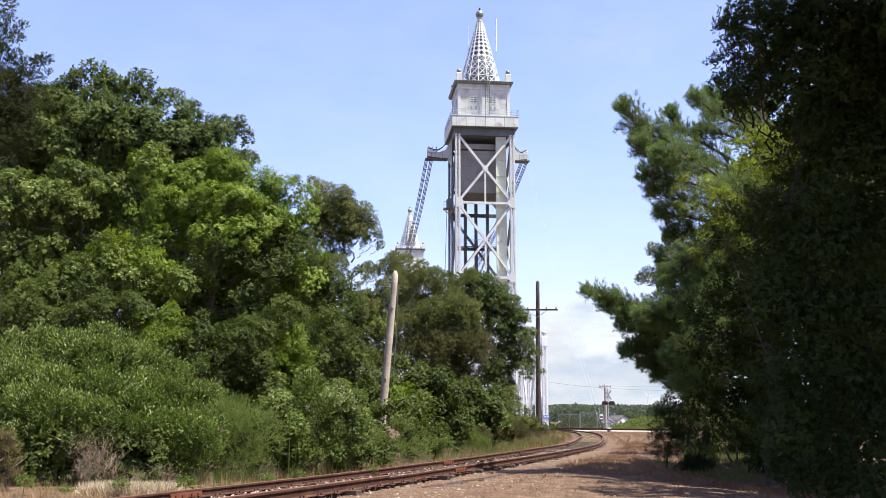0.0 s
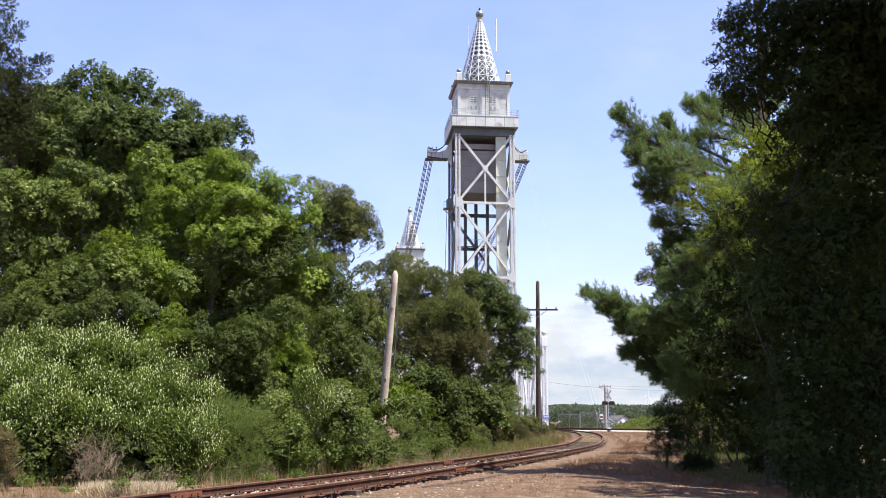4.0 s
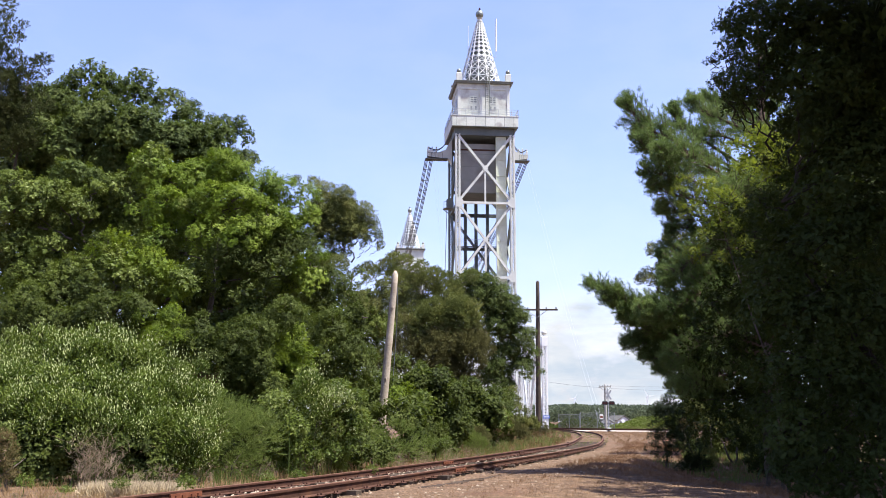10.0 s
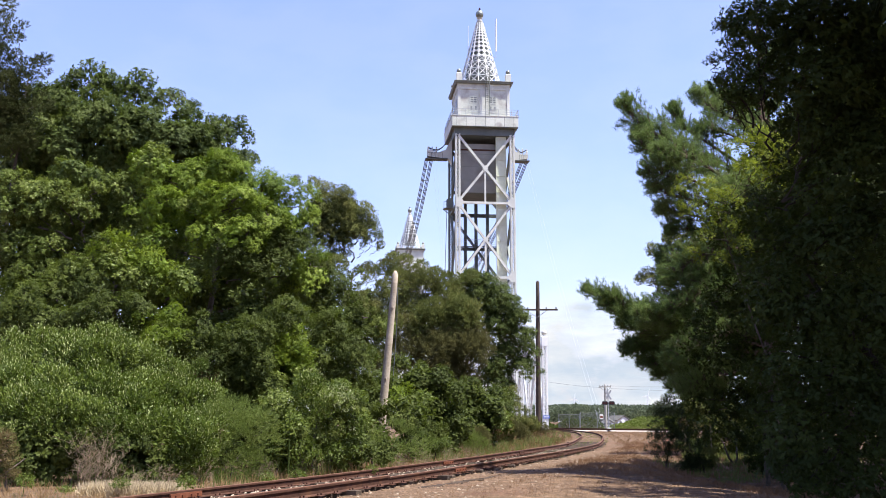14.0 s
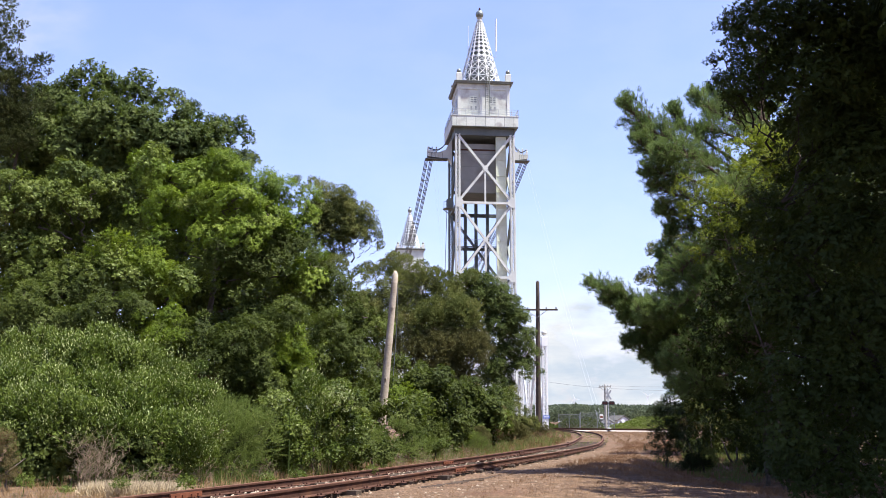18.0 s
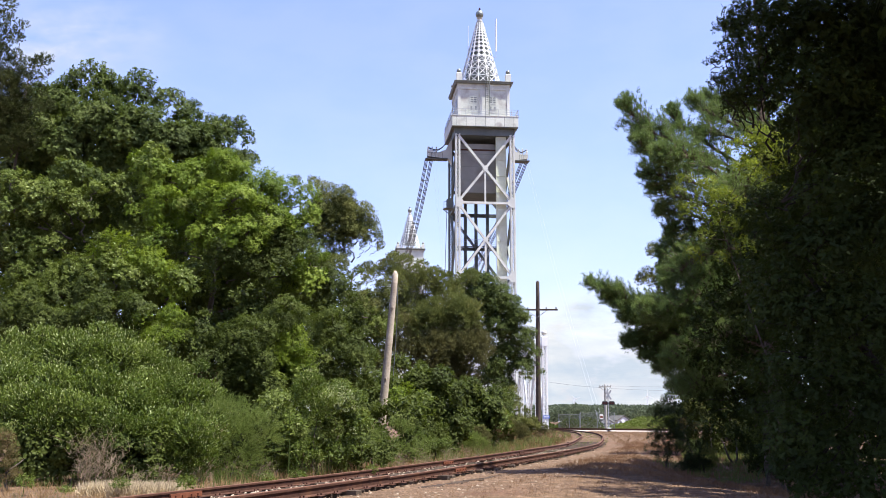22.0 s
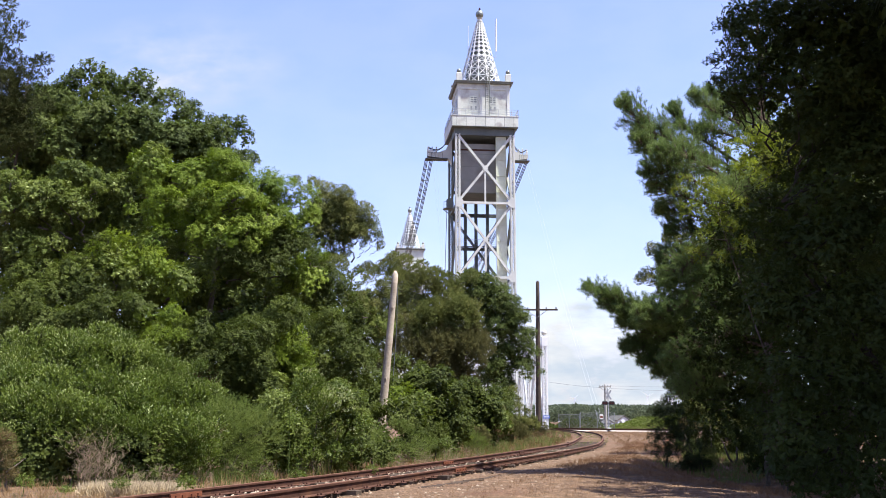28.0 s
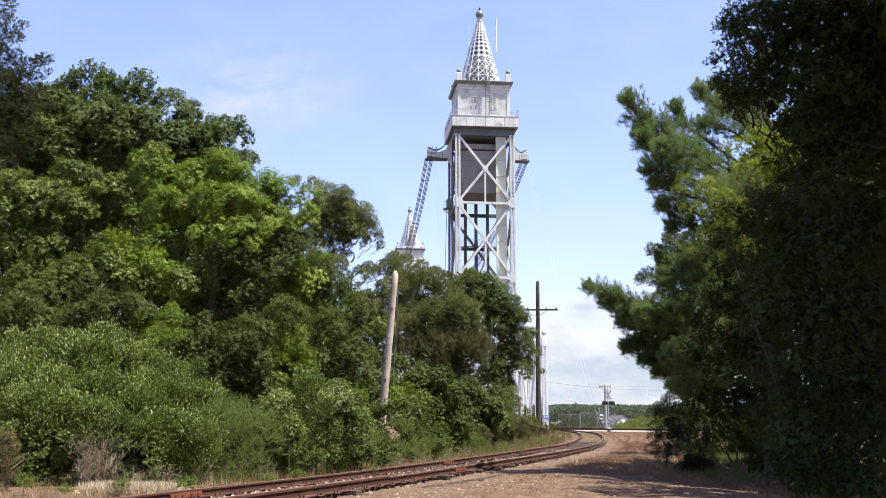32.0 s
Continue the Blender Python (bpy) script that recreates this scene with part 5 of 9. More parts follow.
def leafy_tree(name, label, category, at, lobes, r, bark=BARK, dense=1.0, sway=0.0, group="", size=1.0):
    """lobes: (x, y, z, rx, ry, rz, kind) in the place's own metres; the crown's clumps lie on them."""
    x0, y0 = at
    tree = thing(name, pose(x0, y0, float(height(np.array([x0]), np.array([y0]))[0]) - 0.05), label, category, group)
    o = Vector((x0, y0, 0))
    big = max(lobes, key=lambda l: l[2])
    crown = Vector(big[:3]) - o
    fork = Vector((crown.x * 0.25, crown.y * 0.25, max(0.25 * crown.z, 0.4)))
    part("trunk", trunk_geo((0, 0, -0.15), fork, r, r * 0.75, min(0.12, r * 0.6)), bark, tree, smooth=True)
    heart = sum((Vector(l[:3]) for l in lobes), Vector()) / len(lobes) - o
    part("stem", trunk_geo(fork, heart + Vector((0, 0.9, 0)), r * 0.7, r * 0.2, min(0.12, r * 0.6)), bark, tree, smooth=True)
    for lx, ly, lz, rx, ry, rz, kind in lobes:
        c = Vector((lx, ly, lz)) - o
        wide = max(rx, rz)
        root = fork.lerp(heart, min(1, max(0, (c.z - 0.9 * rz - fork.z) / max(heart.z - fork.z, 0.3)))) + Vector((0, 0.15, 0))
        reach = root - c
        root = c + reach * min(1.0, (1.7 * wide + 0.2) / max(reach.length, 0.01))
        if category == "tree":
            part("limb", trunk_geo(root, c + Vector((0, 0.2 * ry, 0)), min(r * 0.2, 0.05, 0.05 * wide), min(r * 0.1, 0.012), min(0.15, r)), bark, tree, smooth=True)
        fit = min(size, wide / CLUMP_R[kind])
        k = CLUMP_R[kind] * fit
        area = 4 * math.pi * ((rx * ry) ** 1.6 / 3 + (rx * rz) ** 1.6 / 3 + (ry * rz) ** 1.6 / 3) ** (1 / 1.6)
        n = max(5, int(area / (k * k * 2.9) * dense))
        near = sorted(lobes, key=lambda l: (Vector(l[:3]) - o - c).length)[1:4]
        for i in range(n):
            zf = 1 - 2 * (i + 0.5) / n
            a = i * 2.399963 + random.uniform(-0.3, 0.3)
            s = math.sqrt(1 - zf * zf)
            d = Vector((s * math.cos(a), s * math.sin(a), zf))
            if d.z < -0.8 or (d.y > 0.6 and i % 2):
                continue
            lump = noise.noise(Vector((d.x * 2.6 + lx, d.y * 2.6 + ly, d.z * 2.6 + lz)))
            if lump < -0.42 or random.random() < 0.05:
                continue
            f = random.uniform(0.58, 1.1) * (1 + 0.35 * lump)
            p = c + Vector((d.x * rx * f, d.y * ry * f, d.z * rz * f))
            if p.z < 0.2:
                p.z = random.uniform(0.2, 0.4)
            look_of = random.choice(near)[6] if near and kind in BLENDING and random.random() < 0.3 else kind
            ob = put_clump(tree, look_of, p, fit * random.uniform(0.6, 1.2), Vector((d.x / rx, d.y / ry, d.z / rz)))
            if kind == "shrub" and d.y < 0.25 and d.z > -0.45:
                at_tip = p + Vector((d.x, d.y - 0.35, d.z + 0.3)) * 0.3 * fit
                TURNING.append((part("turning_leaves", SPRAYS[i % 8], None, tree, "pale undersides of leaves turned by the wind", Matrix.Translation(at_tip)), at_tip.x + x0))
            if i % 2 == 0 and fit * 0.9 < wide:
                q = c + Vector((d.x * rx, d.y * ry, d.z * rz)) * random.uniform(0.25, 0.55)
                put_clump(tree, kind, q, fit * random.uniform(1.0, 1.4), d)
            if i % 40 == 0 and sway:
                part("twig", trunk_geo(c, c + Vector((d.x * rx, d.y * ry, d.z * rz)) * 0.8, min(r * 0.16, 0.03), 0.006, 0.1, 4), bark, tree)
            if sway and d.y < 0.3:
                SWAYING.append((ob, sway, p.x + p.z))
    return tree



# west side, from the tall trees behind to the shrubs at the verge
leafy_tree("pine_tree", "tall dark pine with stubby brushes of needles", "tree", (-15.4, 34.4),
           [(-15.96, 34.0, 15.97, 0.44, 0.38, 0.39, "pitch_pine"), (-15.57, 34.0, 15.37, 0.36, 0.31, 0.32, "pitch_pine"), (-15.03, 34.0, 15.16, 0.18, 0.15, 0.16, "pitch_pine"), (-15.66, 34.0, 14.69, 0.48, 0.41, 0.42, "pitch_pine"),
            (-15.15, 34.0, 14.65, 0.24, 0.20, 0.21, "pitch_pine"), (-15.70, 34.0, 13.95, 0.52, 0.44, 0.46, "pitch_pine"), (-15.15, 34.0, 14.10, 0.18, 0.15, 0.16, "pitch_pine"), (-15.27, 34.0, 13.47, 0.36, 0.31, 0.32, "pitch_pine"),
            (-14.19, 34.0, 13.81, 0.26, 0.22, 0.23, "pitch_pine"), (-13.87, 34.0, 14.06, 0.12, 0.10, 0.11, "pitch_pine"), (-14.57, 34.0, 13.53, 0.36, 0.31, 0.32, "pitch_pine"), (-15.53, 34.0, 13.01, 0.60, 0.51, 0.53, "pitch_pine"),
            (-14.73, 34.0, 12.91, 0.52, 0.44, 0.46, "pitch_pine"), (-13.97, 34.0, 13.43, 0.16, 0.14, 0.14, "pitch_pine"), (-15.37, 34.0, 12.08, 0.71, 0.61, 0.63, "pitch_pine"), (-14.39, 34.0, 12.29, 0.52, 0.44, 0.45, "pitch_pine"),
            (-15.09, 34.0, 11.05, 0.71, 0.60, 0.63, "pitch_pine")], 0.13, BARK, 1.70, 0.3, size=0.60)
leafy_tree("oak_tree", "tall broad oak with a dark green crown", "tree", (-12.4, 37.5),
           [(-13.79, 37.0, 13.82, 0.93, 0.79, 0.82, "oak"), (-13.00, 37.0, 14.04, 0.48, 0.41, 0.42, "oak"), (-14.90, 37.0, 13.25, 1.06, 0.90, 0.93, "oak"), (-15.93, 37.0, 12.58, 1.06, 0.90, 0.93, "oak"),
            (-16.63, 37.0, 11.80, 0.92, 0.79, 0.81, "oak"), (-11.89, 37.0, 13.55, 0.80, 0.68, 0.71, "oak"), (-10.51, 37.0, 13.23, 0.76, 0.64, 0.67, "oak"), (-9.60, 37.0, 13.14, 0.32, 0.28, 0.29, "oak"),
            (-9.46, 37.0, 12.43, 0.88, 0.75, 0.78, "oak"), (-8.44, 37.0, 12.29, 0.52, 0.44, 0.45, "oak"), (-7.87, 37.0, 12.47, 0.28, 0.24, 0.25, "oak"), (-8.14, 37.0, 11.62, 0.69, 0.58, 0.60, "oak"),
            (-12.81, 35.8, 12.22, 1.23, 1.05, 1.08, "oak"), (-13.90, 35.5, 11.38, 1.11, 0.95, 0.98, "oak"), (-11.33, 35.8, 11.78, 1.12, 0.96, 0.99, "oak"), (-10.06, 35.8, 11.46, 1.02, 0.87, 0.90, "oak"),
            (-8.97, 36.5, 11.11, 1.04, 0.88, 0.91, "oak"), (-15.20, 35.8, 10.61, 1.12, 0.95, 0.98, "oak"), (-12.30, 36.4, 10.87, 1.24, 1.06, 1.09, "oak"), (-16.06, 36.0, 9.80, 1.02, 0.86, 0.89, "oak"),
            (-7.79, 38.0, 11.29, 0.48, 0.41, 0.43, "oak"), (-7.88, 38.0, 10.95, 0.59, 0.50, 0.52, "oak")], 0.32, BARK, 1.45, 0.4, size=1.05)
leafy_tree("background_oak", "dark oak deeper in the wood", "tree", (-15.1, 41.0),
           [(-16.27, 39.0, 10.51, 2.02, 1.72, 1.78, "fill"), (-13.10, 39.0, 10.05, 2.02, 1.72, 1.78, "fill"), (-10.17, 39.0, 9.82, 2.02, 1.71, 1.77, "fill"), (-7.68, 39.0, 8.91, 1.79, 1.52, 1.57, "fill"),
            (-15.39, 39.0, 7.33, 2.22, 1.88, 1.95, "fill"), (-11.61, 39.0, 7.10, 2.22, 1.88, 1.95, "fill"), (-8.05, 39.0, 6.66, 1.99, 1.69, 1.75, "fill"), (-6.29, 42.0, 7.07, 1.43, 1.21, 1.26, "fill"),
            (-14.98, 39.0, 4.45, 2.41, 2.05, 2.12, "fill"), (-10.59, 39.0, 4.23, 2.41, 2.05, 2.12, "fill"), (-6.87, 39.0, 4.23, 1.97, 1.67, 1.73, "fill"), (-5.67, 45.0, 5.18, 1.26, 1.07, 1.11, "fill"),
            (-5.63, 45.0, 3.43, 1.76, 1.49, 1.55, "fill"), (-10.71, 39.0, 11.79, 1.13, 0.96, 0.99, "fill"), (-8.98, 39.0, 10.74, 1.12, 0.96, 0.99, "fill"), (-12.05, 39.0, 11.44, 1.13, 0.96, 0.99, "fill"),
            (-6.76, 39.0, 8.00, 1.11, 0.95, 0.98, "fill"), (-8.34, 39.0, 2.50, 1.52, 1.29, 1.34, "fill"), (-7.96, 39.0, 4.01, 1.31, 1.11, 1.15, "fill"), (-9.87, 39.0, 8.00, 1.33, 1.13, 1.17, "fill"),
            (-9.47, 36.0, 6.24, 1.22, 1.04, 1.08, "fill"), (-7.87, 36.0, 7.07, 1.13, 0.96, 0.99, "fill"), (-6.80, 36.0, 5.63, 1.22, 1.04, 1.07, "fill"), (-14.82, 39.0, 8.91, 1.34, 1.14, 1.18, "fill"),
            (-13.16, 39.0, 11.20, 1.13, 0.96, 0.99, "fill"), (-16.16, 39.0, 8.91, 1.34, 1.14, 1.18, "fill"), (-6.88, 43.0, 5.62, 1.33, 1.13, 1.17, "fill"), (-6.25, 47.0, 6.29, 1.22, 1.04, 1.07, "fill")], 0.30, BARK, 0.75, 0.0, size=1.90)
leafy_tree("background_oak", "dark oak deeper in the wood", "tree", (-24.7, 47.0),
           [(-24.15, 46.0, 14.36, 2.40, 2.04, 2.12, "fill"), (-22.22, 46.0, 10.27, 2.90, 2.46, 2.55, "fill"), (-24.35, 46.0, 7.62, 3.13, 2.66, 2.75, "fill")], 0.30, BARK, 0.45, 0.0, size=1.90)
# dark_leaf lobes of both cherries put the crown hollows' shade into colour
leafy_tree("wild_cherry_tree", "bright green leafy tree in full summer leaf", "tree", (-8.0, 31.5),
           [(-11.48, 30.3, 8.91, 0.53, 0.45, 0.46, "oak"), (-10.82, 30.3, 8.67, 0.47, 0.40, 0.42, "mid"), (-10.10, 30.3, 8.37, 0.49, 0.42, 0.43, "mid"), (-9.57, 30.3, 8.19, 0.45, 0.39, 0.40, "mid"),
            (-9.45, 30.3, 7.48, 0.52, 0.44, 0.46, "mid"), (-10.34, 30.3, 7.83, 0.49, 0.41, 0.43, "oak"), (-8.74, 30.3, 7.21, 0.45, 0.38, 0.40, "lime"), (-8.36, 30.3, 6.51, 0.45, 0.38, 0.40, "mid"),
            (-9.24, 30.3, 6.86, 0.42, 0.35, 0.37, "mid"), (-9.14, 30.3, 9.00, 0.60, 0.51, 0.52, "lime"), (-8.46, 30.3, 8.67, 0.59, 0.51, 0.52, "lime"), (-7.68, 30.3, 8.78, 0.65, 0.55, 0.57, "lime"),
            (-6.82, 30.3, 9.14, 0.60, 0.51, 0.52, "lime"), (-6.28, 30.3, 8.82, 0.51, 0.43, 0.45, "lime"), (-6.71, 30.3, 9.50, 0.18, 0.15, 0.15, "lime"), (-5.62, 30.3, 8.31, 0.59, 0.50, 0.52, "lime"),
            (-4.95, 30.3, 8.19, 0.54, 0.46, 0.48, "lime"), (-4.39, 30.3, 7.89, 0.47, 0.40, 0.41, "lime"), (-4.10, 30.3, 7.48, 0.31, 0.27, 0.28, "lime"), (-8.43, 29.7, 7.79, 0.53, 0.45, 0.47, "lime"),
            (-7.46, 29.6, 7.73, 0.65, 0.55, 0.57, "lime"), (-6.34, 29.5, 7.83, 0.68, 0.58, 0.60, "lime"), (-5.35, 29.7, 7.35, 0.68, 0.58, 0.60, "lime"), (-4.66, 30.3, 7.12, 0.59, 0.50, 0.52, "lime"),
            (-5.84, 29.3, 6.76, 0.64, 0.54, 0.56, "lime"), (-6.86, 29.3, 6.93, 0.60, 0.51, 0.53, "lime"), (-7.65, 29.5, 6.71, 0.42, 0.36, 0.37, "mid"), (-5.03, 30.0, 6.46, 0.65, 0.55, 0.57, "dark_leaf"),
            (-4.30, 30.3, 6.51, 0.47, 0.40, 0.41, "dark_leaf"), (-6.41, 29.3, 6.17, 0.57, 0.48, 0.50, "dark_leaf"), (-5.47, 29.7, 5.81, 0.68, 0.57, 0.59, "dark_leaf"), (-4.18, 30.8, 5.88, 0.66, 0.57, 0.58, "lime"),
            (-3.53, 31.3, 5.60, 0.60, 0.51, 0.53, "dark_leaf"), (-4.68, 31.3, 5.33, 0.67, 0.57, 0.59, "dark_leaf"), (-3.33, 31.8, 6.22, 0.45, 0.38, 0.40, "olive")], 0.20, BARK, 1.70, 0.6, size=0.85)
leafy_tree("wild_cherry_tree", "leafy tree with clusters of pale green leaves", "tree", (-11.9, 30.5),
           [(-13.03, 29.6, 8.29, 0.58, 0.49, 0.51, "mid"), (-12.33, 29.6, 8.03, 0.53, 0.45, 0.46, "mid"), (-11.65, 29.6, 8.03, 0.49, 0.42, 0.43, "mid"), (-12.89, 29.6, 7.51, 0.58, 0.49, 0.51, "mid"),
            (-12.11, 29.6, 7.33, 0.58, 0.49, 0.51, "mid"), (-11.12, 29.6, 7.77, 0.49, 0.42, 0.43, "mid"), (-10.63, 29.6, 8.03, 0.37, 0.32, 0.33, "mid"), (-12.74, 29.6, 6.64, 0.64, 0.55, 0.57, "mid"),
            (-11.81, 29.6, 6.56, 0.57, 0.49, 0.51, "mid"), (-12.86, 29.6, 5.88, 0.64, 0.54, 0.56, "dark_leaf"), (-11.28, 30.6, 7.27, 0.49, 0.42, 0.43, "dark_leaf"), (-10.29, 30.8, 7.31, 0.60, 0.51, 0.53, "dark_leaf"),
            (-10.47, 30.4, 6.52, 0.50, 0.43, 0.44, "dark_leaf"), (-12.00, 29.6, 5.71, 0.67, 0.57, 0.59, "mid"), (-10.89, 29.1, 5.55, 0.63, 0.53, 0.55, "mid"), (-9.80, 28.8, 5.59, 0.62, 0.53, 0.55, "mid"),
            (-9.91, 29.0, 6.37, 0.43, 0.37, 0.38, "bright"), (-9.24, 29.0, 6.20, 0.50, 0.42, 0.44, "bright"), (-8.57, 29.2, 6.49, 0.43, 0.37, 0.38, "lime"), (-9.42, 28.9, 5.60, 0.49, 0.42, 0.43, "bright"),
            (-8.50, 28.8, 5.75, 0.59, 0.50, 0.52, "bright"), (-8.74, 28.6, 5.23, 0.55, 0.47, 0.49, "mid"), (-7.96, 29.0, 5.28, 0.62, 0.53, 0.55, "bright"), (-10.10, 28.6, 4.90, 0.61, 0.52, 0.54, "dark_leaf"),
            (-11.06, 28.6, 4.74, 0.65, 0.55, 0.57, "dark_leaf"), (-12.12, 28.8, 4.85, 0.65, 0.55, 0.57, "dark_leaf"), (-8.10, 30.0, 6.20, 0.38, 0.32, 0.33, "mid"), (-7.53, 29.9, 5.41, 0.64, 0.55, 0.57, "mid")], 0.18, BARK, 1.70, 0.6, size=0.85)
leafy_tree("olive_green_tree", "olive green tree with a rounded dry-tipped crown", "tree", (-5.0, 46.0),
           [(-6.88, 45.5, 12.37, 0.24, 0.20, 0.21, "olive"), (-6.27, 45.5, 11.99, 0.42, 0.36, 0.37, "olive"), (-5.47, 45.5, 11.64, 0.63, 0.53, 0.55, "olive"), (-4.68, 45.5, 11.11, 0.84, 0.71, 0.74, "olive"),
            (-3.89, 45.5, 10.71, 0.68, 0.58, 0.60, "olive"), (-3.44, 45.5, 10.12, 0.52, 0.44, 0.46, "olive"), (-3.17, 45.5, 9.52, 0.29, 0.24, 0.25, "olive"), (-4.27, 45.5, 10.04, 0.78, 0.66, 0.69, "olive"),
            (-5.19, 45.5, 10.58, 0.83, 0.71, 0.73, "olive"), (-5.85, 45.5, 10.84, 0.68, 0.58, 0.60, "olive"), (-4.78, 45.5, 9.52, 0.57, 0.49, 0.50, "olive"), (-3.61, 45.5, 9.38, 0.34, 0.29, 0.30, "olive"),
            (-5.56, 45.5, 9.65, 0.68, 0.57, 0.59, "olive"), (-4.51, 45.5, 8.80, 0.26, 0.22, 0.23, "olive"), (-3.01, 45.5, 9.12, 0.16, 0.13, 0.14, "olive"), (-3.47, 45.5, 8.33, 0.23, 0.20, 0.20, "olive"),
            (-3.92, 45.5, 7.42, 0.21, 0.18, 0.18, "olive"), (-2.81, 45.5, 7.55, 0.21, 0.18, 0.18, "olive"), (-4.43, 45.5, 7.03, 0.23, 0.20, 0.20, "olive"), (-2.43, 45.5, 8.73, 0.31, 0.26, 0.27, "olive"),
            (-3.57, 45.5, 6.38, 0.36, 0.31, 0.32, "olive"), (-4.72, 45.5, 6.00, 0.67, 0.57, 0.59, "mid"), (-2.92, 45.5, 5.61, 0.56, 0.48, 0.50, "mid"), (-5.79, 45.5, 8.33, 0.78, 0.66, 0.68, "mid"),
            (-5.26, 45.5, 7.42, 0.72, 0.61, 0.64, "mid"), (-5.89, 45.5, 6.77, 0.87, 0.74, 0.77, "dark_leaf"), (-4.73, 45.5, 6.90, 0.51, 0.44, 0.45, "dark_leaf"), (-4.20, 45.5, 5.36, 0.77, 0.65, 0.68, "dark_leaf"),
            (-5.34, 45.5, 5.23, 0.92, 0.78, 0.81, "dark_leaf"), (-3.42, 45.5, 4.97, 0.66, 0.56, 0.58, "dark_leaf"), (-6.21, 45.5, 9.38, 0.73, 0.62, 0.64, "mid"), (-2.42, 45.5, 7.03, 0.36, 0.31, 0.32, "olive"),
            (-3.06, 45.5, 6.64, 0.31, 0.26, 0.27, "olive"), (-3.72, 45.5, 8.12, 0.31, 0.26, 0.27, "olive"), (-2.99, 45.5, 7.16, 0.31, 0.26, 0.27, "olive"), (-2.55, 53.5, 8.80, 0.49, 0.41, 0.43, "juniper"),
            (-3.74, 51.5, 6.62, 0.70, 0.59, 0.61, "mid"), (-2.83, 53.5, 6.82, 0.60, 0.51, 0.53, "juniper"), (-4.44, 45.5, 7.68, 0.41, 0.35, 0.36, "mid"), (-3.83, 45.5, 6.90, 0.36, 0.31, 0.32, "olive"),
            (-5.02, 45.5, 8.59, 0.52, 0.44, 0.46, "olive")], 0.20, BARK, 1.50, 0.3, size=0.85)
leafy_tree("pitch_pine_tree", "broad olive-brown pine with short upright candles along its top", "tree", (-0.5, 61.0),
           [(-3.26, 61.0, 10.73, 0.52, 0.44, 0.46, "juniper"), (-2.50, 61.0, 10.80, 0.55, 0.47, 0.49, "juniper"), (-1.59, 61.0, 10.45, 0.49, 0.41, 0.43, "juniper"), (-0.66, 61.0, 10.10, 0.55, 0.47, 0.49, "juniper"),
            (-2.91, 61.0, 9.85, 0.69, 0.59, 0.61, "juniper"), (-1.52, 61.0, 9.33, 1.04, 0.88, 0.91, "juniper"), (0.03, 61.0, 9.68, 0.62, 0.53, 0.55, "juniper"), (0.03, 61.0, 8.64, 1.17, 1.00, 1.03, "juniper"),
            (-2.20, 61.0, 8.12, 0.96, 0.82, 0.85, "juniper"), (-3.24, 61.0, 8.64, 0.48, 0.41, 0.42, "juniper"), (1.59, 61.0, 9.85, 0.62, 0.53, 0.55, "juniper"), (-0.81, 60.0, 7.16, 1.35, 1.15, 1.19, "juniper"),
            (1.05, 60.0, 7.49, 1.22, 1.03, 1.07, "juniper"), (-2.33, 60.0, 6.48, 1.15, 0.97, 1.01, "brown_juniper"), (-0.63, 59.5, 5.44, 1.40, 1.19, 1.23, "brown_juniper"), (1.38, 60.0, 5.64, 1.35, 1.14, 1.18, "brown_juniper"),
            (-2.82, 60.0, 4.80, 1.07, 0.91, 0.95, "brown_juniper"), (0.20, 60.0, 3.97, 1.34, 1.14, 1.18, "brown_juniper"), (-3.57, 61.0, 6.57, 0.75, 0.64, 0.66, "juniper"), (-3.89, 61.0, 4.86, 0.85, 0.73, 0.75, "juniper"),
            (-4.29, 61.0, 10.03, 0.52, 0.44, 0.46, "juniper"), (-4.68, 61.0, 8.29, 0.69, 0.59, 0.61, "juniper"), (-4.94, 61.0, 6.57, 0.82, 0.70, 0.72, "juniper"), (-3.68, 61.0, 10.66, 0.42, 0.35, 0.37, "juniper"),
            (-3.99, 61.0, 7.60, 0.83, 0.70, 0.73, "juniper"), (-5.09, 61.0, 5.20, 0.89, 0.75, 0.78, "juniper")], 0.24, BARK, 1.80, 0.2, size=1.35)
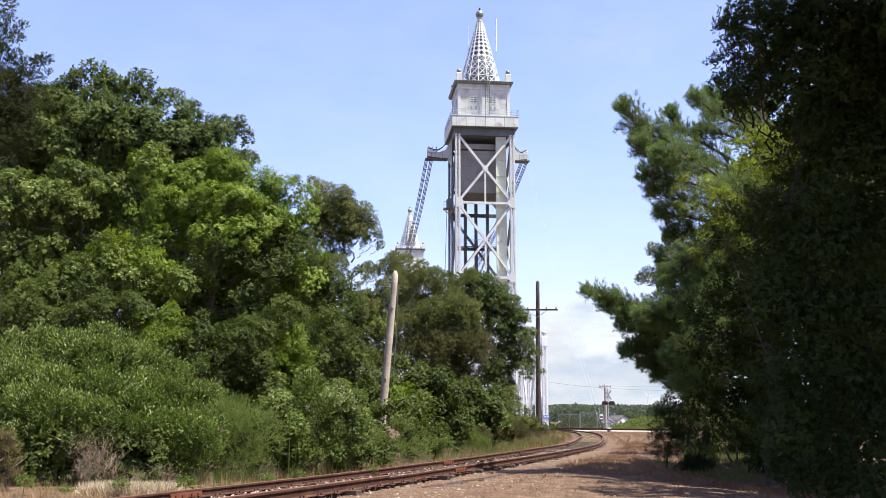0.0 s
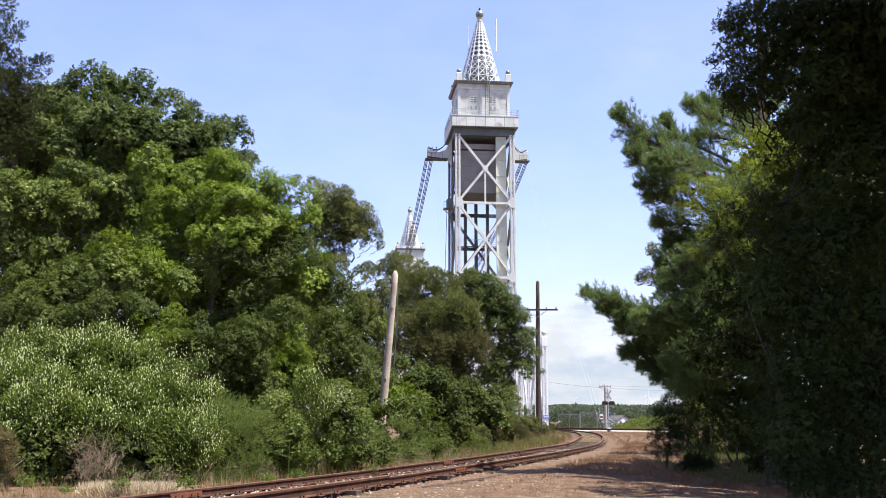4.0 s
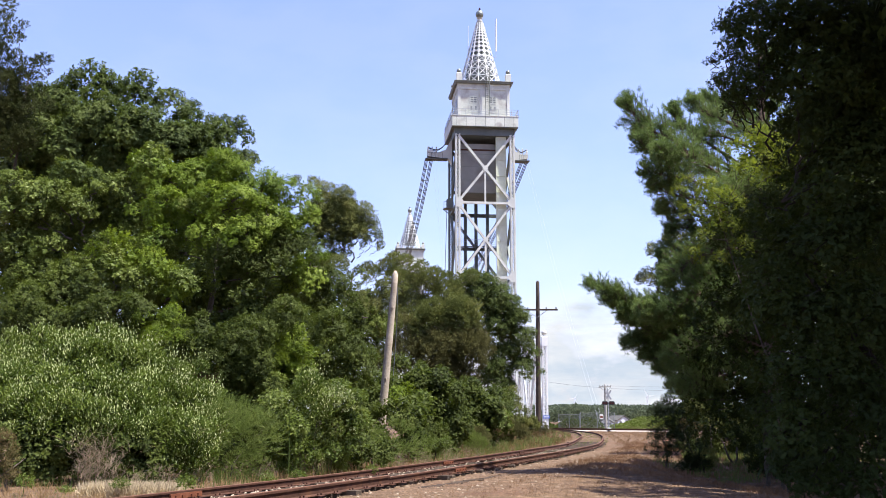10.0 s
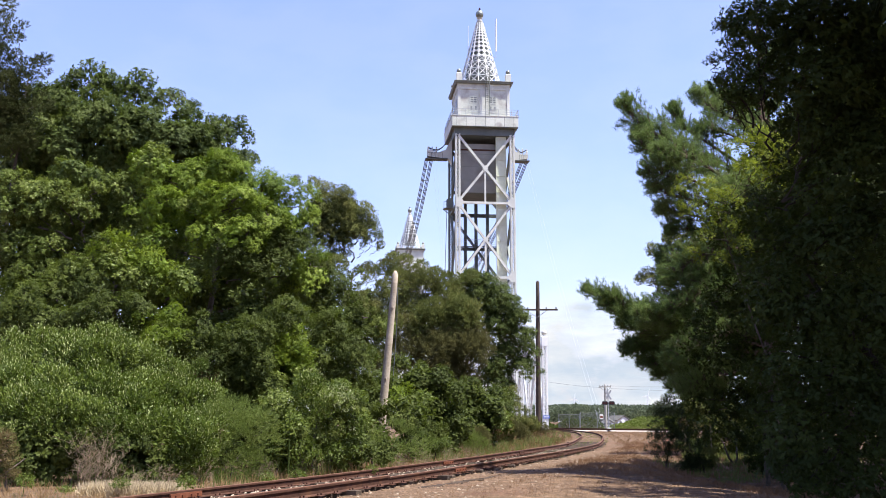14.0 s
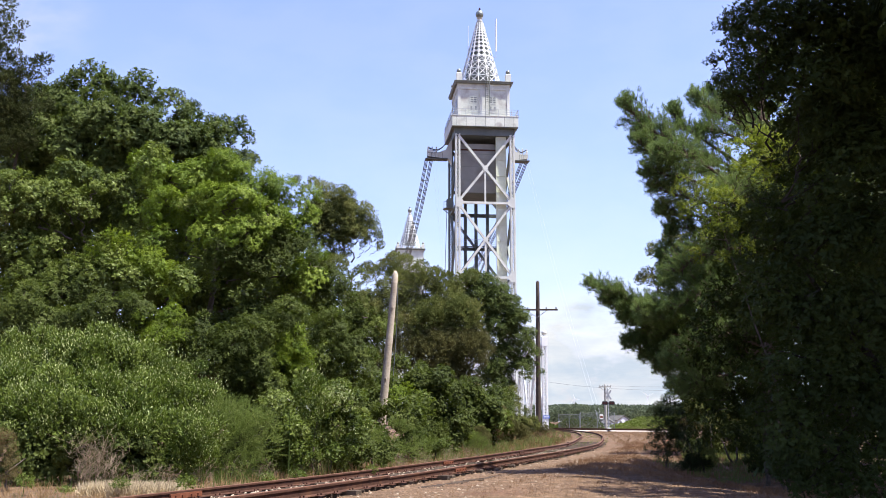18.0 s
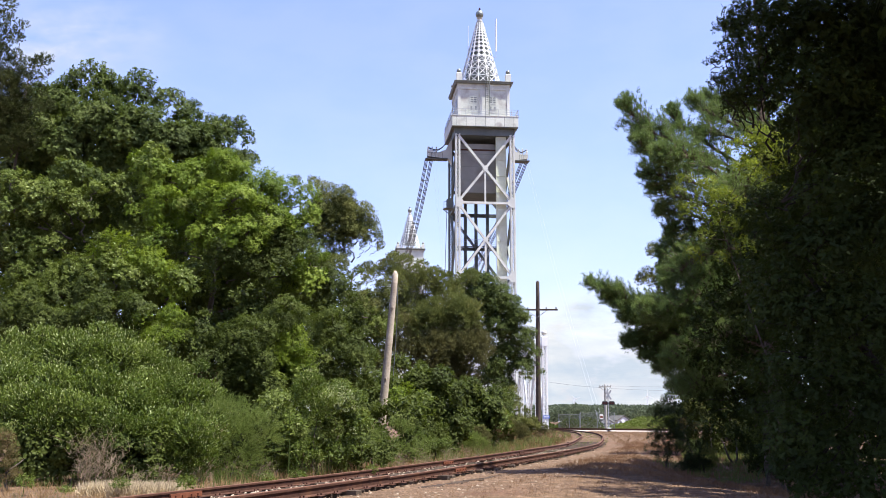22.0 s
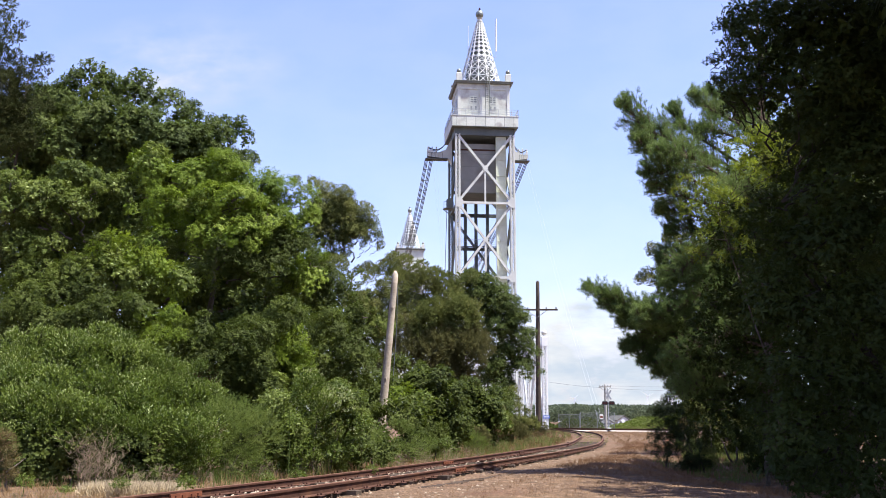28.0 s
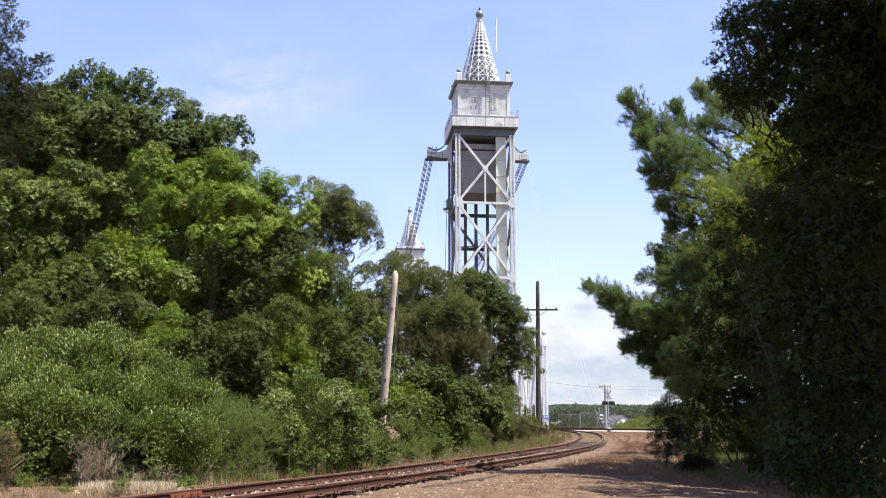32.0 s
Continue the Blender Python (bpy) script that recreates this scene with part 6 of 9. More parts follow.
leafy_tree("scrub_oak_tree", "rounded olive green scrub oak beside the pine", "tree", (3.8, 72.0),
           [(2.05, 71.0, 11.38, 0.68, 0.58, 0.60, "scrub"), (3.14, 71.0, 11.05, 0.68, 0.58, 0.60, "scrub"), (4.06, 71.0, 10.44, 0.64, 0.55, 0.57, "scrub"), (2.45, 71.0, 10.44, 1.04, 0.89, 0.92, "scrub"),
            (4.85, 71.0, 9.43, 0.72, 0.61, 0.64, "scrub"), (5.64, 71.0, 8.43, 0.56, 0.48, 0.49, "scrub"), (6.15, 71.0, 7.43, 0.36, 0.31, 0.32, "scrub"), (3.85, 71.0, 9.23, 1.12, 0.95, 0.99, "scrub"),
            (2.64, 71.0, 8.63, 1.04, 0.88, 0.92, "scrub"), (4.83, 71.0, 7.83, 0.88, 0.75, 0.77, "scrub"), (3.43, 71.0, 7.23, 0.72, 0.61, 0.63, "scrub"), (5.74, 71.0, 6.63, 0.56, 0.47, 0.49, "scrub"),
            (4.21, 71.0, 5.84, 0.80, 0.68, 0.70, "scrub"), (2.63, 71.0, 6.24, 0.80, 0.68, 0.70, "scrub"), (5.08, 71.0, 5.05, 0.56, 0.47, 0.49, "scrub"), (6.00, 71.0, 5.44, 0.36, 0.30, 0.31, "scrub"),
            (3.41, 71.0, 4.46, 0.95, 0.81, 0.84, "scrub"), (4.59, 71.0, 3.79, 0.47, 0.40, 0.42, "scrub"), (2.61, 71.0, 3.48, 0.95, 0.81, 0.83, "scrub"), (3.84, 71.0, 8.03, 1.04, 0.88, 0.91, "scrub"),
            (5.42, 71.0, 7.23, 0.64, 0.54, 0.56, "scrub"), (4.62, 71.0, 6.24, 0.80, 0.68, 0.70, "scrub"), (3.81, 71.0, 5.05, 0.87, 0.74, 0.77, "scrub"), (5.24, 71.0, 8.63, 0.72, 0.61, 0.63, "scrub"),
            (3.25, 71.0, 9.84, 1.04, 0.89, 0.92, "scrub"), (5.60, 71.0, 5.44, 0.48, 0.41, 0.42, "scrub"), (5.89, 71.0, 6.31, 0.64, 0.54, 0.56, "scrub"), (6.39, 71.0, 5.13, 0.44, 0.37, 0.38, "scrub"),
            (5.40, 71.0, 5.05, 0.71, 0.61, 0.63, "scrub"), (6.82, 71.0, 4.65, 0.28, 0.24, 0.24, "scrub"), (4.27, 71.0, 3.40, 0.63, 0.54, 0.56, "scrub"), (6.28, 71.0, 5.92, 0.48, 0.41, 0.42, "scrub"),
            (6.03, 71.0, 4.85, 0.36, 0.30, 0.31, "scrub")], 0.22, BARK, 1.70, 0.3, size=1.25)
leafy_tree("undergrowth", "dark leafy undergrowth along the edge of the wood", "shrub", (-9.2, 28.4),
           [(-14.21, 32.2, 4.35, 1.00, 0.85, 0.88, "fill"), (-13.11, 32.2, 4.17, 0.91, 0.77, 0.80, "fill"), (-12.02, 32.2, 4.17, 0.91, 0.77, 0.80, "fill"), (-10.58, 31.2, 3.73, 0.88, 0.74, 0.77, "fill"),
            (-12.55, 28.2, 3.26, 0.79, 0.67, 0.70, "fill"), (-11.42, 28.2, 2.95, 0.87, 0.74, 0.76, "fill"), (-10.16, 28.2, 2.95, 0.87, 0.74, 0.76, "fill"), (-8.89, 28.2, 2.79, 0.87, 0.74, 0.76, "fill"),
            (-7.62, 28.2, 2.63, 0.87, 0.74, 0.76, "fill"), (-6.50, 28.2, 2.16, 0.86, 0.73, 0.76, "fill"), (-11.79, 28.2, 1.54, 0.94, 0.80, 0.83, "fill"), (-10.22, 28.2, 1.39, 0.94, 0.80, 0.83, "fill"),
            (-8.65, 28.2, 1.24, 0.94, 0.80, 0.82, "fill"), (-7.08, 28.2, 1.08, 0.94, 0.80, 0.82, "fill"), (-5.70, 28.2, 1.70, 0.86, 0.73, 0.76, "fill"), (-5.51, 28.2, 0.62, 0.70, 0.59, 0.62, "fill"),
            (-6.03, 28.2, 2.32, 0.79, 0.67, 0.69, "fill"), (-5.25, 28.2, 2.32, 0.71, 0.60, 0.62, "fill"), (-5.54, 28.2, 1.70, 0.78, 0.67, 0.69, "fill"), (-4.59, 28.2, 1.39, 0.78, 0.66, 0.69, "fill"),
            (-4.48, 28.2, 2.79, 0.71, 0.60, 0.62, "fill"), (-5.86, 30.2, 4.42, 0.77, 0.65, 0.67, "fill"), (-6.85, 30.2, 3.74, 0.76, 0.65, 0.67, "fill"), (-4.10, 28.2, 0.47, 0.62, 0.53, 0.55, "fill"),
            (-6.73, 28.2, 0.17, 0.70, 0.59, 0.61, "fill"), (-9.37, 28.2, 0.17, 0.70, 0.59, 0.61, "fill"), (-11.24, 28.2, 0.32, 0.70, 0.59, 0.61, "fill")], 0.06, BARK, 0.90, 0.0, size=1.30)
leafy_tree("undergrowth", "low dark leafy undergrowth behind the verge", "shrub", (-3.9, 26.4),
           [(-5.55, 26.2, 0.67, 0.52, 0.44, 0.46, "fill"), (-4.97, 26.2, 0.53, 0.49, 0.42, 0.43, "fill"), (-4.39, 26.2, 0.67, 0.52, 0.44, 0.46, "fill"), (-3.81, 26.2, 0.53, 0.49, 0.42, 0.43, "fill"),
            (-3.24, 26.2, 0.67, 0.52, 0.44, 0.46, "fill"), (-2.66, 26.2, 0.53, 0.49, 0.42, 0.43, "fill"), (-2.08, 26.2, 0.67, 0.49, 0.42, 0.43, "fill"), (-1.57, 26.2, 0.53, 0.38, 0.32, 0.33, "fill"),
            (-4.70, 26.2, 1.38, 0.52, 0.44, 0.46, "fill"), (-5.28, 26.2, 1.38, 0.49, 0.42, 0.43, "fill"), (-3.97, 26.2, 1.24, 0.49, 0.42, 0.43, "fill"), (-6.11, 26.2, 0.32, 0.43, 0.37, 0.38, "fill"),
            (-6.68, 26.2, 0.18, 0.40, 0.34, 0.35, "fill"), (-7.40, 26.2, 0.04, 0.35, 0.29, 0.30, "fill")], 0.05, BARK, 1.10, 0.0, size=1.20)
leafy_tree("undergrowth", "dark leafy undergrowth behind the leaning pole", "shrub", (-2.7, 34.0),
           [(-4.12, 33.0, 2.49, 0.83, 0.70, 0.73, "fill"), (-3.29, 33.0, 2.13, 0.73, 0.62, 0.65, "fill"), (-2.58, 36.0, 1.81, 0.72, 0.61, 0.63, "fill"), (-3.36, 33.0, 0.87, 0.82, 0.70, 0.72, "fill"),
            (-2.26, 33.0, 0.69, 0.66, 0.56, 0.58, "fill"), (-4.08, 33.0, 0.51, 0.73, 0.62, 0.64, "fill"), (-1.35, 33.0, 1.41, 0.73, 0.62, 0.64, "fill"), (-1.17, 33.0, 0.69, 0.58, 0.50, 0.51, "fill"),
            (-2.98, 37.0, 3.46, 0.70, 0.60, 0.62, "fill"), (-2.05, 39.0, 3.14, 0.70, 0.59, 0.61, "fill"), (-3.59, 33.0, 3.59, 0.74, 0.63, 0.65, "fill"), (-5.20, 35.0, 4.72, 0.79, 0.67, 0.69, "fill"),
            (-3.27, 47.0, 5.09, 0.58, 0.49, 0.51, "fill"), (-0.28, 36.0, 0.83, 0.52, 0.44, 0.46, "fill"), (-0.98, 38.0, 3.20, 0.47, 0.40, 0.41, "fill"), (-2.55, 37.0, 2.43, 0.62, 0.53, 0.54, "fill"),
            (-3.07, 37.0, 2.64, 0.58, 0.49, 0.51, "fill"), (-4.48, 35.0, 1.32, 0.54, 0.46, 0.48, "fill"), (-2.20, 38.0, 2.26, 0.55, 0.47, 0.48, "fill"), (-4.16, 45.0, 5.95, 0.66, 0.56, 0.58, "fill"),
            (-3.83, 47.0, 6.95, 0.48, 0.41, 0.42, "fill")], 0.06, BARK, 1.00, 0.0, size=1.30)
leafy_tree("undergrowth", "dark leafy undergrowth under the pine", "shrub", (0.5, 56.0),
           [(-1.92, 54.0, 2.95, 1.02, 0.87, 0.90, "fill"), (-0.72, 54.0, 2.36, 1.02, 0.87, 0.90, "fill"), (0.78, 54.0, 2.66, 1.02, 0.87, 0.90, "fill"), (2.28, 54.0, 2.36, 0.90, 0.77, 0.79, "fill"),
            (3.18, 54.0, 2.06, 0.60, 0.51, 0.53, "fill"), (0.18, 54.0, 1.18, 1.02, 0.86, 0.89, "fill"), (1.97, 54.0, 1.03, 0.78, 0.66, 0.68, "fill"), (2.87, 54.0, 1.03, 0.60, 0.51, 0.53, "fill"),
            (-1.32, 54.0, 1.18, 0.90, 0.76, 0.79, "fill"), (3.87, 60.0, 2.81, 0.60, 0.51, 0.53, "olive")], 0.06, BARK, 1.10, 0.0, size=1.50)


for at, lobes, label in (
        ((-9.6, 23.4), [(-10.13, 23.4, 2.67, 0.47, 0.42, 0.41, "shrub"), (-9.55, 23.4, 2.73, 0.47, 0.42, 0.41, "shrub"), (-9.68, 23.0, 2.32, 0.56, 0.51, 0.50, "shrub"), (-8.95, 23.1, 2.46, 0.57, 0.51, 0.50, "shrub")], "dense green shrub with pale shimmering leaves"),
        ((-8.1, 23.2), [(-8.50, 23.2, 2.85, 0.44, 0.40, 0.39, "shrub"), (-7.99, 23.2, 3.11, 0.34, 0.30, 0.30, "shrub"), (-7.95, 22.8, 2.57, 0.56, 0.50, 0.49, "shrub"), (-7.46, 23.2, 2.85, 0.44, 0.40, 0.39, "shrub"),
         (-7.30, 22.6, 2.30, 0.55, 0.50, 0.49, "shrub")], "dense green shrub with pale shimmering leaves"),
        ((-6.5, 23.4), [(-6.98, 23.4, 2.54, 0.44, 0.40, 0.39, "shrub"), (-6.38, 23.4, 2.30, 0.44, 0.40, 0.39, "shrub"), (-6.55, 22.9, 1.88, 0.56, 0.50, 0.49, "shrub"), (-5.85, 23.4, 2.02, 0.50, 0.45, 0.44, "shrub"),
         (-5.76, 22.9, 1.44, 0.51, 0.46, 0.45, "shrub"), (-5.45, 23.4, 1.70, 0.36, 0.33, 0.32, "shrub")], "dense green shrub with pale shimmering leaves"),
        ((-8.7, 22.0), [(-9.35, 22.0, 1.85, 0.61, 0.55, 0.54, "shrub"), (-8.43, 22.0, 1.79, 0.59, 0.53, 0.52, "shrub"), (-8.83, 22.0, 1.37, 0.56, 0.50, 0.49, "shrub"), (-9.14, 21.3, 1.43, 0.40, 0.36, 0.35, "shrub"),
         (-8.52, 21.2, 1.54, 0.40, 0.36, 0.35, "shrub"), (-7.90, 21.2, 1.43, 0.40, 0.36, 0.35, "shrub"), (-8.21, 21.1, 1.05, 0.35, 0.31, 0.31, "shrub"), (-8.79, 21.1, 1.02, 0.33, 0.29, 0.29, "shrub")], "green shrub with pale shimmering leaves"),
        ((-7.2, 22.0), [(-7.57, 22.0, 1.73, 0.61, 0.55, 0.54, "shrub"), (-6.76, 22.0, 1.55, 0.59, 0.53, 0.52, "shrub"), (-7.11, 22.0, 1.19, 0.49, 0.44, 0.43, "shrub"), (-7.51, 22.0, 0.77, 0.41, 0.37, 0.36, "shrub"),
         (-7.67, 22.0, 0.36, 0.31, 0.28, 0.28, "shrub"), (-7.33, 21.2, 1.37, 0.40, 0.36, 0.35, "shrub"), (-6.68, 21.2, 1.25, 0.40, 0.36, 0.35, "shrub"), (-6.23, 21.3, 1.08, 0.35, 0.32, 0.31, "shrub"),
         (-7.56, 21.1, 0.97, 0.33, 0.29, 0.29, "shrub")], "green shrub with pale shimmering leaves"),
        ((-8.4, 21.0), [(-8.39, 21.0, 0.80, 0.49, 0.44, 0.43, "broad_shrub"), (-7.87, 21.0, 0.91, 0.44, 0.40, 0.39, "broad_shrub"), (-8.80, 21.0, 0.97, 0.42, 0.38, 0.37, "broad_shrub"), (-8.13, 21.0, 0.40, 0.35, 0.31, 0.30, "broad_shrub"),
         (-8.82, 21.0, 0.34, 0.30, 0.27, 0.26, "broad_shrub"), (-7.67, 21.0, 0.40, 0.30, 0.27, 0.26, "broad_shrub")], "low dark green shrub with glossy leaves"),
        ((-6.3, 21.2), [(-6.54, 21.2, 0.79, 0.42, 0.38, 0.37, "broad_shrub"), (-6.11, 21.2, 0.85, 0.35, 0.32, 0.31, "broad_shrub"), (-6.34, 21.2, 0.39, 0.30, 0.27, 0.27, "broad_shrub"), (-6.75, 21.2, 0.45, 0.28, 0.25, 0.25, "broad_shrub"),
         (-5.93, 21.2, 0.39, 0.26, 0.23, 0.23, "broad_shrub")], "low dark green shrub with round leaves"),
        ((-5.5, 21.6), [(-5.77, 21.6, 0.90, 0.48, 0.43, 0.42, "shrub"), (-5.23, 21.6, 0.90, 0.43, 0.39, 0.38, "shrub"), (-5.52, 21.6, 0.49, 0.36, 0.32, 0.31, "shrub"), (-5.10, 21.6, 0.49, 0.33, 0.30, 0.29, "shrub"),
         (-5.80, 21.6, 0.32, 0.26, 0.24, 0.23, "shrub")], "green shrub with pale shimmering leaves"),
        ((-4.7, 22.6), [(-4.87, 22.6, 1.25, 0.48, 0.43, 0.42, "feathery"), (-4.37, 22.6, 1.43, 0.45, 0.41, 0.40, "feathery"), (-4.60, 22.6, 0.76, 0.47, 0.43, 0.42, "feathery"), (-4.17, 22.6, 0.94, 0.40, 0.36, 0.35, "feathery"),
         (-5.09, 22.6, 0.64, 0.35, 0.31, 0.31, "feathery"), (-4.40, 22.6, 0.33, 0.30, 0.27, 0.26, "feathery"), (-4.77, 22.6, 0.27, 0.27, 0.25, 0.24, "feathery"), (-3.97, 22.6, 0.45, 0.30, 0.27, 0.26, "feathery")], "soft feathery green bush at the verge"),
        ((-10.3, 26.0), [(-11.18, 26.0, 3.76, 0.50, 0.45, 0.44, "dark_leaf"), (-10.46, 26.0, 3.98, 0.53, 0.47, 0.46, "dark_leaf"), (-9.87, 26.0, 3.84, 0.44, 0.40, 0.39, "dark_leaf"), (-10.93, 26.0, 4.35, 0.44, 0.40, 0.39, "dark_leaf"),
         (-9.37, 26.0, 4.06, 0.41, 0.37, 0.36, "dark_leaf")], "tall leafy undergrowth at the wood's edge"),
        ((-8.1, 26.0), [(-8.56, 26.0, 3.98, 0.44, 0.40, 0.39, "dark_leaf"), (-7.98, 26.0, 4.21, 0.44, 0.40, 0.39, "dark_leaf"), (-8.87, 26.0, 4.28, 0.35, 0.32, 0.31, "dark_leaf"), (-7.44, 26.0, 3.54, 0.41, 0.37, 0.36, "bright"),
         (-7.75, 26.0, 3.98, 0.32, 0.29, 0.28, "bright"), (-7.23, 26.5, 4.04, 0.39, 0.35, 0.34, "bright"), (-6.77, 26.0, 3.25, 0.44, 0.39, 0.39, "mid")], "tall leafy undergrowth with bright young leaves"),
        ((-6.3, 26.2), [(-6.37, 26.2, 3.12, 0.50, 0.45, 0.44, "dark_leaf"), (-6.47, 26.2, 3.71, 0.41, 0.37, 0.36, "dark_leaf"), (-5.84, 26.2, 2.68, 0.50, 0.45, 0.44, "dark_leaf"), (-6.20, 26.2, 2.39, 0.41, 0.37, 0.36, "brown"),
         (-5.50, 26.2, 3.27, 0.53, 0.48, 0.47, "dark_leaf")], "tall dark undergrowth at the wood's edge"),
        ((-4.6, 26.6), [(-4.99, 26.6, 3.60, 0.54, 0.48, 0.47, "dark_leaf"), (-5.11, 26.6, 2.70, 0.56, 0.51, 0.50, "dark_leaf"), (-4.39, 27.4, 4.13, 0.53, 0.47, 0.46, "dark_leaf"), (-4.50, 26.6, 2.12, 0.47, 0.43, 0.42, "mid")], "tall dark undergrowth at the wood's edge"),
        ((-4.0, 27.2), [(-4.10, 27.2, 3.34, 0.40, 0.36, 0.35, "bright"), (-3.86, 27.2, 2.89, 0.43, 0.38, 0.37, "bright"), (-4.32, 27.2, 2.96, 0.33, 0.30, 0.29, "bright"), (-3.70, 27.2, 2.43, 0.39, 0.36, 0.35, "mid"),
         (-4.04, 27.2, 3.65, 0.24, 0.22, 0.22, "bright")], "bright yellow-green leafy sapling in the undergrowth"),
        ((-3.3, 29.0), [(-3.33, 29.0, 3.97, 0.55, 0.50, 0.49, "dark_leaf"), (-2.67, 29.0, 3.32, 0.52, 0.47, 0.46, "dark_leaf"), (-3.47, 29.0, 3.15, 0.55, 0.50, 0.49, "mid"), (-2.33, 29.0, 2.67, 0.42, 0.38, 0.37, "dark_leaf"),
         (-2.98, 29.0, 2.67, 0.49, 0.44, 0.43, "dark_leaf")], "tall dark undergrowth at the wood's edge"),
        ((-3.8, 23.6), [(-3.85, 23.6, 1.70, 0.34, 0.31, 0.30, "broad_green"), (-4.10, 23.6, 1.31, 0.29, 0.26, 0.25, "broad_green"), (-3.45, 23.6, 1.12, 0.42, 0.38, 0.37, "broad_green"), (-3.76, 23.6, 0.73, 0.39, 0.35, 0.34, "broad_green"),
         (-3.24, 23.6, 0.67, 0.34, 0.30, 0.30, "broad_green"), (-3.95, 23.6, 0.35, 0.29, 0.26, 0.25, "broad_green"), (-3.43, 23.6, 0.35, 0.29, 0.26, 0.25, "broad_green"), (-3.04, 23.6, 0.41, 0.26, 0.23, 0.23, "broad_green")], "leafy green shrub with upright shoots"),
        ((-2.7, 24.6), [(-3.13, 24.6, 1.72, 0.33, 0.30, 0.29, "broad_green"), (-2.65, 24.6, 1.92, 0.41, 0.37, 0.36, "broad_green"), (-2.21, 24.6, 1.72, 0.27, 0.25, 0.24, "broad_green"), (-2.51, 24.6, 1.31, 0.44, 0.39, 0.38, "broad_green"),
         (-2.91, 24.6, 0.91, 0.38, 0.34, 0.33, "broad_green"), (-2.07, 24.6, 1.11, 0.30, 0.27, 0.26, "broad_green"), (-2.56, 24.6, 0.58, 0.33, 0.29, 0.29, "broad_green"), (-2.09, 24.6, 0.64, 0.33, 0.29, 0.29, "broad_green")], "leafy green shrub with pale blossom on top"),
        ((-3.0, 23.9), [(-3.18, 23.9, 2.03, 0.29, 0.26, 0.26, "shrub"), (-2.90, 23.9, 1.51, 0.32, 0.29, 0.28, "shrub")], "leafy green shrub beside the track"),
        ((-1.8, 27.2), [(-2.24, 27.2, 0.94, 0.33, 0.30, 0.29, "feathery"), (-1.41, 27.2, 0.91, 0.33, 0.30, 0.29, "feathery"), (-1.74, 27.2, 0.87, 0.21, 0.19, 0.19, "feathery"), (-0.96, 27.2, 0.72, 0.36, 0.32, 0.32, "feathery"),
         (-1.93, 27.2, 0.50, 0.33, 0.30, 0.29, "feathery"), (-1.41, 27.2, 0.50, 0.30, 0.27, 0.26, "feathery"), (-0.58, 27.2, 0.57, 0.27, 0.24, 0.24, "feathery")], "soft feathery green bush at the leaning pole"),
        ((-1.4, 36.0), [(-1.68, 36.0, 2.20, 0.48, 0.43, 0.42, "bright"), (-1.18, 36.0, 2.40, 0.40, 0.36, 0.35, "bright"), (-1.68, 36.0, 1.51, 0.52, 0.47, 0.46, "broad_green"), (-1.08, 36.0, 1.41, 0.52, 0.47, 0.46, "broad_green"),
         (-0.88, 36.0, 2.01, 0.40, 0.36, 0.35, "broad_green")], "bright green shrub behind the leaning pole"),
        ((-2.8, 31.5), [(-2.79, 31.5, 2.09, 0.39, 0.35, 0.34, "dark_leaf"), (-2.65, 31.5, 1.40, 0.31, 0.28, 0.28, "mid"), (-3.14, 31.5, 2.27, 0.42, 0.38, 0.37, "mid")], "dense dark green shrub at the leaning pole"),
        ((-0.3, 37.0), [(-0.91, 37.0, 2.64, 0.54, 0.48, 0.47, "broad_shrub"), (-0.19, 37.0, 2.84, 0.45, 0.41, 0.40, "broad_shrub"), (-0.60, 37.0, 1.92, 0.62, 0.55, 0.54, "broad_shrub"), (0.33, 37.0, 2.23, 0.54, 0.48, 0.47, "broad_shrub"),
         (-0.49, 37.0, 1.12, 0.53, 0.48, 0.47, "broad_shrub"), (0.33, 37.0, 1.32, 0.57, 0.52, 0.50, "broad_shrub"), (-0.29, 37.0, 0.51, 0.41, 0.37, 0.36, "broad_shrub"), (0.43, 37.0, 0.61, 0.41, 0.37, 0.36, "broad_shrub"),
         (-1.00, 37.0, 0.61, 0.41, 0.37, 0.36, "broad_shrub")], "dense dark green shrub beside the track"),
        ((1.6, 44.0), [(1.13, 44.0, 2.65, 0.59, 0.53, 0.52, "broad_shrub"), (1.61, 44.0, 2.04, 0.59, 0.53, 0.52, "broad_shrub"), (1.12, 44.0, 1.44, 0.63, 0.57, 0.56, "broad_shrub"), (2.10, 44.0, 1.68, 0.54, 0.48, 0.47, "broad_shrub"),
         (1.61, 44.0, 0.84, 0.49, 0.44, 0.43, "broad_shrub"), (2.46, 44.0, 1.32, 0.44, 0.39, 0.39, "mid"), (1.12, 44.0, 0.53, 0.39, 0.35, 0.34, "broad_shrub"), (1.85, 44.0, 0.36, 0.29, 0.26, 0.26, "broad_shrub")], "dense dark green shrub beside the track"),
        ((3.7, 60.0), [(3.53, 60.0, 2.31, 0.53, 0.48, 0.47, "olive"), (4.26, 60.0, 1.98, 0.47, 0.42, 0.41, "olive"), (3.86, 60.0, 1.33, 0.47, 0.42, 0.41, "olive"), (4.69, 60.0, 1.66, 0.30, 0.27, 0.26, "olive")], "low olive green shrub under the scrub oak"),
):
    leafy_tree("shrub", label, "shrub", at, lobes, 0.03, BARK, 1.6, 0.8, "shrubs along the track", size=0.62 if at[1] < 34 else 0.9)
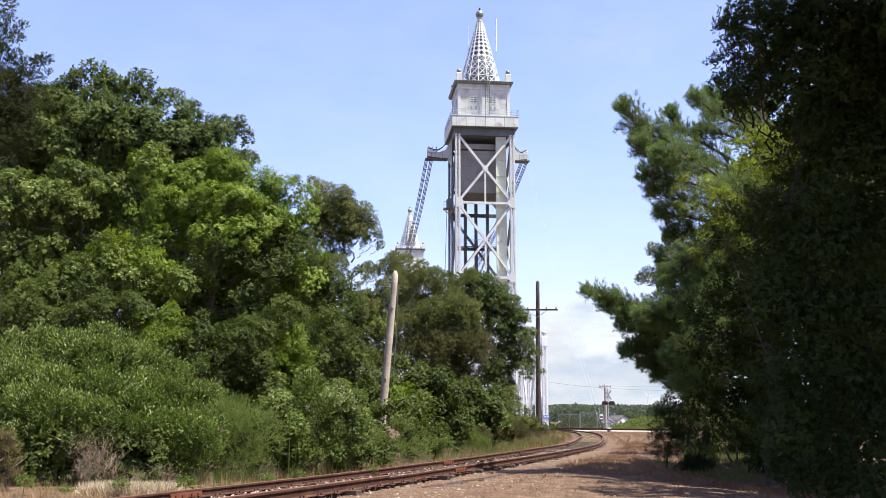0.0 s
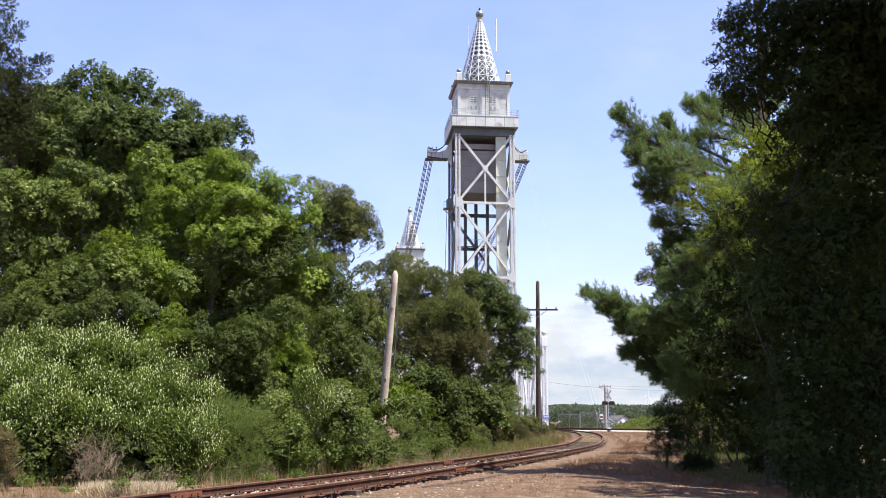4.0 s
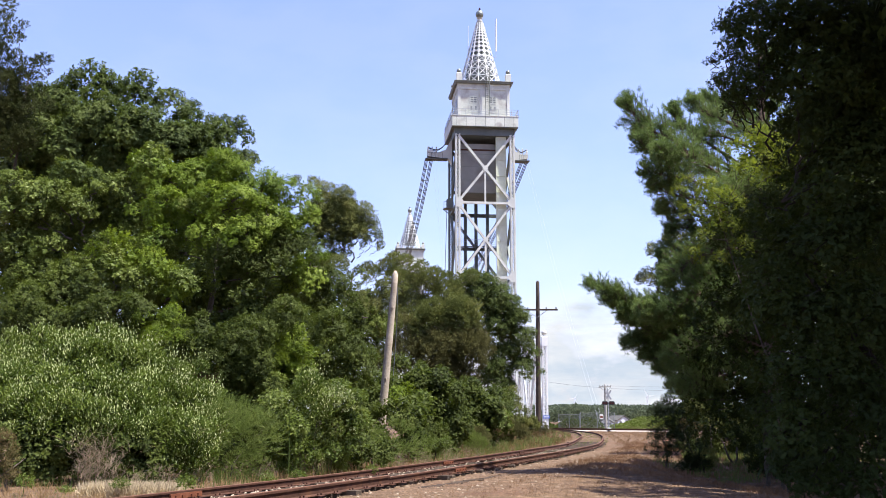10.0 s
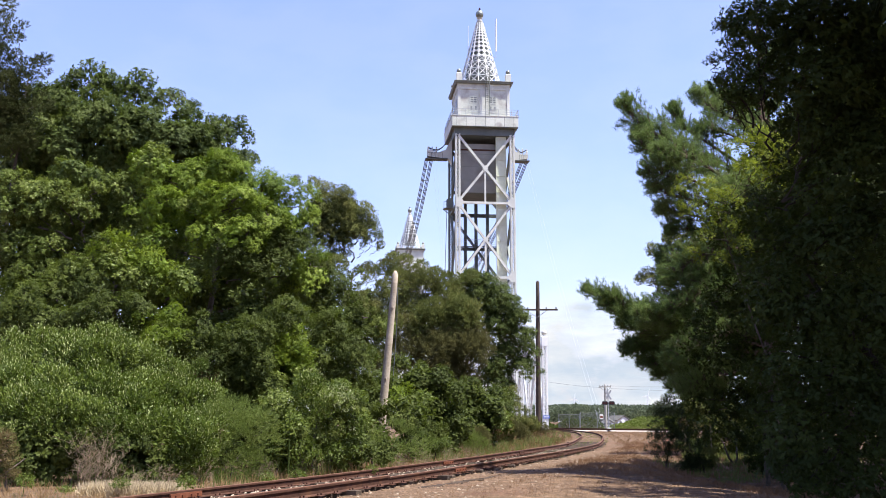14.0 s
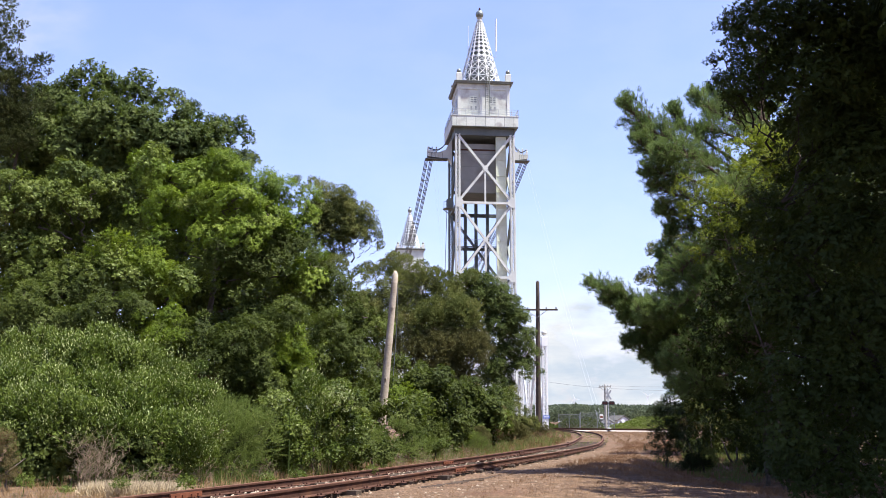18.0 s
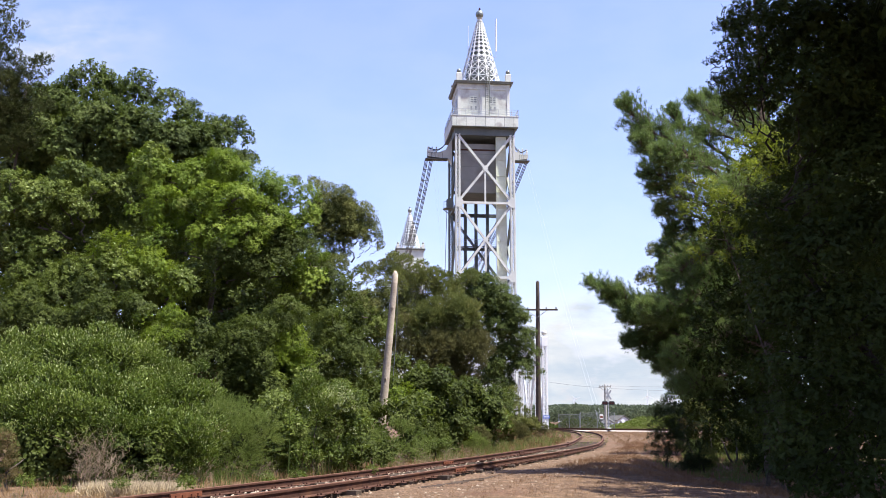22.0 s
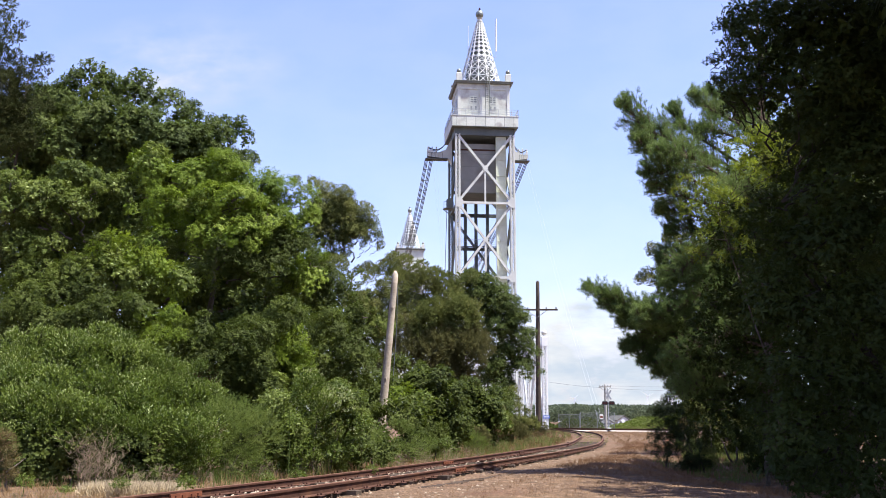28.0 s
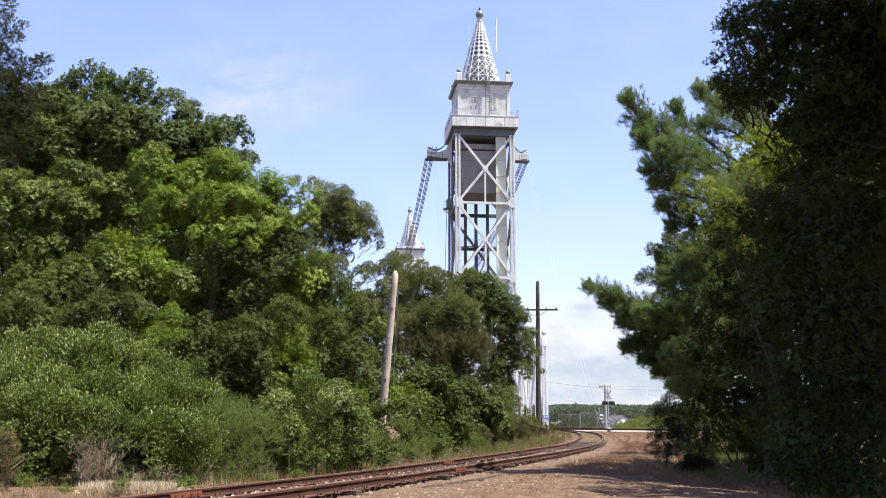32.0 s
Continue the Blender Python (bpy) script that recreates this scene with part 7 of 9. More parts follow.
for at, lobes, label in (
        ((2.2, 45.5), [(2.12, 45.5, 1.40, 0.45, 0.41, 0.40, "brown"), (2.55, 45.5, 1.62, 0.33, 0.30, 0.29, "brown"), (1.86, 45.5, 0.95, 0.38, 0.34, 0.33, "brown"), (2.62, 45.5, 1.00, 0.33, 0.29, 0.29, "brown"),
         (2.21, 45.5, 0.65, 0.30, 0.27, 0.27, "brown")], "small brown half-dry shrub at the track's edge"),
        ((-8.3, 19.6), [(-8.38, 19.6, 1.06, 0.15, 0.14, 0.13, "brown"), (-8.41, 19.6, 0.83, 0.16, 0.15, 0.14, "brown"), (-8.30, 19.6, 0.56, 0.17, 0.16, 0.15, "brown"), (-8.37, 19.6, 0.30, 0.15, 0.14, 0.13, "brown"),
         (-8.18, 19.6, 0.35, 0.13, 0.12, 0.11, "brown"), (-8.23, 19.6, 0.78, 0.11, 0.10, 0.10, "brown")], "small brown half-dry shrub at the verge"),
        ((4.8, 62.0), [(4.60, 62.0, 1.23, 0.48, 0.43, 0.42, "olive"), (5.18, 62.0, 1.29, 0.41, 0.37, 0.36, "olive"), (4.16, 62.0, 1.33, 0.45, 0.40, 0.39, "olive"), (5.52, 62.0, 0.99, 0.34, 0.31, 0.30, "olive"),
         (4.83, 62.0, 0.75, 0.34, 0.31, 0.30, "olive")], "low green bush at the track's edge"),
        ((3.6, 54.0), [(3.02, 54.0, 0.77, 0.42, 0.38, 0.37, "brown_juniper"), (3.47, 54.0, 0.97, 0.45, 0.40, 0.39, "brown_juniper"), (3.91, 54.0, 0.82, 0.42, 0.38, 0.37, "brown_juniper"), (4.30, 54.0, 0.68, 0.33, 0.30, 0.29, "brown_juniper"),
         (3.31, 54.0, 0.38, 0.30, 0.27, 0.26, "brown_juniper")], "low green bush at the track's edge"),
        ((7.2, 78.0), [(6.95, 78.0, 1.12, 0.43, 0.39, 0.38, "brown_juniper"), (7.60, 78.0, 0.91, 0.35, 0.31, 0.30, "brown_juniper"), (8.11, 78.0, 0.70, 0.30, 0.27, 0.27, "brown_juniper"), (7.37, 78.0, 0.53, 0.30, 0.27, 0.27, "brown_juniper")], "low green bush at the track's edge"),
        ((0.5, 39.0), [(-0.30, 39.0, 0.47, 0.32, 0.29, 0.28, "feathery"), (0.13, 39.0, 0.66, 0.37, 0.33, 0.32, "feathery"), (0.67, 39.0, 0.66, 0.37, 0.33, 0.32, "feathery"), (1.16, 39.0, 0.53, 0.32, 0.29, 0.28, "feathery"),
         (1.46, 39.0, 0.41, 0.24, 0.21, 0.21, "feathery"), (-0.73, 39.0, 0.32, 0.28, 0.25, 0.25, "feathery"), (0.95, 39.0, 0.83, 0.24, 0.21, 0.21, "feathery")], "low feathery green bush at the track's edge"),
        ((1.3, 43.0), [(1.09, 43.0, 0.85, 0.40, 0.36, 0.36, "brown_juniper"), (1.52, 43.0, 0.73, 0.38, 0.34, 0.33, "brown_juniper"), (0.74, 43.0, 0.62, 0.38, 0.34, 0.33, "brown_juniper"), (1.28, 43.0, 0.38, 0.31, 0.28, 0.27, "brown_juniper"),
         (1.69, 43.0, 0.45, 0.28, 0.26, 0.25, "brown_juniper")], "low olive-brown bush at the track's edge"),
        ((5.9, 66.0), [(5.51, 66.0, 0.65, 0.36, 0.33, 0.32, "brown"), (6.06, 66.0, 0.54, 0.29, 0.26, 0.26, "brown"), (5.03, 66.0, 0.47, 0.33, 0.30, 0.29, "brown")], "low brown bush at the track's edge"),
        ((-0.3, 33.0), [(-0.35, 33.0, 0.51, 0.25, 0.23, 0.22, "broad_green"), (0.02, 33.0, 0.60, 0.25, 0.23, 0.22, "broad_green"), (-0.71, 33.0, 0.51, 0.24, 0.21, 0.21, "broad_green")], "low leafy green bush at the track's edge"),
):
    leafy_tree("shrub", label, "shrub", at, lobes, 0.03, BARK, 1.5, 0.6, "shrubs along the track", size=0.42)
for x, y, z, k in ((-2.59, 24.00, 2.04, 0.30), (-2.38, 24.00, 2.06, 0.30), (-2.22, 24.00, 1.97, 0.35), (-2.47, 23.90, 1.90, 0.35), (-2.11, 24.00, 1.82, 0.30), (-2.64, 23.90, 1.87, 0.30), (-2.30, 23.80, 1.79, 0.35), (-2.83, 24.00, 1.93, 0.25),
                   (-2.43, 23.80, 1.66, 0.25), (-2.02, 23.90, 1.61, 0.28), (-2.23, 23.80, 1.53, 0.28), (-3.01, 24.10, 2.14, 0.25), (-3.21, 24.10, 2.28, 0.22), (-2.90, 24.30, 2.38, 0.22), (-3.15, 24.30, 2.45, 0.20), (-2.10, 24.10, 1.12, 0.25)):
    fl = thing("blossom_spray", pose(x, y - 0.42, z), "spray of pale cream blossom on a shrub", "blossom", "blossom sprays")
    put_clump(fl, "flower", Vector((0, 0, 0)), k * 0.95)
milkweed = thing("tall_weed", pose(-3.46, 22.95, 0), "tall weed with broad upturned green leaves", "weed")
part("stem", Geo().tube([(0, 0, -0.05), (0.02, 0, 0.7), (0.0, 0, 1.55)], [0.02, 0.015, 0.008], 6), GRASS, milkweed)
for k in range(12):
    a = k * 2.4
    base = np.array([[0, 0, 1.0 + 0.045 * k]])
    v, t = blades(base, np.array([[math.cos(a), math.sin(a) * 0.7, 0.35]]), np.array([[-0.2, -0.5, 0.8]]), np.array([0.12]), *ROUND)
    part("leaf", tri_mesh("leaf", v, t, SHRUB_GREEN), None, milkweed)


def dead_bush(at, h, n, label):
    ob = thing("dead_bush", pose(at[0], at[1], 0), label, "dead bush", "dead bushes")
    for k in range(n):
        a, l = random.uniform(0, 6.28), h * random.uniform(0.5, 1.1)
        d = Vector((math.cos(a) * 0.4, math.sin(a) * 0.25, 1)).normalized()
        p = [Vector((random.uniform(-0.25, 0.25), random.uniform(-0.15, 0.15), 0)) + d * (l * i / 4) + Vector((random.uniform(-1, 1), random.uniform(-1, 1), random.uniform(-0.5, 0.5))) * 0.05 * i * l for i in range(5)]
        g = Geo().tube(p, [0.005, 0.004, 0.003, 0.002, 0.001], 4)
        for j in range(10):
            s = p[random.randint(1, 3)]
            e = s + Vector((random.uniform(-1, 1), random.uniform(-1, 1), random.uniform(0.3, 1.5))) * 0.24 * l
            g.tube([s, s.lerp(e, 0.5) + Vector((0.03, 0, 0.06)), e], [0.003, 0.0022, 0.001], 3)
        part("twig", g, DEAD_WOOD, ob)


dead_bush((-6.9, 20.2), 1.15, 20, "bare grey-brown dead bush at the verge")
dead_bush((-6.6, 20.3), 0.95, 12, "bare grey-brown dead bush at the verge")
dead_bush((-4.7, 23.2), 0.7, 8, "thin dry stalks at the verge")
dead_bush((-2.6, 26.0), 0.7, 12, "thin dry stalks at the verge")
dead_bush((-1.7, 27.4), 0.6, 12, "thin dry stalks at the verge")
for x, y in ((-3.5, 24.7), (-3.1, 25.3), (-2.2, 26.7), (-1.2, 28.3), (-4.2, 23.9), (-0.6, 29.4)):
    dead_bush((x, y), 0.55, 16, "tangle of grey-brown dead twigs at the verge")
for x, y in ((-5.6, 20.6), (-4.9, 21.3), (-6.0, 19.9), (-3.9, 22.6), (0.3, 30.6), (0.9, 32.0)):
    dead_bush((x, y), 0.5, 9, "thin dry stalks at the verge")

for x, y, z, k in ((-4.4, 17.6, 0.25, 0.42), (-3.3, 19.4, 0.2, 0.34), (-2.9, 20.6, 0.2, 0.36), (-6.3, 17.2, 0.15, 0.3), (-5.5, 17.6, 0.22, 0.36), (-1.6, 22.9, 0.18, 0.34), (-7.4, 18.2, 0.25, 0.4)):
    wd = thing("weed", pose(x, y, float(height(np.array([x]), np.array([y]))[0])), "small bright green leafy weed at the verge", "weed", "weeds at the verge")
    part("stem", Geo().tube([(0, 0, -0.02), (0.01, 0, z), (0.03, 0.01, z + 0.1)], [0.008, 0.006, 0.004], 5), GRASS, wd)
    put_clump(wd, "broad_green", Vector((0, 0, z)), k)

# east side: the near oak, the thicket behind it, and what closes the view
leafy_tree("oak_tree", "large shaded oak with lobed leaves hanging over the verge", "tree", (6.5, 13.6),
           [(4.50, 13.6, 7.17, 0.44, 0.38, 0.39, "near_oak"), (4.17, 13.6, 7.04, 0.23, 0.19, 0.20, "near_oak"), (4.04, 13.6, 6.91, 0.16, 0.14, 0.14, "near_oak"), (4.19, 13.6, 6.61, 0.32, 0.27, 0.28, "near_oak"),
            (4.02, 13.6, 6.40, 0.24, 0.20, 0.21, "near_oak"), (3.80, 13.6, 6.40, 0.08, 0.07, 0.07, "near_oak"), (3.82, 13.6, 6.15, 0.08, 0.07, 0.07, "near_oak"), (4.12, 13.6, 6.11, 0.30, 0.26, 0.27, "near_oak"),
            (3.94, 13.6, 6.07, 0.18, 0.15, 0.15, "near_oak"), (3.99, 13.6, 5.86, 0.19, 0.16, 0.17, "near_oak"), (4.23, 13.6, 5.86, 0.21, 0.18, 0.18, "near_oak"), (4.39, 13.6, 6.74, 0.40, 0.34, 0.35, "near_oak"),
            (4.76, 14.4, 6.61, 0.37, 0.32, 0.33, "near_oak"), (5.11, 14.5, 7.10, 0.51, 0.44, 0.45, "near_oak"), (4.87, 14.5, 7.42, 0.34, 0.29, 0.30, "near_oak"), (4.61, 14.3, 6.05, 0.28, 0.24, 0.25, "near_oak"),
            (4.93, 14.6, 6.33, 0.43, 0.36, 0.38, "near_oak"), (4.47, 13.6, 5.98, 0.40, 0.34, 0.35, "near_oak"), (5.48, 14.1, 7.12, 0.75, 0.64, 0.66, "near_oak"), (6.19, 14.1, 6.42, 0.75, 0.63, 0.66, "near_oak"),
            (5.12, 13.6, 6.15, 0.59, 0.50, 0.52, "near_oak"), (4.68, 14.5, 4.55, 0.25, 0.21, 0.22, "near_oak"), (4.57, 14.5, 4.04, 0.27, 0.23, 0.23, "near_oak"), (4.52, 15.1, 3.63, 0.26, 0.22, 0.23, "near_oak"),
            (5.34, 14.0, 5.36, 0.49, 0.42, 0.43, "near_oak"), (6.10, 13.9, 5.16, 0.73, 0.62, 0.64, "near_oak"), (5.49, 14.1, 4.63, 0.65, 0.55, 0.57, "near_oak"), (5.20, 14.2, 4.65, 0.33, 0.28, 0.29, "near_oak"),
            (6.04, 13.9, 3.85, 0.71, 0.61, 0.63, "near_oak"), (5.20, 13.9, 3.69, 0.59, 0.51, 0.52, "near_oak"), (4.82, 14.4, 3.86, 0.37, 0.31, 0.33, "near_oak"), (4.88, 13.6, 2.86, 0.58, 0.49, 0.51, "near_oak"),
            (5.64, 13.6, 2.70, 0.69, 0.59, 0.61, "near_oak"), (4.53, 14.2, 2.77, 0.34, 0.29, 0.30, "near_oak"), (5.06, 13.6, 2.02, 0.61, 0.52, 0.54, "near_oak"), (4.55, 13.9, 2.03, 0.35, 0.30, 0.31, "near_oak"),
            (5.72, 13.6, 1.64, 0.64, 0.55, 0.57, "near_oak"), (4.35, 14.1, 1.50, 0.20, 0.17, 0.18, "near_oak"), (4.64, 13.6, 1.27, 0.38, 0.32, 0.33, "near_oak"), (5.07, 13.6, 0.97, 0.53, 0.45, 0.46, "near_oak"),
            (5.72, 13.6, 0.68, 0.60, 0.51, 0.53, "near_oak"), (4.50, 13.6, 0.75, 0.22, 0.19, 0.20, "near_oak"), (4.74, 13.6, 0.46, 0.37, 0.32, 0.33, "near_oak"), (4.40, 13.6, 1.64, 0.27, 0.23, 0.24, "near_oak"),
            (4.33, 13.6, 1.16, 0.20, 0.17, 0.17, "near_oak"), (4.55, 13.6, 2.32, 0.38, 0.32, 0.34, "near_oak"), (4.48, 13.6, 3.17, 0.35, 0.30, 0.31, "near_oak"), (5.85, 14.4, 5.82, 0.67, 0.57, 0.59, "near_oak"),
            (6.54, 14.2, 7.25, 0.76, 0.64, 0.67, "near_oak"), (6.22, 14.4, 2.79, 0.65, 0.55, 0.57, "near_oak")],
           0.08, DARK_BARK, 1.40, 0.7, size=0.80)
# out-of-view crown, added only to keep sun and sky off the near oak
leafy_tree("oak_tree", "unseen oak crown added to shade the near oak and verge", "tree", (9.8, 11.6),
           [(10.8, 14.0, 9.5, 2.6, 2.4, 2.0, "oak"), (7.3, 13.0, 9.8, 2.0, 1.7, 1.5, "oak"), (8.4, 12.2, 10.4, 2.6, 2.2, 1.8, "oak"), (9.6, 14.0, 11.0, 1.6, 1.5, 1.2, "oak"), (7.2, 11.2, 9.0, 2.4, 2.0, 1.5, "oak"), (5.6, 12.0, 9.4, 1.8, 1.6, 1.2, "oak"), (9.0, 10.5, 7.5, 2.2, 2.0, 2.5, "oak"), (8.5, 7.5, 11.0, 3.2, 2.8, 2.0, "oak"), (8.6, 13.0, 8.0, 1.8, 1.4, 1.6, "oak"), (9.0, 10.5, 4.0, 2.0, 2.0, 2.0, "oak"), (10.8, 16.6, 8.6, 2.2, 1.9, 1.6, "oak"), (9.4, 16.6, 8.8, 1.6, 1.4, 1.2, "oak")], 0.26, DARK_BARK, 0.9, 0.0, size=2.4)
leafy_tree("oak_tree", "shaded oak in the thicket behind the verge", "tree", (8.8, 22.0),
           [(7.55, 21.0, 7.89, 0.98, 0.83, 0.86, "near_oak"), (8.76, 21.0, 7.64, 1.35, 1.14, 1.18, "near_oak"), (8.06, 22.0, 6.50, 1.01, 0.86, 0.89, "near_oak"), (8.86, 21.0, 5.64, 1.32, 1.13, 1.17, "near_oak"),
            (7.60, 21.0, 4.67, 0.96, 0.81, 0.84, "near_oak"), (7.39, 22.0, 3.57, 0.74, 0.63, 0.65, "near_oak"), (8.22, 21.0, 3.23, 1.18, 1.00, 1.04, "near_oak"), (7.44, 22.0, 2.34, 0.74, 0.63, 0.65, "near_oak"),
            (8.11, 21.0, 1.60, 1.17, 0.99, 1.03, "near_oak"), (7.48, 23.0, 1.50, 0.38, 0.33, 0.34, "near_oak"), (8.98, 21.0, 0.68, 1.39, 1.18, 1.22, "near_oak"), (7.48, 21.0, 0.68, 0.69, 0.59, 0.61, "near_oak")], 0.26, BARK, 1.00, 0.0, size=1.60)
# high lobes added out of sight as shadow casters for the verge
leafy_tree("oak_tree", "mostly unseen oak crown added to shade the verge", "tree", (12.4, 20.6),
           [(10.2, 23.4, 9.8, 1.6, 1.5, 1.2, "oak"), (9.9, 20.4, 8.8, 1.5, 1.5, 1.2, "oak"), (10.6, 26.2, 8.4, 1.6, 1.6, 1.3, "oak"), (11.0, 29.0, 7.0, 1.6, 1.6, 1.3, "oak"), (9.2, 17.4, 10.3, 1.6, 1.5, 1.0, "oak"), (12.5, 22.5, 9.0, 2.6, 2.4, 2.2, "oak"), (12.5, 18, 9.0, 2.6, 2.4, 2.2, "oak")], 0.22, BARK, 1.0, 0.0, size=2.0)
leafy_tree("oak_tree", "oak behind the pine with sunlit sparse leaves", "tree", (10.1, 28.5),
           [(5.74, 27.5, 5.93, 0.25, 0.21, 0.22, "olive"), (5.59, 27.5, 5.23, 0.25, 0.21, 0.22, "olive"), (5.37, 27.5, 5.17, 0.16, 0.13, 0.14, "olive"), (5.96, 27.5, 5.55, 0.25, 0.21, 0.22, "olive"),
            (6.29, 27.5, 6.19, 0.31, 0.27, 0.28, "olive"), (5.94, 27.5, 5.00, 0.25, 0.21, 0.22, "olive"), (6.50, 27.5, 5.39, 0.47, 0.40, 0.41, "olive"), (6.76, 27.5, 6.19, 0.47, 0.40, 0.41, "olive"),
            (6.16, 27.5, 4.69, 0.25, 0.21, 0.22, "olive"), (6.00, 27.5, 2.60, 0.11, 0.09, 0.09, "olive"), (5.86, 27.5, 2.75, 0.09, 0.08, 0.08, "olive"), (6.07, 27.5, 2.29, 0.12, 0.10, 0.11, "olive"),
            (7.29, 27.5, 5.55, 0.78, 0.66, 0.69, "oak"), (8.11, 27.5, 6.35, 0.86, 0.73, 0.76, "oak"), (8.51, 27.5, 5.08, 0.94, 0.80, 0.82, "oak"), (7.69, 27.5, 4.14, 0.85, 0.72, 0.75, "oak"),
            (8.72, 27.5, 3.21, 0.92, 0.79, 0.81, "oak"), (7.03, 27.5, 3.21, 0.46, 0.39, 0.41, "oak"), (7.76, 27.5, 2.45, 0.61, 0.52, 0.54, "oak"), (6.92, 27.5, 2.60, 0.52, 0.44, 0.46, "oak"),
            (7.89, 27.5, 1.99, 0.61, 0.52, 0.54, "oak"), (8.65, 27.5, 1.84, 0.67, 0.57, 0.59, "oak"), (6.93, 27.5, 4.45, 0.62, 0.53, 0.55, "oak"), (7.13, 27.5, 1.99, 0.43, 0.36, 0.38, "oak"),
            (6.66, 27.5, 3.67, 0.40, 0.34, 0.35, "oak"), (8.95, 27.5, 7.47, 0.95, 0.81, 0.84, "oak"), (9.83, 27.5, 8.94, 0.96, 0.81, 0.84, "oak"), (9.08, 27.5, 9.93, 0.58, 0.49, 0.51, "oak")], 0.24, BARK, 1.20, 0.2, size=0.75)
# sunlit leaves are a lighter colour here, shaded ones a darker colour
leafy_tree("oak_sapling", "young oak with sunlit yellow-green leaves among the pine branches", "tree", (7.2, 21.4),
           [(6.16, 19.6, 6.92, 0.34, 0.29, 0.30, "sapling"), (6.44, 19.6, 6.72, 0.32, 0.27, 0.28, "sapling"), (6.40, 19.6, 7.16, 0.21, 0.17, 0.18, "sapling"), (6.84, 19.6, 6.84, 0.25, 0.21, 0.22, "sapling"),
            (6.66, 19.6, 7.12, 0.18, 0.16, 0.16, "sapling"), (6.21, 20.4, 6.66, 0.26, 0.22, 0.23, "sapling"), (6.70, 19.6, 6.45, 0.23, 0.19, 0.20, "sapling"), (6.49, 20.4, 6.36, 0.28, 0.24, 0.25, "sapling"),
            (5.28, 21.2, 6.68, 0.12, 0.10, 0.11, "sapling"), (5.15, 21.2, 6.41, 0.17, 0.15, 0.15, "sapling"), (5.07, 21.2, 6.12, 0.12, 0.10, 0.11, "sapling"), (5.51, 21.2, 6.31, 0.24, 0.21, 0.22, "sapling"),
            (5.81, 21.2, 6.12, 0.27, 0.23, 0.24, "sapling"), (5.38, 21.2, 6.06, 0.20, 0.17, 0.17, "sapling"), (6.29, 21.2, 6.12, 0.24, 0.21, 0.21, "sapling"), (6.09, 21.2, 5.62, 0.29, 0.25, 0.26, "sapling"),
            (5.34, 21.2, 5.09, 0.17, 0.14, 0.15, "sapling"), (5.53, 21.2, 5.44, 0.22, 0.19, 0.19, "sapling"), (6.37, 21.2, 5.19, 0.24, 0.21, 0.21, "sapling"), (5.12, 21.2, 5.81, 0.12, 0.10, 0.11, "sapling"),
            (7.40, 21.2, 6.31, 0.24, 0.21, 0.22, "sapling"), (5.87, 21.2, 4.94, 0.22, 0.18, 0.19, "sapling"), (6.46, 21.8, 5.94, 0.33, 0.28, 0.29, "near_oak"), (6.95, 21.8, 5.74, 0.37, 0.32, 0.33, "near_oak"),
            (7.18, 22.0, 6.50, 0.28, 0.24, 0.25, "near_oak"), (5.99, 22.0, 5.53, 0.28, 0.24, 0.24, "near_oak"), (6.58, 22.0, 4.83, 0.38, 0.32, 0.33, "near_oak"), (5.70, 21.2, 6.56, 0.20, 0.17, 0.17, "sapling"),
            (6.06, 21.2, 6.31, 0.22, 0.19, 0.19, "sapling"), (5.73, 21.2, 5.75, 0.22, 0.19, 0.19, "sapling")], 0.04, BARK, 1.50, 0.8, size=0.75)
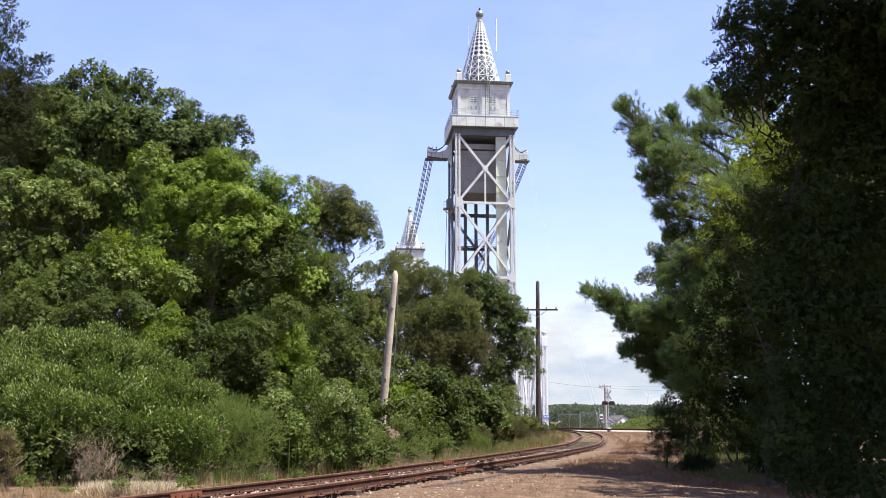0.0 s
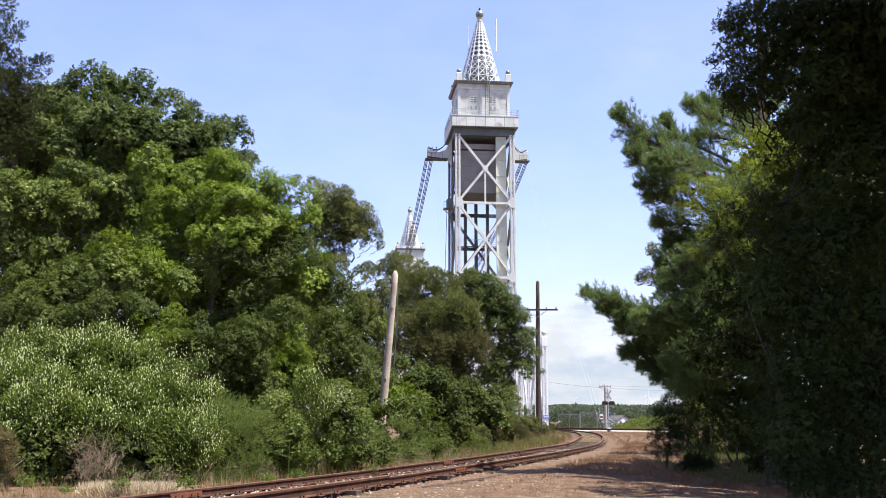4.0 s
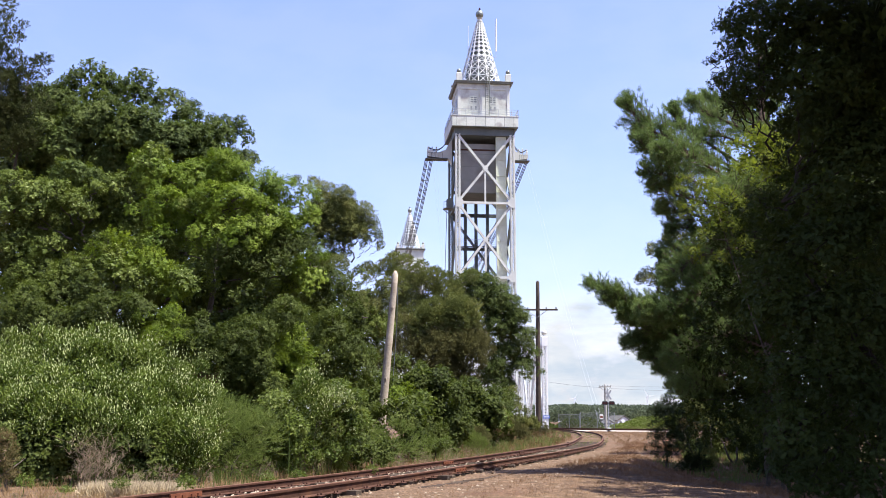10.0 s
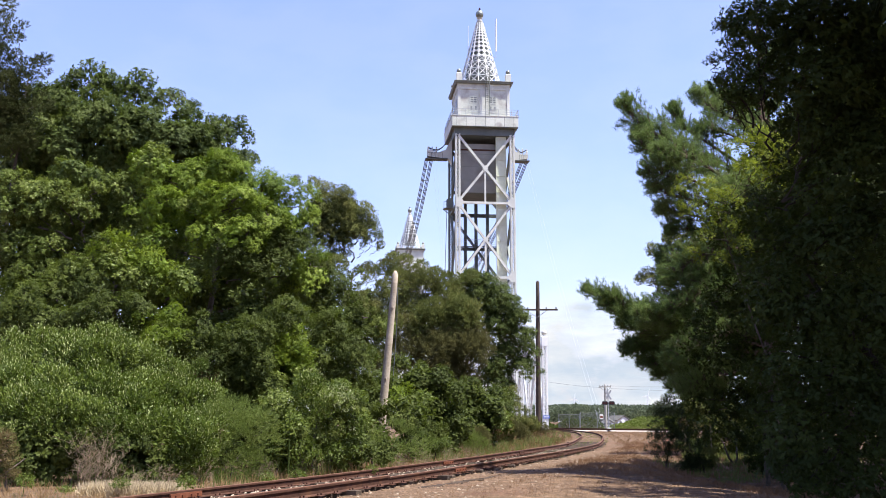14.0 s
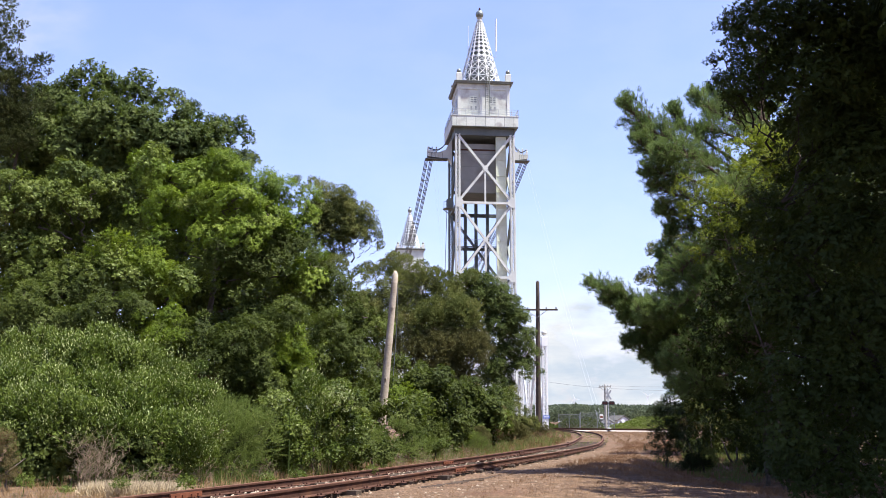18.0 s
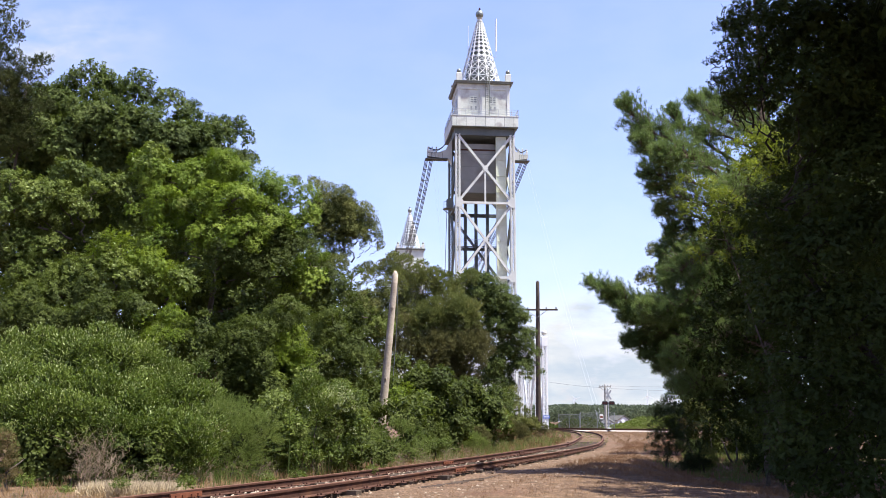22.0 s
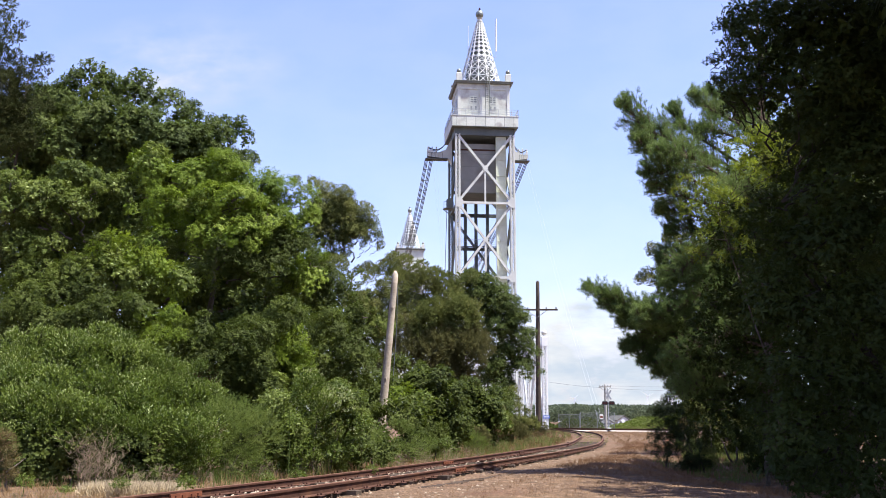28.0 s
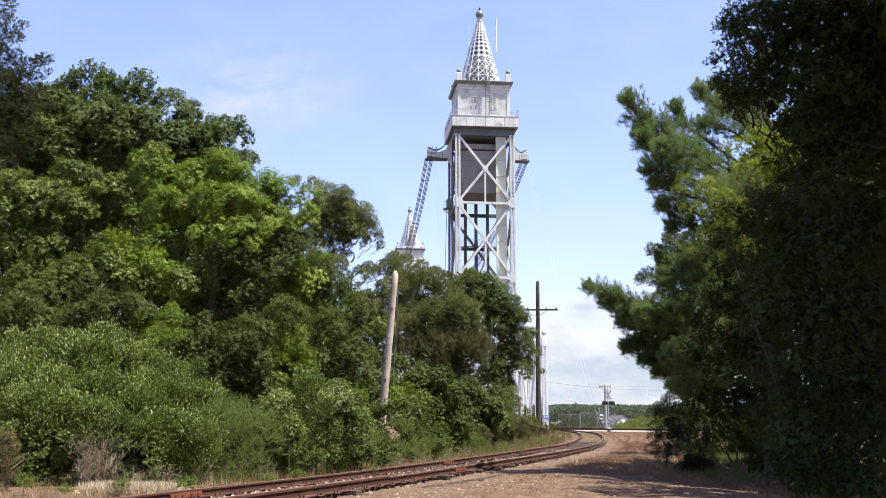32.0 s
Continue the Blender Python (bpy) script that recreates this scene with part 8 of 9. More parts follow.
# dark foliage added where deep shade lies under the pine
leafy_tree("oak_sapling", "young oak of dark leaves added for the shade under the pine", "tree", (7.7, 24.5),
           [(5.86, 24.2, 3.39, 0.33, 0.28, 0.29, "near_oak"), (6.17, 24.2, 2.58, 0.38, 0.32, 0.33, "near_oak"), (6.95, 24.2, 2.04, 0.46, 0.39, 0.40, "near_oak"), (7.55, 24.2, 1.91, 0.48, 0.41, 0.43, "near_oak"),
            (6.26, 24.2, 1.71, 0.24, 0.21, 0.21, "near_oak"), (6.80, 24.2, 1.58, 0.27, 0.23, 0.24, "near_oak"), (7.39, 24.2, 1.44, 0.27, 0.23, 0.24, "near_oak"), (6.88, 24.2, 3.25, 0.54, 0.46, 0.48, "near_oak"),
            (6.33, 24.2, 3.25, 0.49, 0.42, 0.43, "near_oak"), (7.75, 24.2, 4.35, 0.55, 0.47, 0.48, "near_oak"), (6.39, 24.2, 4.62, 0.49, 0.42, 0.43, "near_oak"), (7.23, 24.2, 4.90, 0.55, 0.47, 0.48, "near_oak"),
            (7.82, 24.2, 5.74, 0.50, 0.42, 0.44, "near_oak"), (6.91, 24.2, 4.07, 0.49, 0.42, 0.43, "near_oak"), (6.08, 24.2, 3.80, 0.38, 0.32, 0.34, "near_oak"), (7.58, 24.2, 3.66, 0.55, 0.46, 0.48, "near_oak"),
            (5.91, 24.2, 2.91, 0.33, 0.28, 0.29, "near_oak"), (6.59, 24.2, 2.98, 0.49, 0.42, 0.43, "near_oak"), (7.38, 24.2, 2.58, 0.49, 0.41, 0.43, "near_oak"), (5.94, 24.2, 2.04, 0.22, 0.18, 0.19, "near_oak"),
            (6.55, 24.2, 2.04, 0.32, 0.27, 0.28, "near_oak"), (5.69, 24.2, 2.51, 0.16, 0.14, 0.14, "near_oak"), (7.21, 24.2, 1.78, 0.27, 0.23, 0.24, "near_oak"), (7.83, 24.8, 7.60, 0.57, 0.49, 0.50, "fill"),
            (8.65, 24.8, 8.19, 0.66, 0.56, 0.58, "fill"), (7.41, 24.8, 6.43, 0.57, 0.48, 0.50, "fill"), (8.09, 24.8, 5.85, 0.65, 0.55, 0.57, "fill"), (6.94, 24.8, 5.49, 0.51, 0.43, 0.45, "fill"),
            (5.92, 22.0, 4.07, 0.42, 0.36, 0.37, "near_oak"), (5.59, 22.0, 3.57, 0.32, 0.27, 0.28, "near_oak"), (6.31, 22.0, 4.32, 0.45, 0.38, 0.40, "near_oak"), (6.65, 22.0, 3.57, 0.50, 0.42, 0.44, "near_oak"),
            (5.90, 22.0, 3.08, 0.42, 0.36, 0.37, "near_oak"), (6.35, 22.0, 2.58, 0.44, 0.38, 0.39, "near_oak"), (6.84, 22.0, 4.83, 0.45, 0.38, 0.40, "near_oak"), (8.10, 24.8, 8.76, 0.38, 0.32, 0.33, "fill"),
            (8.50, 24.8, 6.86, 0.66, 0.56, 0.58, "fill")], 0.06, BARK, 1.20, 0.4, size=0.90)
# lobes near y 39 to 40 are added behind the pine to cast ground shadow
leafy_tree("oak_tree", "oak east of the track with hidden lobes added for shade", "tree", (19, 40), [(18.5, 41, 9, 3.5, 3, 4, "oak"), (19, 41, 4, 3.5, 2, 3, "oak"), (12.4, 39.8, 6.2, 2.0, 1.8, 1.8, "oak"), (10.5, 38.6, 6.0, 1.5, 1.2, 1.2, "oak"), (9.5, 38.8, 4.4, 0.9, 0.9, 0.8, "oak"), (15.0, 40.4, 6.4, 2.2, 1.8, 2.0, "oak"), (19.5, 30, 7, 4, 4, 6, "oak")], 0.3, BARK, 0.8, 0.0, size=1.9)
# added mainly outside the view, to darken the ground under the pine
leafy_tree("oak_tree", "mostly unseen oak added so that its crown shades the verge", "tree", (12.6, 27.5), [(11.6, 28, 8.0, 2.0, 2, 2.0, "oak"), (13.5, 28, 9.0, 2.4, 2, 2.2, "oak"), (11.8, 24.5, 7.6, 1.9, 1.8, 1.8, "oak"), (12.2, 27, 5.0, 2.2, 2, 2.2, "oak"), (11.5, 31.5, 6.8, 2.2, 2, 2.0, "oak"), (13.5, 24, 5.0, 2.2, 2, 2.2, "oak"), (12.0, 28, 2.0, 2.0, 2, 1.6, "oak")], 0.24, BARK, 0.9, 0.0, size=2.5)
leafy_tree("oak_tree", "broad oak at the back of the thicket", "tree", (13.8, 30), [(11.0, 30, 8.4, 2.1, 1.6, 2.1, "oak"), (13.2, 30, 8.0, 2.3, 1.6, 2.3, "oak"), (11.4, 30, 5.4, 2.1, 1.6, 2.1, "oak"), (13.5, 30, 4.8, 2.3, 1.6, 2.3, "oak"), (11.7, 30, 2.4, 2.0, 1.6, 2.0, "oak"), (13.8, 30, 2.0, 2.3, 1.6, 2.0, "oak")], 0.3, BARK, 1.0, 0.0, size=2.7)
# never in view; added to close the south side and cut light there
leafy_tree("oak_tree", "unseen oak added south of the verge to close and shade it", "tree", (13, 7), [(12, 8, 8, 3.5, 3, 4, "oak"), (13, 6, 3.5, 3, 2.5, 3, "oak")], 0.3, BARK, 0.7, 0.0, size=2.2)
leafy_tree("undergrowth", "dark shaded undergrowth behind the verge", "shrub", (11.8, 39.0),
           [(9.09, 38.0, 1.73, 0.42, 0.36, 0.37, "fill"), (9.82, 38.0, 1.53, 0.51, 0.43, 0.44, "fill"), (10.87, 38.0, 1.42, 0.59, 0.50, 0.52, "fill"), (11.91, 38.0, 1.32, 0.72, 0.61, 0.63, "fill"),
            (12.95, 38.0, 1.01, 0.84, 0.71, 0.74, "fill"), (11.25, 38.0, 0.70, 0.55, 0.46, 0.48, "fill"), (10.41, 38.0, 0.76, 0.42, 0.36, 0.37, "fill"), (12.28, 38.0, 0.39, 0.63, 0.53, 0.55, "fill"),
            (8.95, 38.0, 0.97, 0.34, 0.29, 0.30, "fill"), (9.58, 38.0, 0.84, 0.38, 0.32, 0.33, "fill"), (10.09, 38.0, 0.59, 0.34, 0.29, 0.30, "fill"), (10.92, 38.0, 0.39, 0.34, 0.29, 0.30, "fill"),
            (11.76, 38.0, 0.39, 0.50, 0.43, 0.44, "fill"), (9.32, 38.0, 2.26, 0.51, 0.43, 0.45, "fill"), (10.33, 45.0, 0.34, 0.32, 0.27, 0.28, "fill"), (10.83, 45.0, 0.32, 0.32, 0.27, 0.28, "fill"),
            (11.37, 45.0, 0.32, 0.32, 0.27, 0.28, "fill"), (11.94, 45.0, 0.27, 0.30, 0.25, 0.26, "fill"), (12.56, 45.0, 0.24, 0.30, 0.25, 0.26, "fill"), (13.18, 45.0, 0.27, 0.32, 0.27, 0.28, "fill"),
            (13.86, 45.0, 0.34, 0.37, 0.32, 0.33, "fill"), (14.61, 45.0, 0.46, 0.45, 0.38, 0.39, "fill")], 0.06, BARK, 1.30, 0.0, size=0.90)
for at, lobes, label in (
        ((9.4, 36.0), [(9.01, 36.0, 1.77, 0.28, 0.25, 0.25, "olive"), (9.56, 36.0, 1.91, 0.32, 0.29, 0.28, "olive"), (10.00, 36.0, 1.61, 0.28, 0.25, 0.25, "olive"), (9.40, 36.0, 1.41, 0.28, 0.25, 0.25, "olive"),
         (10.29, 36.0, 1.32, 0.28, 0.25, 0.25, "olive")], "sunlit yellow-green shrub beyond the shaded verge"),
        ((9.1, 32.0), [(8.99, 32.0, 0.97, 0.25, 0.22, 0.22, "mid"), (9.40, 32.0, 1.14, 0.25, 0.22, 0.22, "mid"), (9.12, 32.0, 0.71, 0.21, 0.19, 0.19, "mid"), (9.74, 32.0, 0.88, 0.28, 0.25, 0.25, "mid"),
         (9.81, 32.0, 0.53, 0.25, 0.22, 0.22, "mid")], "green shrub beyond the shaded verge"),
        ((9.4, 33.0), [(7.87, 33.0, 1.19, 0.26, 0.23, 0.23, "near_oak"), (8.33, 33.0, 1.26, 0.29, 0.26, 0.26, "near_oak"), (8.79, 33.0, 1.19, 0.29, 0.26, 0.26, "near_oak"), (9.24, 33.0, 1.14, 0.33, 0.30, 0.29, "near_oak"),
         (9.69, 33.0, 1.05, 0.37, 0.33, 0.32, "near_oak"), (10.13, 33.0, 0.78, 0.40, 0.36, 0.35, "near_oak"), (10.02, 33.0, 0.33, 0.29, 0.26, 0.26, "near_oak"), (10.19, 33.0, 0.06, 0.25, 0.23, 0.22, "near_oak"),
         (8.59, 33.0, 0.87, 0.18, 0.16, 0.16, "near_oak"), (9.13, 33.0, 0.78, 0.22, 0.20, 0.19, "near_oak"), (9.49, 33.0, 0.60, 0.18, 0.16, 0.16, "near_oak")], "shaded green thicket under the trees"),
        ((7.6, 23.0), [(7.57, 23.0, 0.93, 0.25, 0.23, 0.22, "near_oak"), (7.94, 23.0, 0.75, 0.30, 0.27, 0.27, "near_oak"), (7.36, 23.0, 0.62, 0.15, 0.14, 0.13, "near_oak")], "shaded shrub under the oak"),
        ((8.6, 27.5), [(8.51, 27.5, 0.57, 0.33, 0.30, 0.29, "near_oak"), (8.38, 27.5, 0.16, 0.24, 0.22, 0.21, "near_oak"), (8.83, 27.5, 0.16, 0.36, 0.33, 0.32, "near_oak"), (8.62, 27.5, -0.17, 0.21, 0.19, 0.19, "near_oak"),
         (9.14, 27.5, -0.25, 0.30, 0.27, 0.27, "near_oak"), (8.27, 27.5, 0.42, 0.15, 0.14, 0.13, "near_oak")], "shaded thicket beside the small sunlit clearing"),
        ((8.3, 34.0), [(8.12, 34.0, 1.32, 0.23, 0.20, 0.20, "brown"), (8.35, 34.0, 1.07, 0.23, 0.20, 0.20, "brown"), (7.92, 34.0, 1.19, 0.15, 0.14, 0.13, "brown")], "dry brown shrub beyond the young cedar"),
):
    leafy_tree("shrub", label, "shrub", at, lobes, 0.04, BARK, 1.5, 0.3, "shrubs under the trees", size=0.55)
leafy_tree("young_cedar", "small dark cedar leaning on a thin trunk at the verge", "tree", (6.6, 30.5),
           [(6.87, 30.5, 2.37, 0.05, 0.04, 0.04, "dark_cedar"), (6.83, 30.5, 2.27, 0.08, 0.07, 0.07, "dark_cedar"), (6.79, 30.5, 2.07, 0.14, 0.12, 0.12, "dark_cedar"), (6.58, 30.5, 1.90, 0.17, 0.14, 0.15, "dark_cedar"),
            (6.88, 30.5, 1.82, 0.19, 0.16, 0.16, "dark_cedar"), (6.37, 30.5, 1.70, 0.19, 0.16, 0.16, "dark_cedar"), (6.67, 30.5, 1.60, 0.25, 0.22, 0.22, "dark_cedar"), (6.98, 30.5, 1.48, 0.20, 0.17, 0.18, "dark_cedar"),
            (6.35, 30.5, 1.36, 0.22, 0.19, 0.19, "dark_cedar"), (6.69, 30.5, 1.23, 0.27, 0.23, 0.24, "dark_cedar"), (6.26, 30.5, 1.06, 0.17, 0.14, 0.15, "dark_cedar"), (7.02, 30.5, 1.15, 0.20, 0.17, 0.18, "dark_cedar"),
            (6.59, 30.5, 0.93, 0.20, 0.17, 0.18, "dark_cedar"), (6.93, 30.5, 0.87, 0.17, 0.14, 0.15, "dark_cedar"), (6.34, 30.5, 0.87, 0.12, 0.10, 0.10, "dark_cedar"), (6.33, 30.5, 0.60, 0.13, 0.11, 0.12, "dark_cedar"),
            (6.63, 30.5, 0.60, 0.19, 0.16, 0.16, "dark_cedar"), (6.92, 30.5, 0.60, 0.20, 0.17, 0.18, "dark_cedar"), (6.16, 30.5, 0.77, 0.10, 0.09, 0.09, "dark_cedar")], 0.04, BARK, 1.80, 0.2, size=0.40)
# juniper lobes on its east side put sunlight into the leaf colour
leafy_tree("young_cedar", "low dark cedar bush at the verge", "tree", (7.6, 29.5),
           [(6.73, 29.5, 0.56, 0.21, 0.18, 0.19, "dark_cedar"), (7.02, 29.5, 0.34, 0.21, 0.18, 0.19, "dark_cedar"), (7.35, 29.5, 0.40, 0.24, 0.21, 0.21, "dark_cedar"), (7.40, 29.5, 0.11, 0.18, 0.15, 0.16, "dark_cedar"),
            (7.10, 29.5, 0.05, 0.16, 0.14, 0.14, "dark_cedar"), (6.83, 29.5, 0.18, 0.15, 0.12, 0.13, "dark_cedar"), (6.98, 29.5, 0.88, 0.15, 0.12, 0.13, "dark_cedar"), (7.29, 29.5, 0.72, 0.20, 0.17, 0.17, "dark_cedar"),
            (7.62, 29.5, 0.62, 0.21, 0.18, 0.19, "juniper"), (7.49, 29.5, 0.38, 0.18, 0.15, 0.16, "dark_cedar"), (7.70, 29.5, 0.24, 0.15, 0.12, 0.13, "juniper"), (7.80, 29.5, 0.46, 0.13, 0.11, 0.11, "juniper"),
            (6.87, 29.5, 1.04, 0.13, 0.11, 0.11, "dark_cedar"), (7.17, 29.5, 0.43, 0.15, 0.12, 0.13, "dark_cedar")], 0.04, BARK, 1.80, 0.2, size=0.40)


# ---- the white pine whose branches swing ----
def pine_bough(points, width, seed):
    """A curved limb with side twigs, each twig set with brushes of needles; bare towards the trunk. Points are taken from its foot."""
    r = np.random.default_rng(seed)
    ctrl = [Vector(p) - Vector(points[0]) for p in points]
    spine = []
    for i in range(len(ctrl) - 1):
        a, b, c, d = ctrl[max(i - 1, 0)], ctrl[i], ctrl[i + 1], ctrl[min(i + 2, len(ctrl) - 1)]
        for j in range(6):
            t = j / 6
            spine.append(0.5 * (2 * b + (c - a) * t + (2 * a - 5 * b + 4 * c - d) * t * t + (3 * b - a - 3 * c + d) * t * t * t))
    spine.append(ctrl[-1])
    n = len(spine) - 1
    length = sum((spine[i + 1] - spine[i]).length for i in range(n))
    wood = Geo()
    wood.tube(spine, [0.045 * (1 - 0.9 * k / n) for k in range(n + 1)], 6)
    cs, ws = [], []
    for k in range(int(length * 52)):
        f = r.uniform(0.12, 1) ** 0.8
        i = min(n - 1, int(f * n))
        s = spine[i].lerp(spine[i + 1], f * n - i)
        ahead = (spine[i + 1] - spine[i]).normalized()
        around = Vector((r.normal() * 0.5, r.normal(), r.normal() + 0.25))
        across = (around - ahead * around.dot(ahead)).normalized()
        d = (ahead * r.uniform(0.5, 1.0) + across * r.uniform(0.5, 1.0)).normalized()
        l = width * r.uniform(0.35, 1.15) * min(1.0, 0.35 + 2.2 * (1 - f)) * min(1.0, 0.4 + 1.6 * f)
        e = s + d * l + Vector((0, 0, 0.15 * l))
        wood.tube([s, s.lerp(e, 0.5) + Vector((0, 0, -0.02)), e], [0.010, 0.007, 0.004], 3, False)
        for q in (0.5, 0.75, 0.92, 1.0)[:: 1 if l > 0.25 else 2]:
            c = s.lerp(e, q) + Vector(r.normal(size=3)) * 0.035
            for _ in range(2):
                cs.append(c)
                ws.append(d * 0.6 + Vector((0, 0, 0.5)) + Vector(r.normal(size=3)) * 0.35)
    for q in range(6):
        cs.append(spine[-1].lerp(spine[-2], 0.25 * q))
        ws.append(spine[-1] - spine[-2])
    v, t = needle_tufts(np.array([tuple(c) for c in cs]), np.array([tuple(unit(np.array(w))) for w in ws]), 20, 0.09, 1.9, 1.4)
    return wood, tri_mesh("needles", v, t, NEEDLE), length


PX, PY = 8.3, 25.6
pine = thing("white_pine", pose(PX, PY, -0.1), "white pine with long drooping and upswept branches in the wind", "tree")
part("trunk", trunk_geo((0, 0, 0), (0.2, 0.1, 15), 0.2, 0.06, 0.05), PINE_BARK, pine, smooth=True)
BRANCHES = []
# which gust moves it, how wide it spreads, and its line from the trunk to the tip
BOUGHS = (
    (0, 0.67, ((8.43, 25.40, 7.24), (6.69, 24.80, 7.95), (5.17, 24.30, 8.40), (4.43, 24.00, 9.01))),
    (0, 0.50, ((8.20, 25.20, 6.97), (6.34, 24.60, 7.49), (5.25, 24.10, 7.72), (4.67, 24.00, 8.14))),
    (0, 0.56, ((8.18, 25.20, 6.60), (6.41, 24.40, 7.08), (5.48, 24.00, 7.17), (4.92, 23.80, 7.20))),
    (0, 0.50, ((8.16, 25.20, 6.16), (6.58, 24.60, 6.62), (5.65, 24.20, 6.73), (5.13, 24.20, 6.94))),
    (0, 0.37, ((8.01, 25.20, 6.01), (6.48, 24.80, 6.30), (5.73, 24.60, 6.39), (5.39, 24.60, 6.42))),
    (0, 0.35, ((8.01, 25.40, 7.69), (6.48, 25.00, 8.49), (5.94, 24.80, 8.79), (5.82, 24.80, 9.18))),
    (0, 0.52, ((8.21, 25.60, 7.44), (6.39, 25.30, 8.09), (5.45, 25.00, 8.26), (5.06, 25.00, 8.67))),
    (0, 0.55, ((7.86, 24.60, 6.62), (6.54, 23.80, 7.29), (5.66, 23.50, 7.63), (5.15, 23.40, 7.63))),
    (1, 0.42, ((8.70, 25.60, 8.38), (7.72, 25.20, 8.88), (6.80, 25.00, 9.27), (6.40, 24.90, 9.57))),
    (1, 0.36, ((8.79, 25.80, 8.78), (8.01, 25.60, 9.31), (7.30, 25.40, 9.65), (6.93, 25.30, 9.80))),
    (1, 0.45, ((8.61, 25.40, 7.90), (7.64, 25.00, 8.40), (6.87, 24.80, 8.61), (6.47, 24.60, 8.55))),
    (1, 0.47, ((8.83, 26.00, 8.37), (8.04, 25.80, 8.86), (7.41, 25.60, 9.26), (7.10, 25.60, 9.42))),
    (1, 0.43, ((9.02, 26.00, 8.99), (8.37, 25.80, 9.32), (7.72, 25.60, 9.57), (7.56, 25.60, 9.73))),
    (3, 0.42, ((8.01, 25.20, 3.33), (5.40, 24.20, 3.85), (4.25, 23.80, 4.16), (3.42, 23.50, 4.46))),
    (3, 0.48, ((8.00, 25.20, 3.16), (5.53, 24.20, 3.59), (4.53, 23.90, 3.84), (3.86, 23.70, 4.18))),
    (3, 0.42, ((7.93, 25.00, 2.97), (5.66, 24.20, 3.32), (4.81, 24.00, 3.53), (4.28, 23.90, 3.74))),
    (3, 0.36, ((7.98, 25.20, 2.77), (5.73, 24.60, 2.98), (4.87, 24.40, 3.13), (4.40, 24.20, 3.12))),
    (3, 0.46, ((8.05, 25.40, 2.92), (6.08, 24.80, 3.41), (5.19, 24.50, 3.72), (4.71, 24.40, 3.98))),
    (3, 0.43, ((8.03, 25.40, 2.57), (6.20, 24.80, 2.95), (5.40, 24.60, 3.20), (4.93, 24.50, 3.42))),
    (3, 0.43, ((8.07, 25.60, 2.23), (6.36, 25.00, 2.48), (5.63, 24.80, 2.58), (5.22, 24.70, 2.60))),
    (0, 0.44, ((8.06, 25.40, 5.83), (6.66, 25.00, 6.00), (5.97, 24.80, 6.01), (5.67, 24.80, 5.94))),
    (3, 0.44, ((8.03, 25.40, 5.23), (6.63, 25.00, 5.34), (5.88, 24.80, 5.39), (5.45, 24.80, 5.39))),
    (3, 0.44, ((8.01, 25.40, 4.79), (6.61, 25.00, 4.82), (5.85, 24.80, 4.85), (5.52, 24.80, 4.88))),
    (3, 0.33, ((7.96, 25.20, 2.49), (6.00, 24.60, 2.67), (5.20, 24.40, 2.78), (4.79, 24.30, 2.83))),
    (3, 0.53, ((7.88, 24.80, 3.30), (6.06, 23.60, 3.60), (5.18, 23.20, 3.70), (4.54, 23.00, 3.78))),
    (2, 0.63, ((8.20, 25.00, 5.45), (6.87, 23.80, 5.39), (5.89, 23.20, 5.02), (5.23, 23.00, 4.46))),
    (2, 0.62, ((8.16, 25.00, 4.73), (6.63, 23.60, 4.41), (5.67, 23.00, 4.07), (5.03, 22.80, 3.72))),
    (2, 0.61, ((8.10, 25.00, 3.60), (6.71, 23.60, 3.34), (5.75, 23.00, 2.96), (5.05, 22.80, 2.57))),
    (2, 0.52, ((8.05, 25.00, 2.62), (6.80, 23.60, 2.41), (5.85, 23.00, 2.20), (5.28, 22.80, 2.02))),
    (2, 0.56, ((8.43, 25.00, 6.91), (7.43, 23.60, 6.87), (6.78, 22.80, 6.69), (6.26, 22.40, 6.39))),
    (-1, 0.50, ((8.35, 25.70, 8.60), (9.60, 26.00, 9.30), (10.60, 26.30, 9.80), (11.50, 26.50, 10.50))),
    (-1, 0.50, ((8.35, 25.60, 6.80), (9.60, 25.40, 7.20), (10.80, 25.20, 7.60), (11.80, 25.00, 8.00))),
    (-1, 0.50, ((8.35, 25.50, 4.80), (9.50, 25.20, 5.00), (10.60, 24.80, 5.20), (11.50, 24.50, 5.50))),
    (-1, 0.50, ((8.40, 25.80, 10.5), (8.80, 26.40, 11.0), (9.20, 27.00, 11.3), (9.60, 27.60, 11.8))),
)
for k, (series, width, points) in enumerate(BOUGHS):
    wood, needles, length = pine_bough(points, width, k)
    a = Vector(points[0]) - Vector((PX, PY, -0.1))
    ob = part("branch", wood.mesh("branch", PINE_BARK), None, pine, m=Matrix.Translation(a))
    part("needles", needles, None, ob)
    BRANCHES.append((ob, a, length, series))



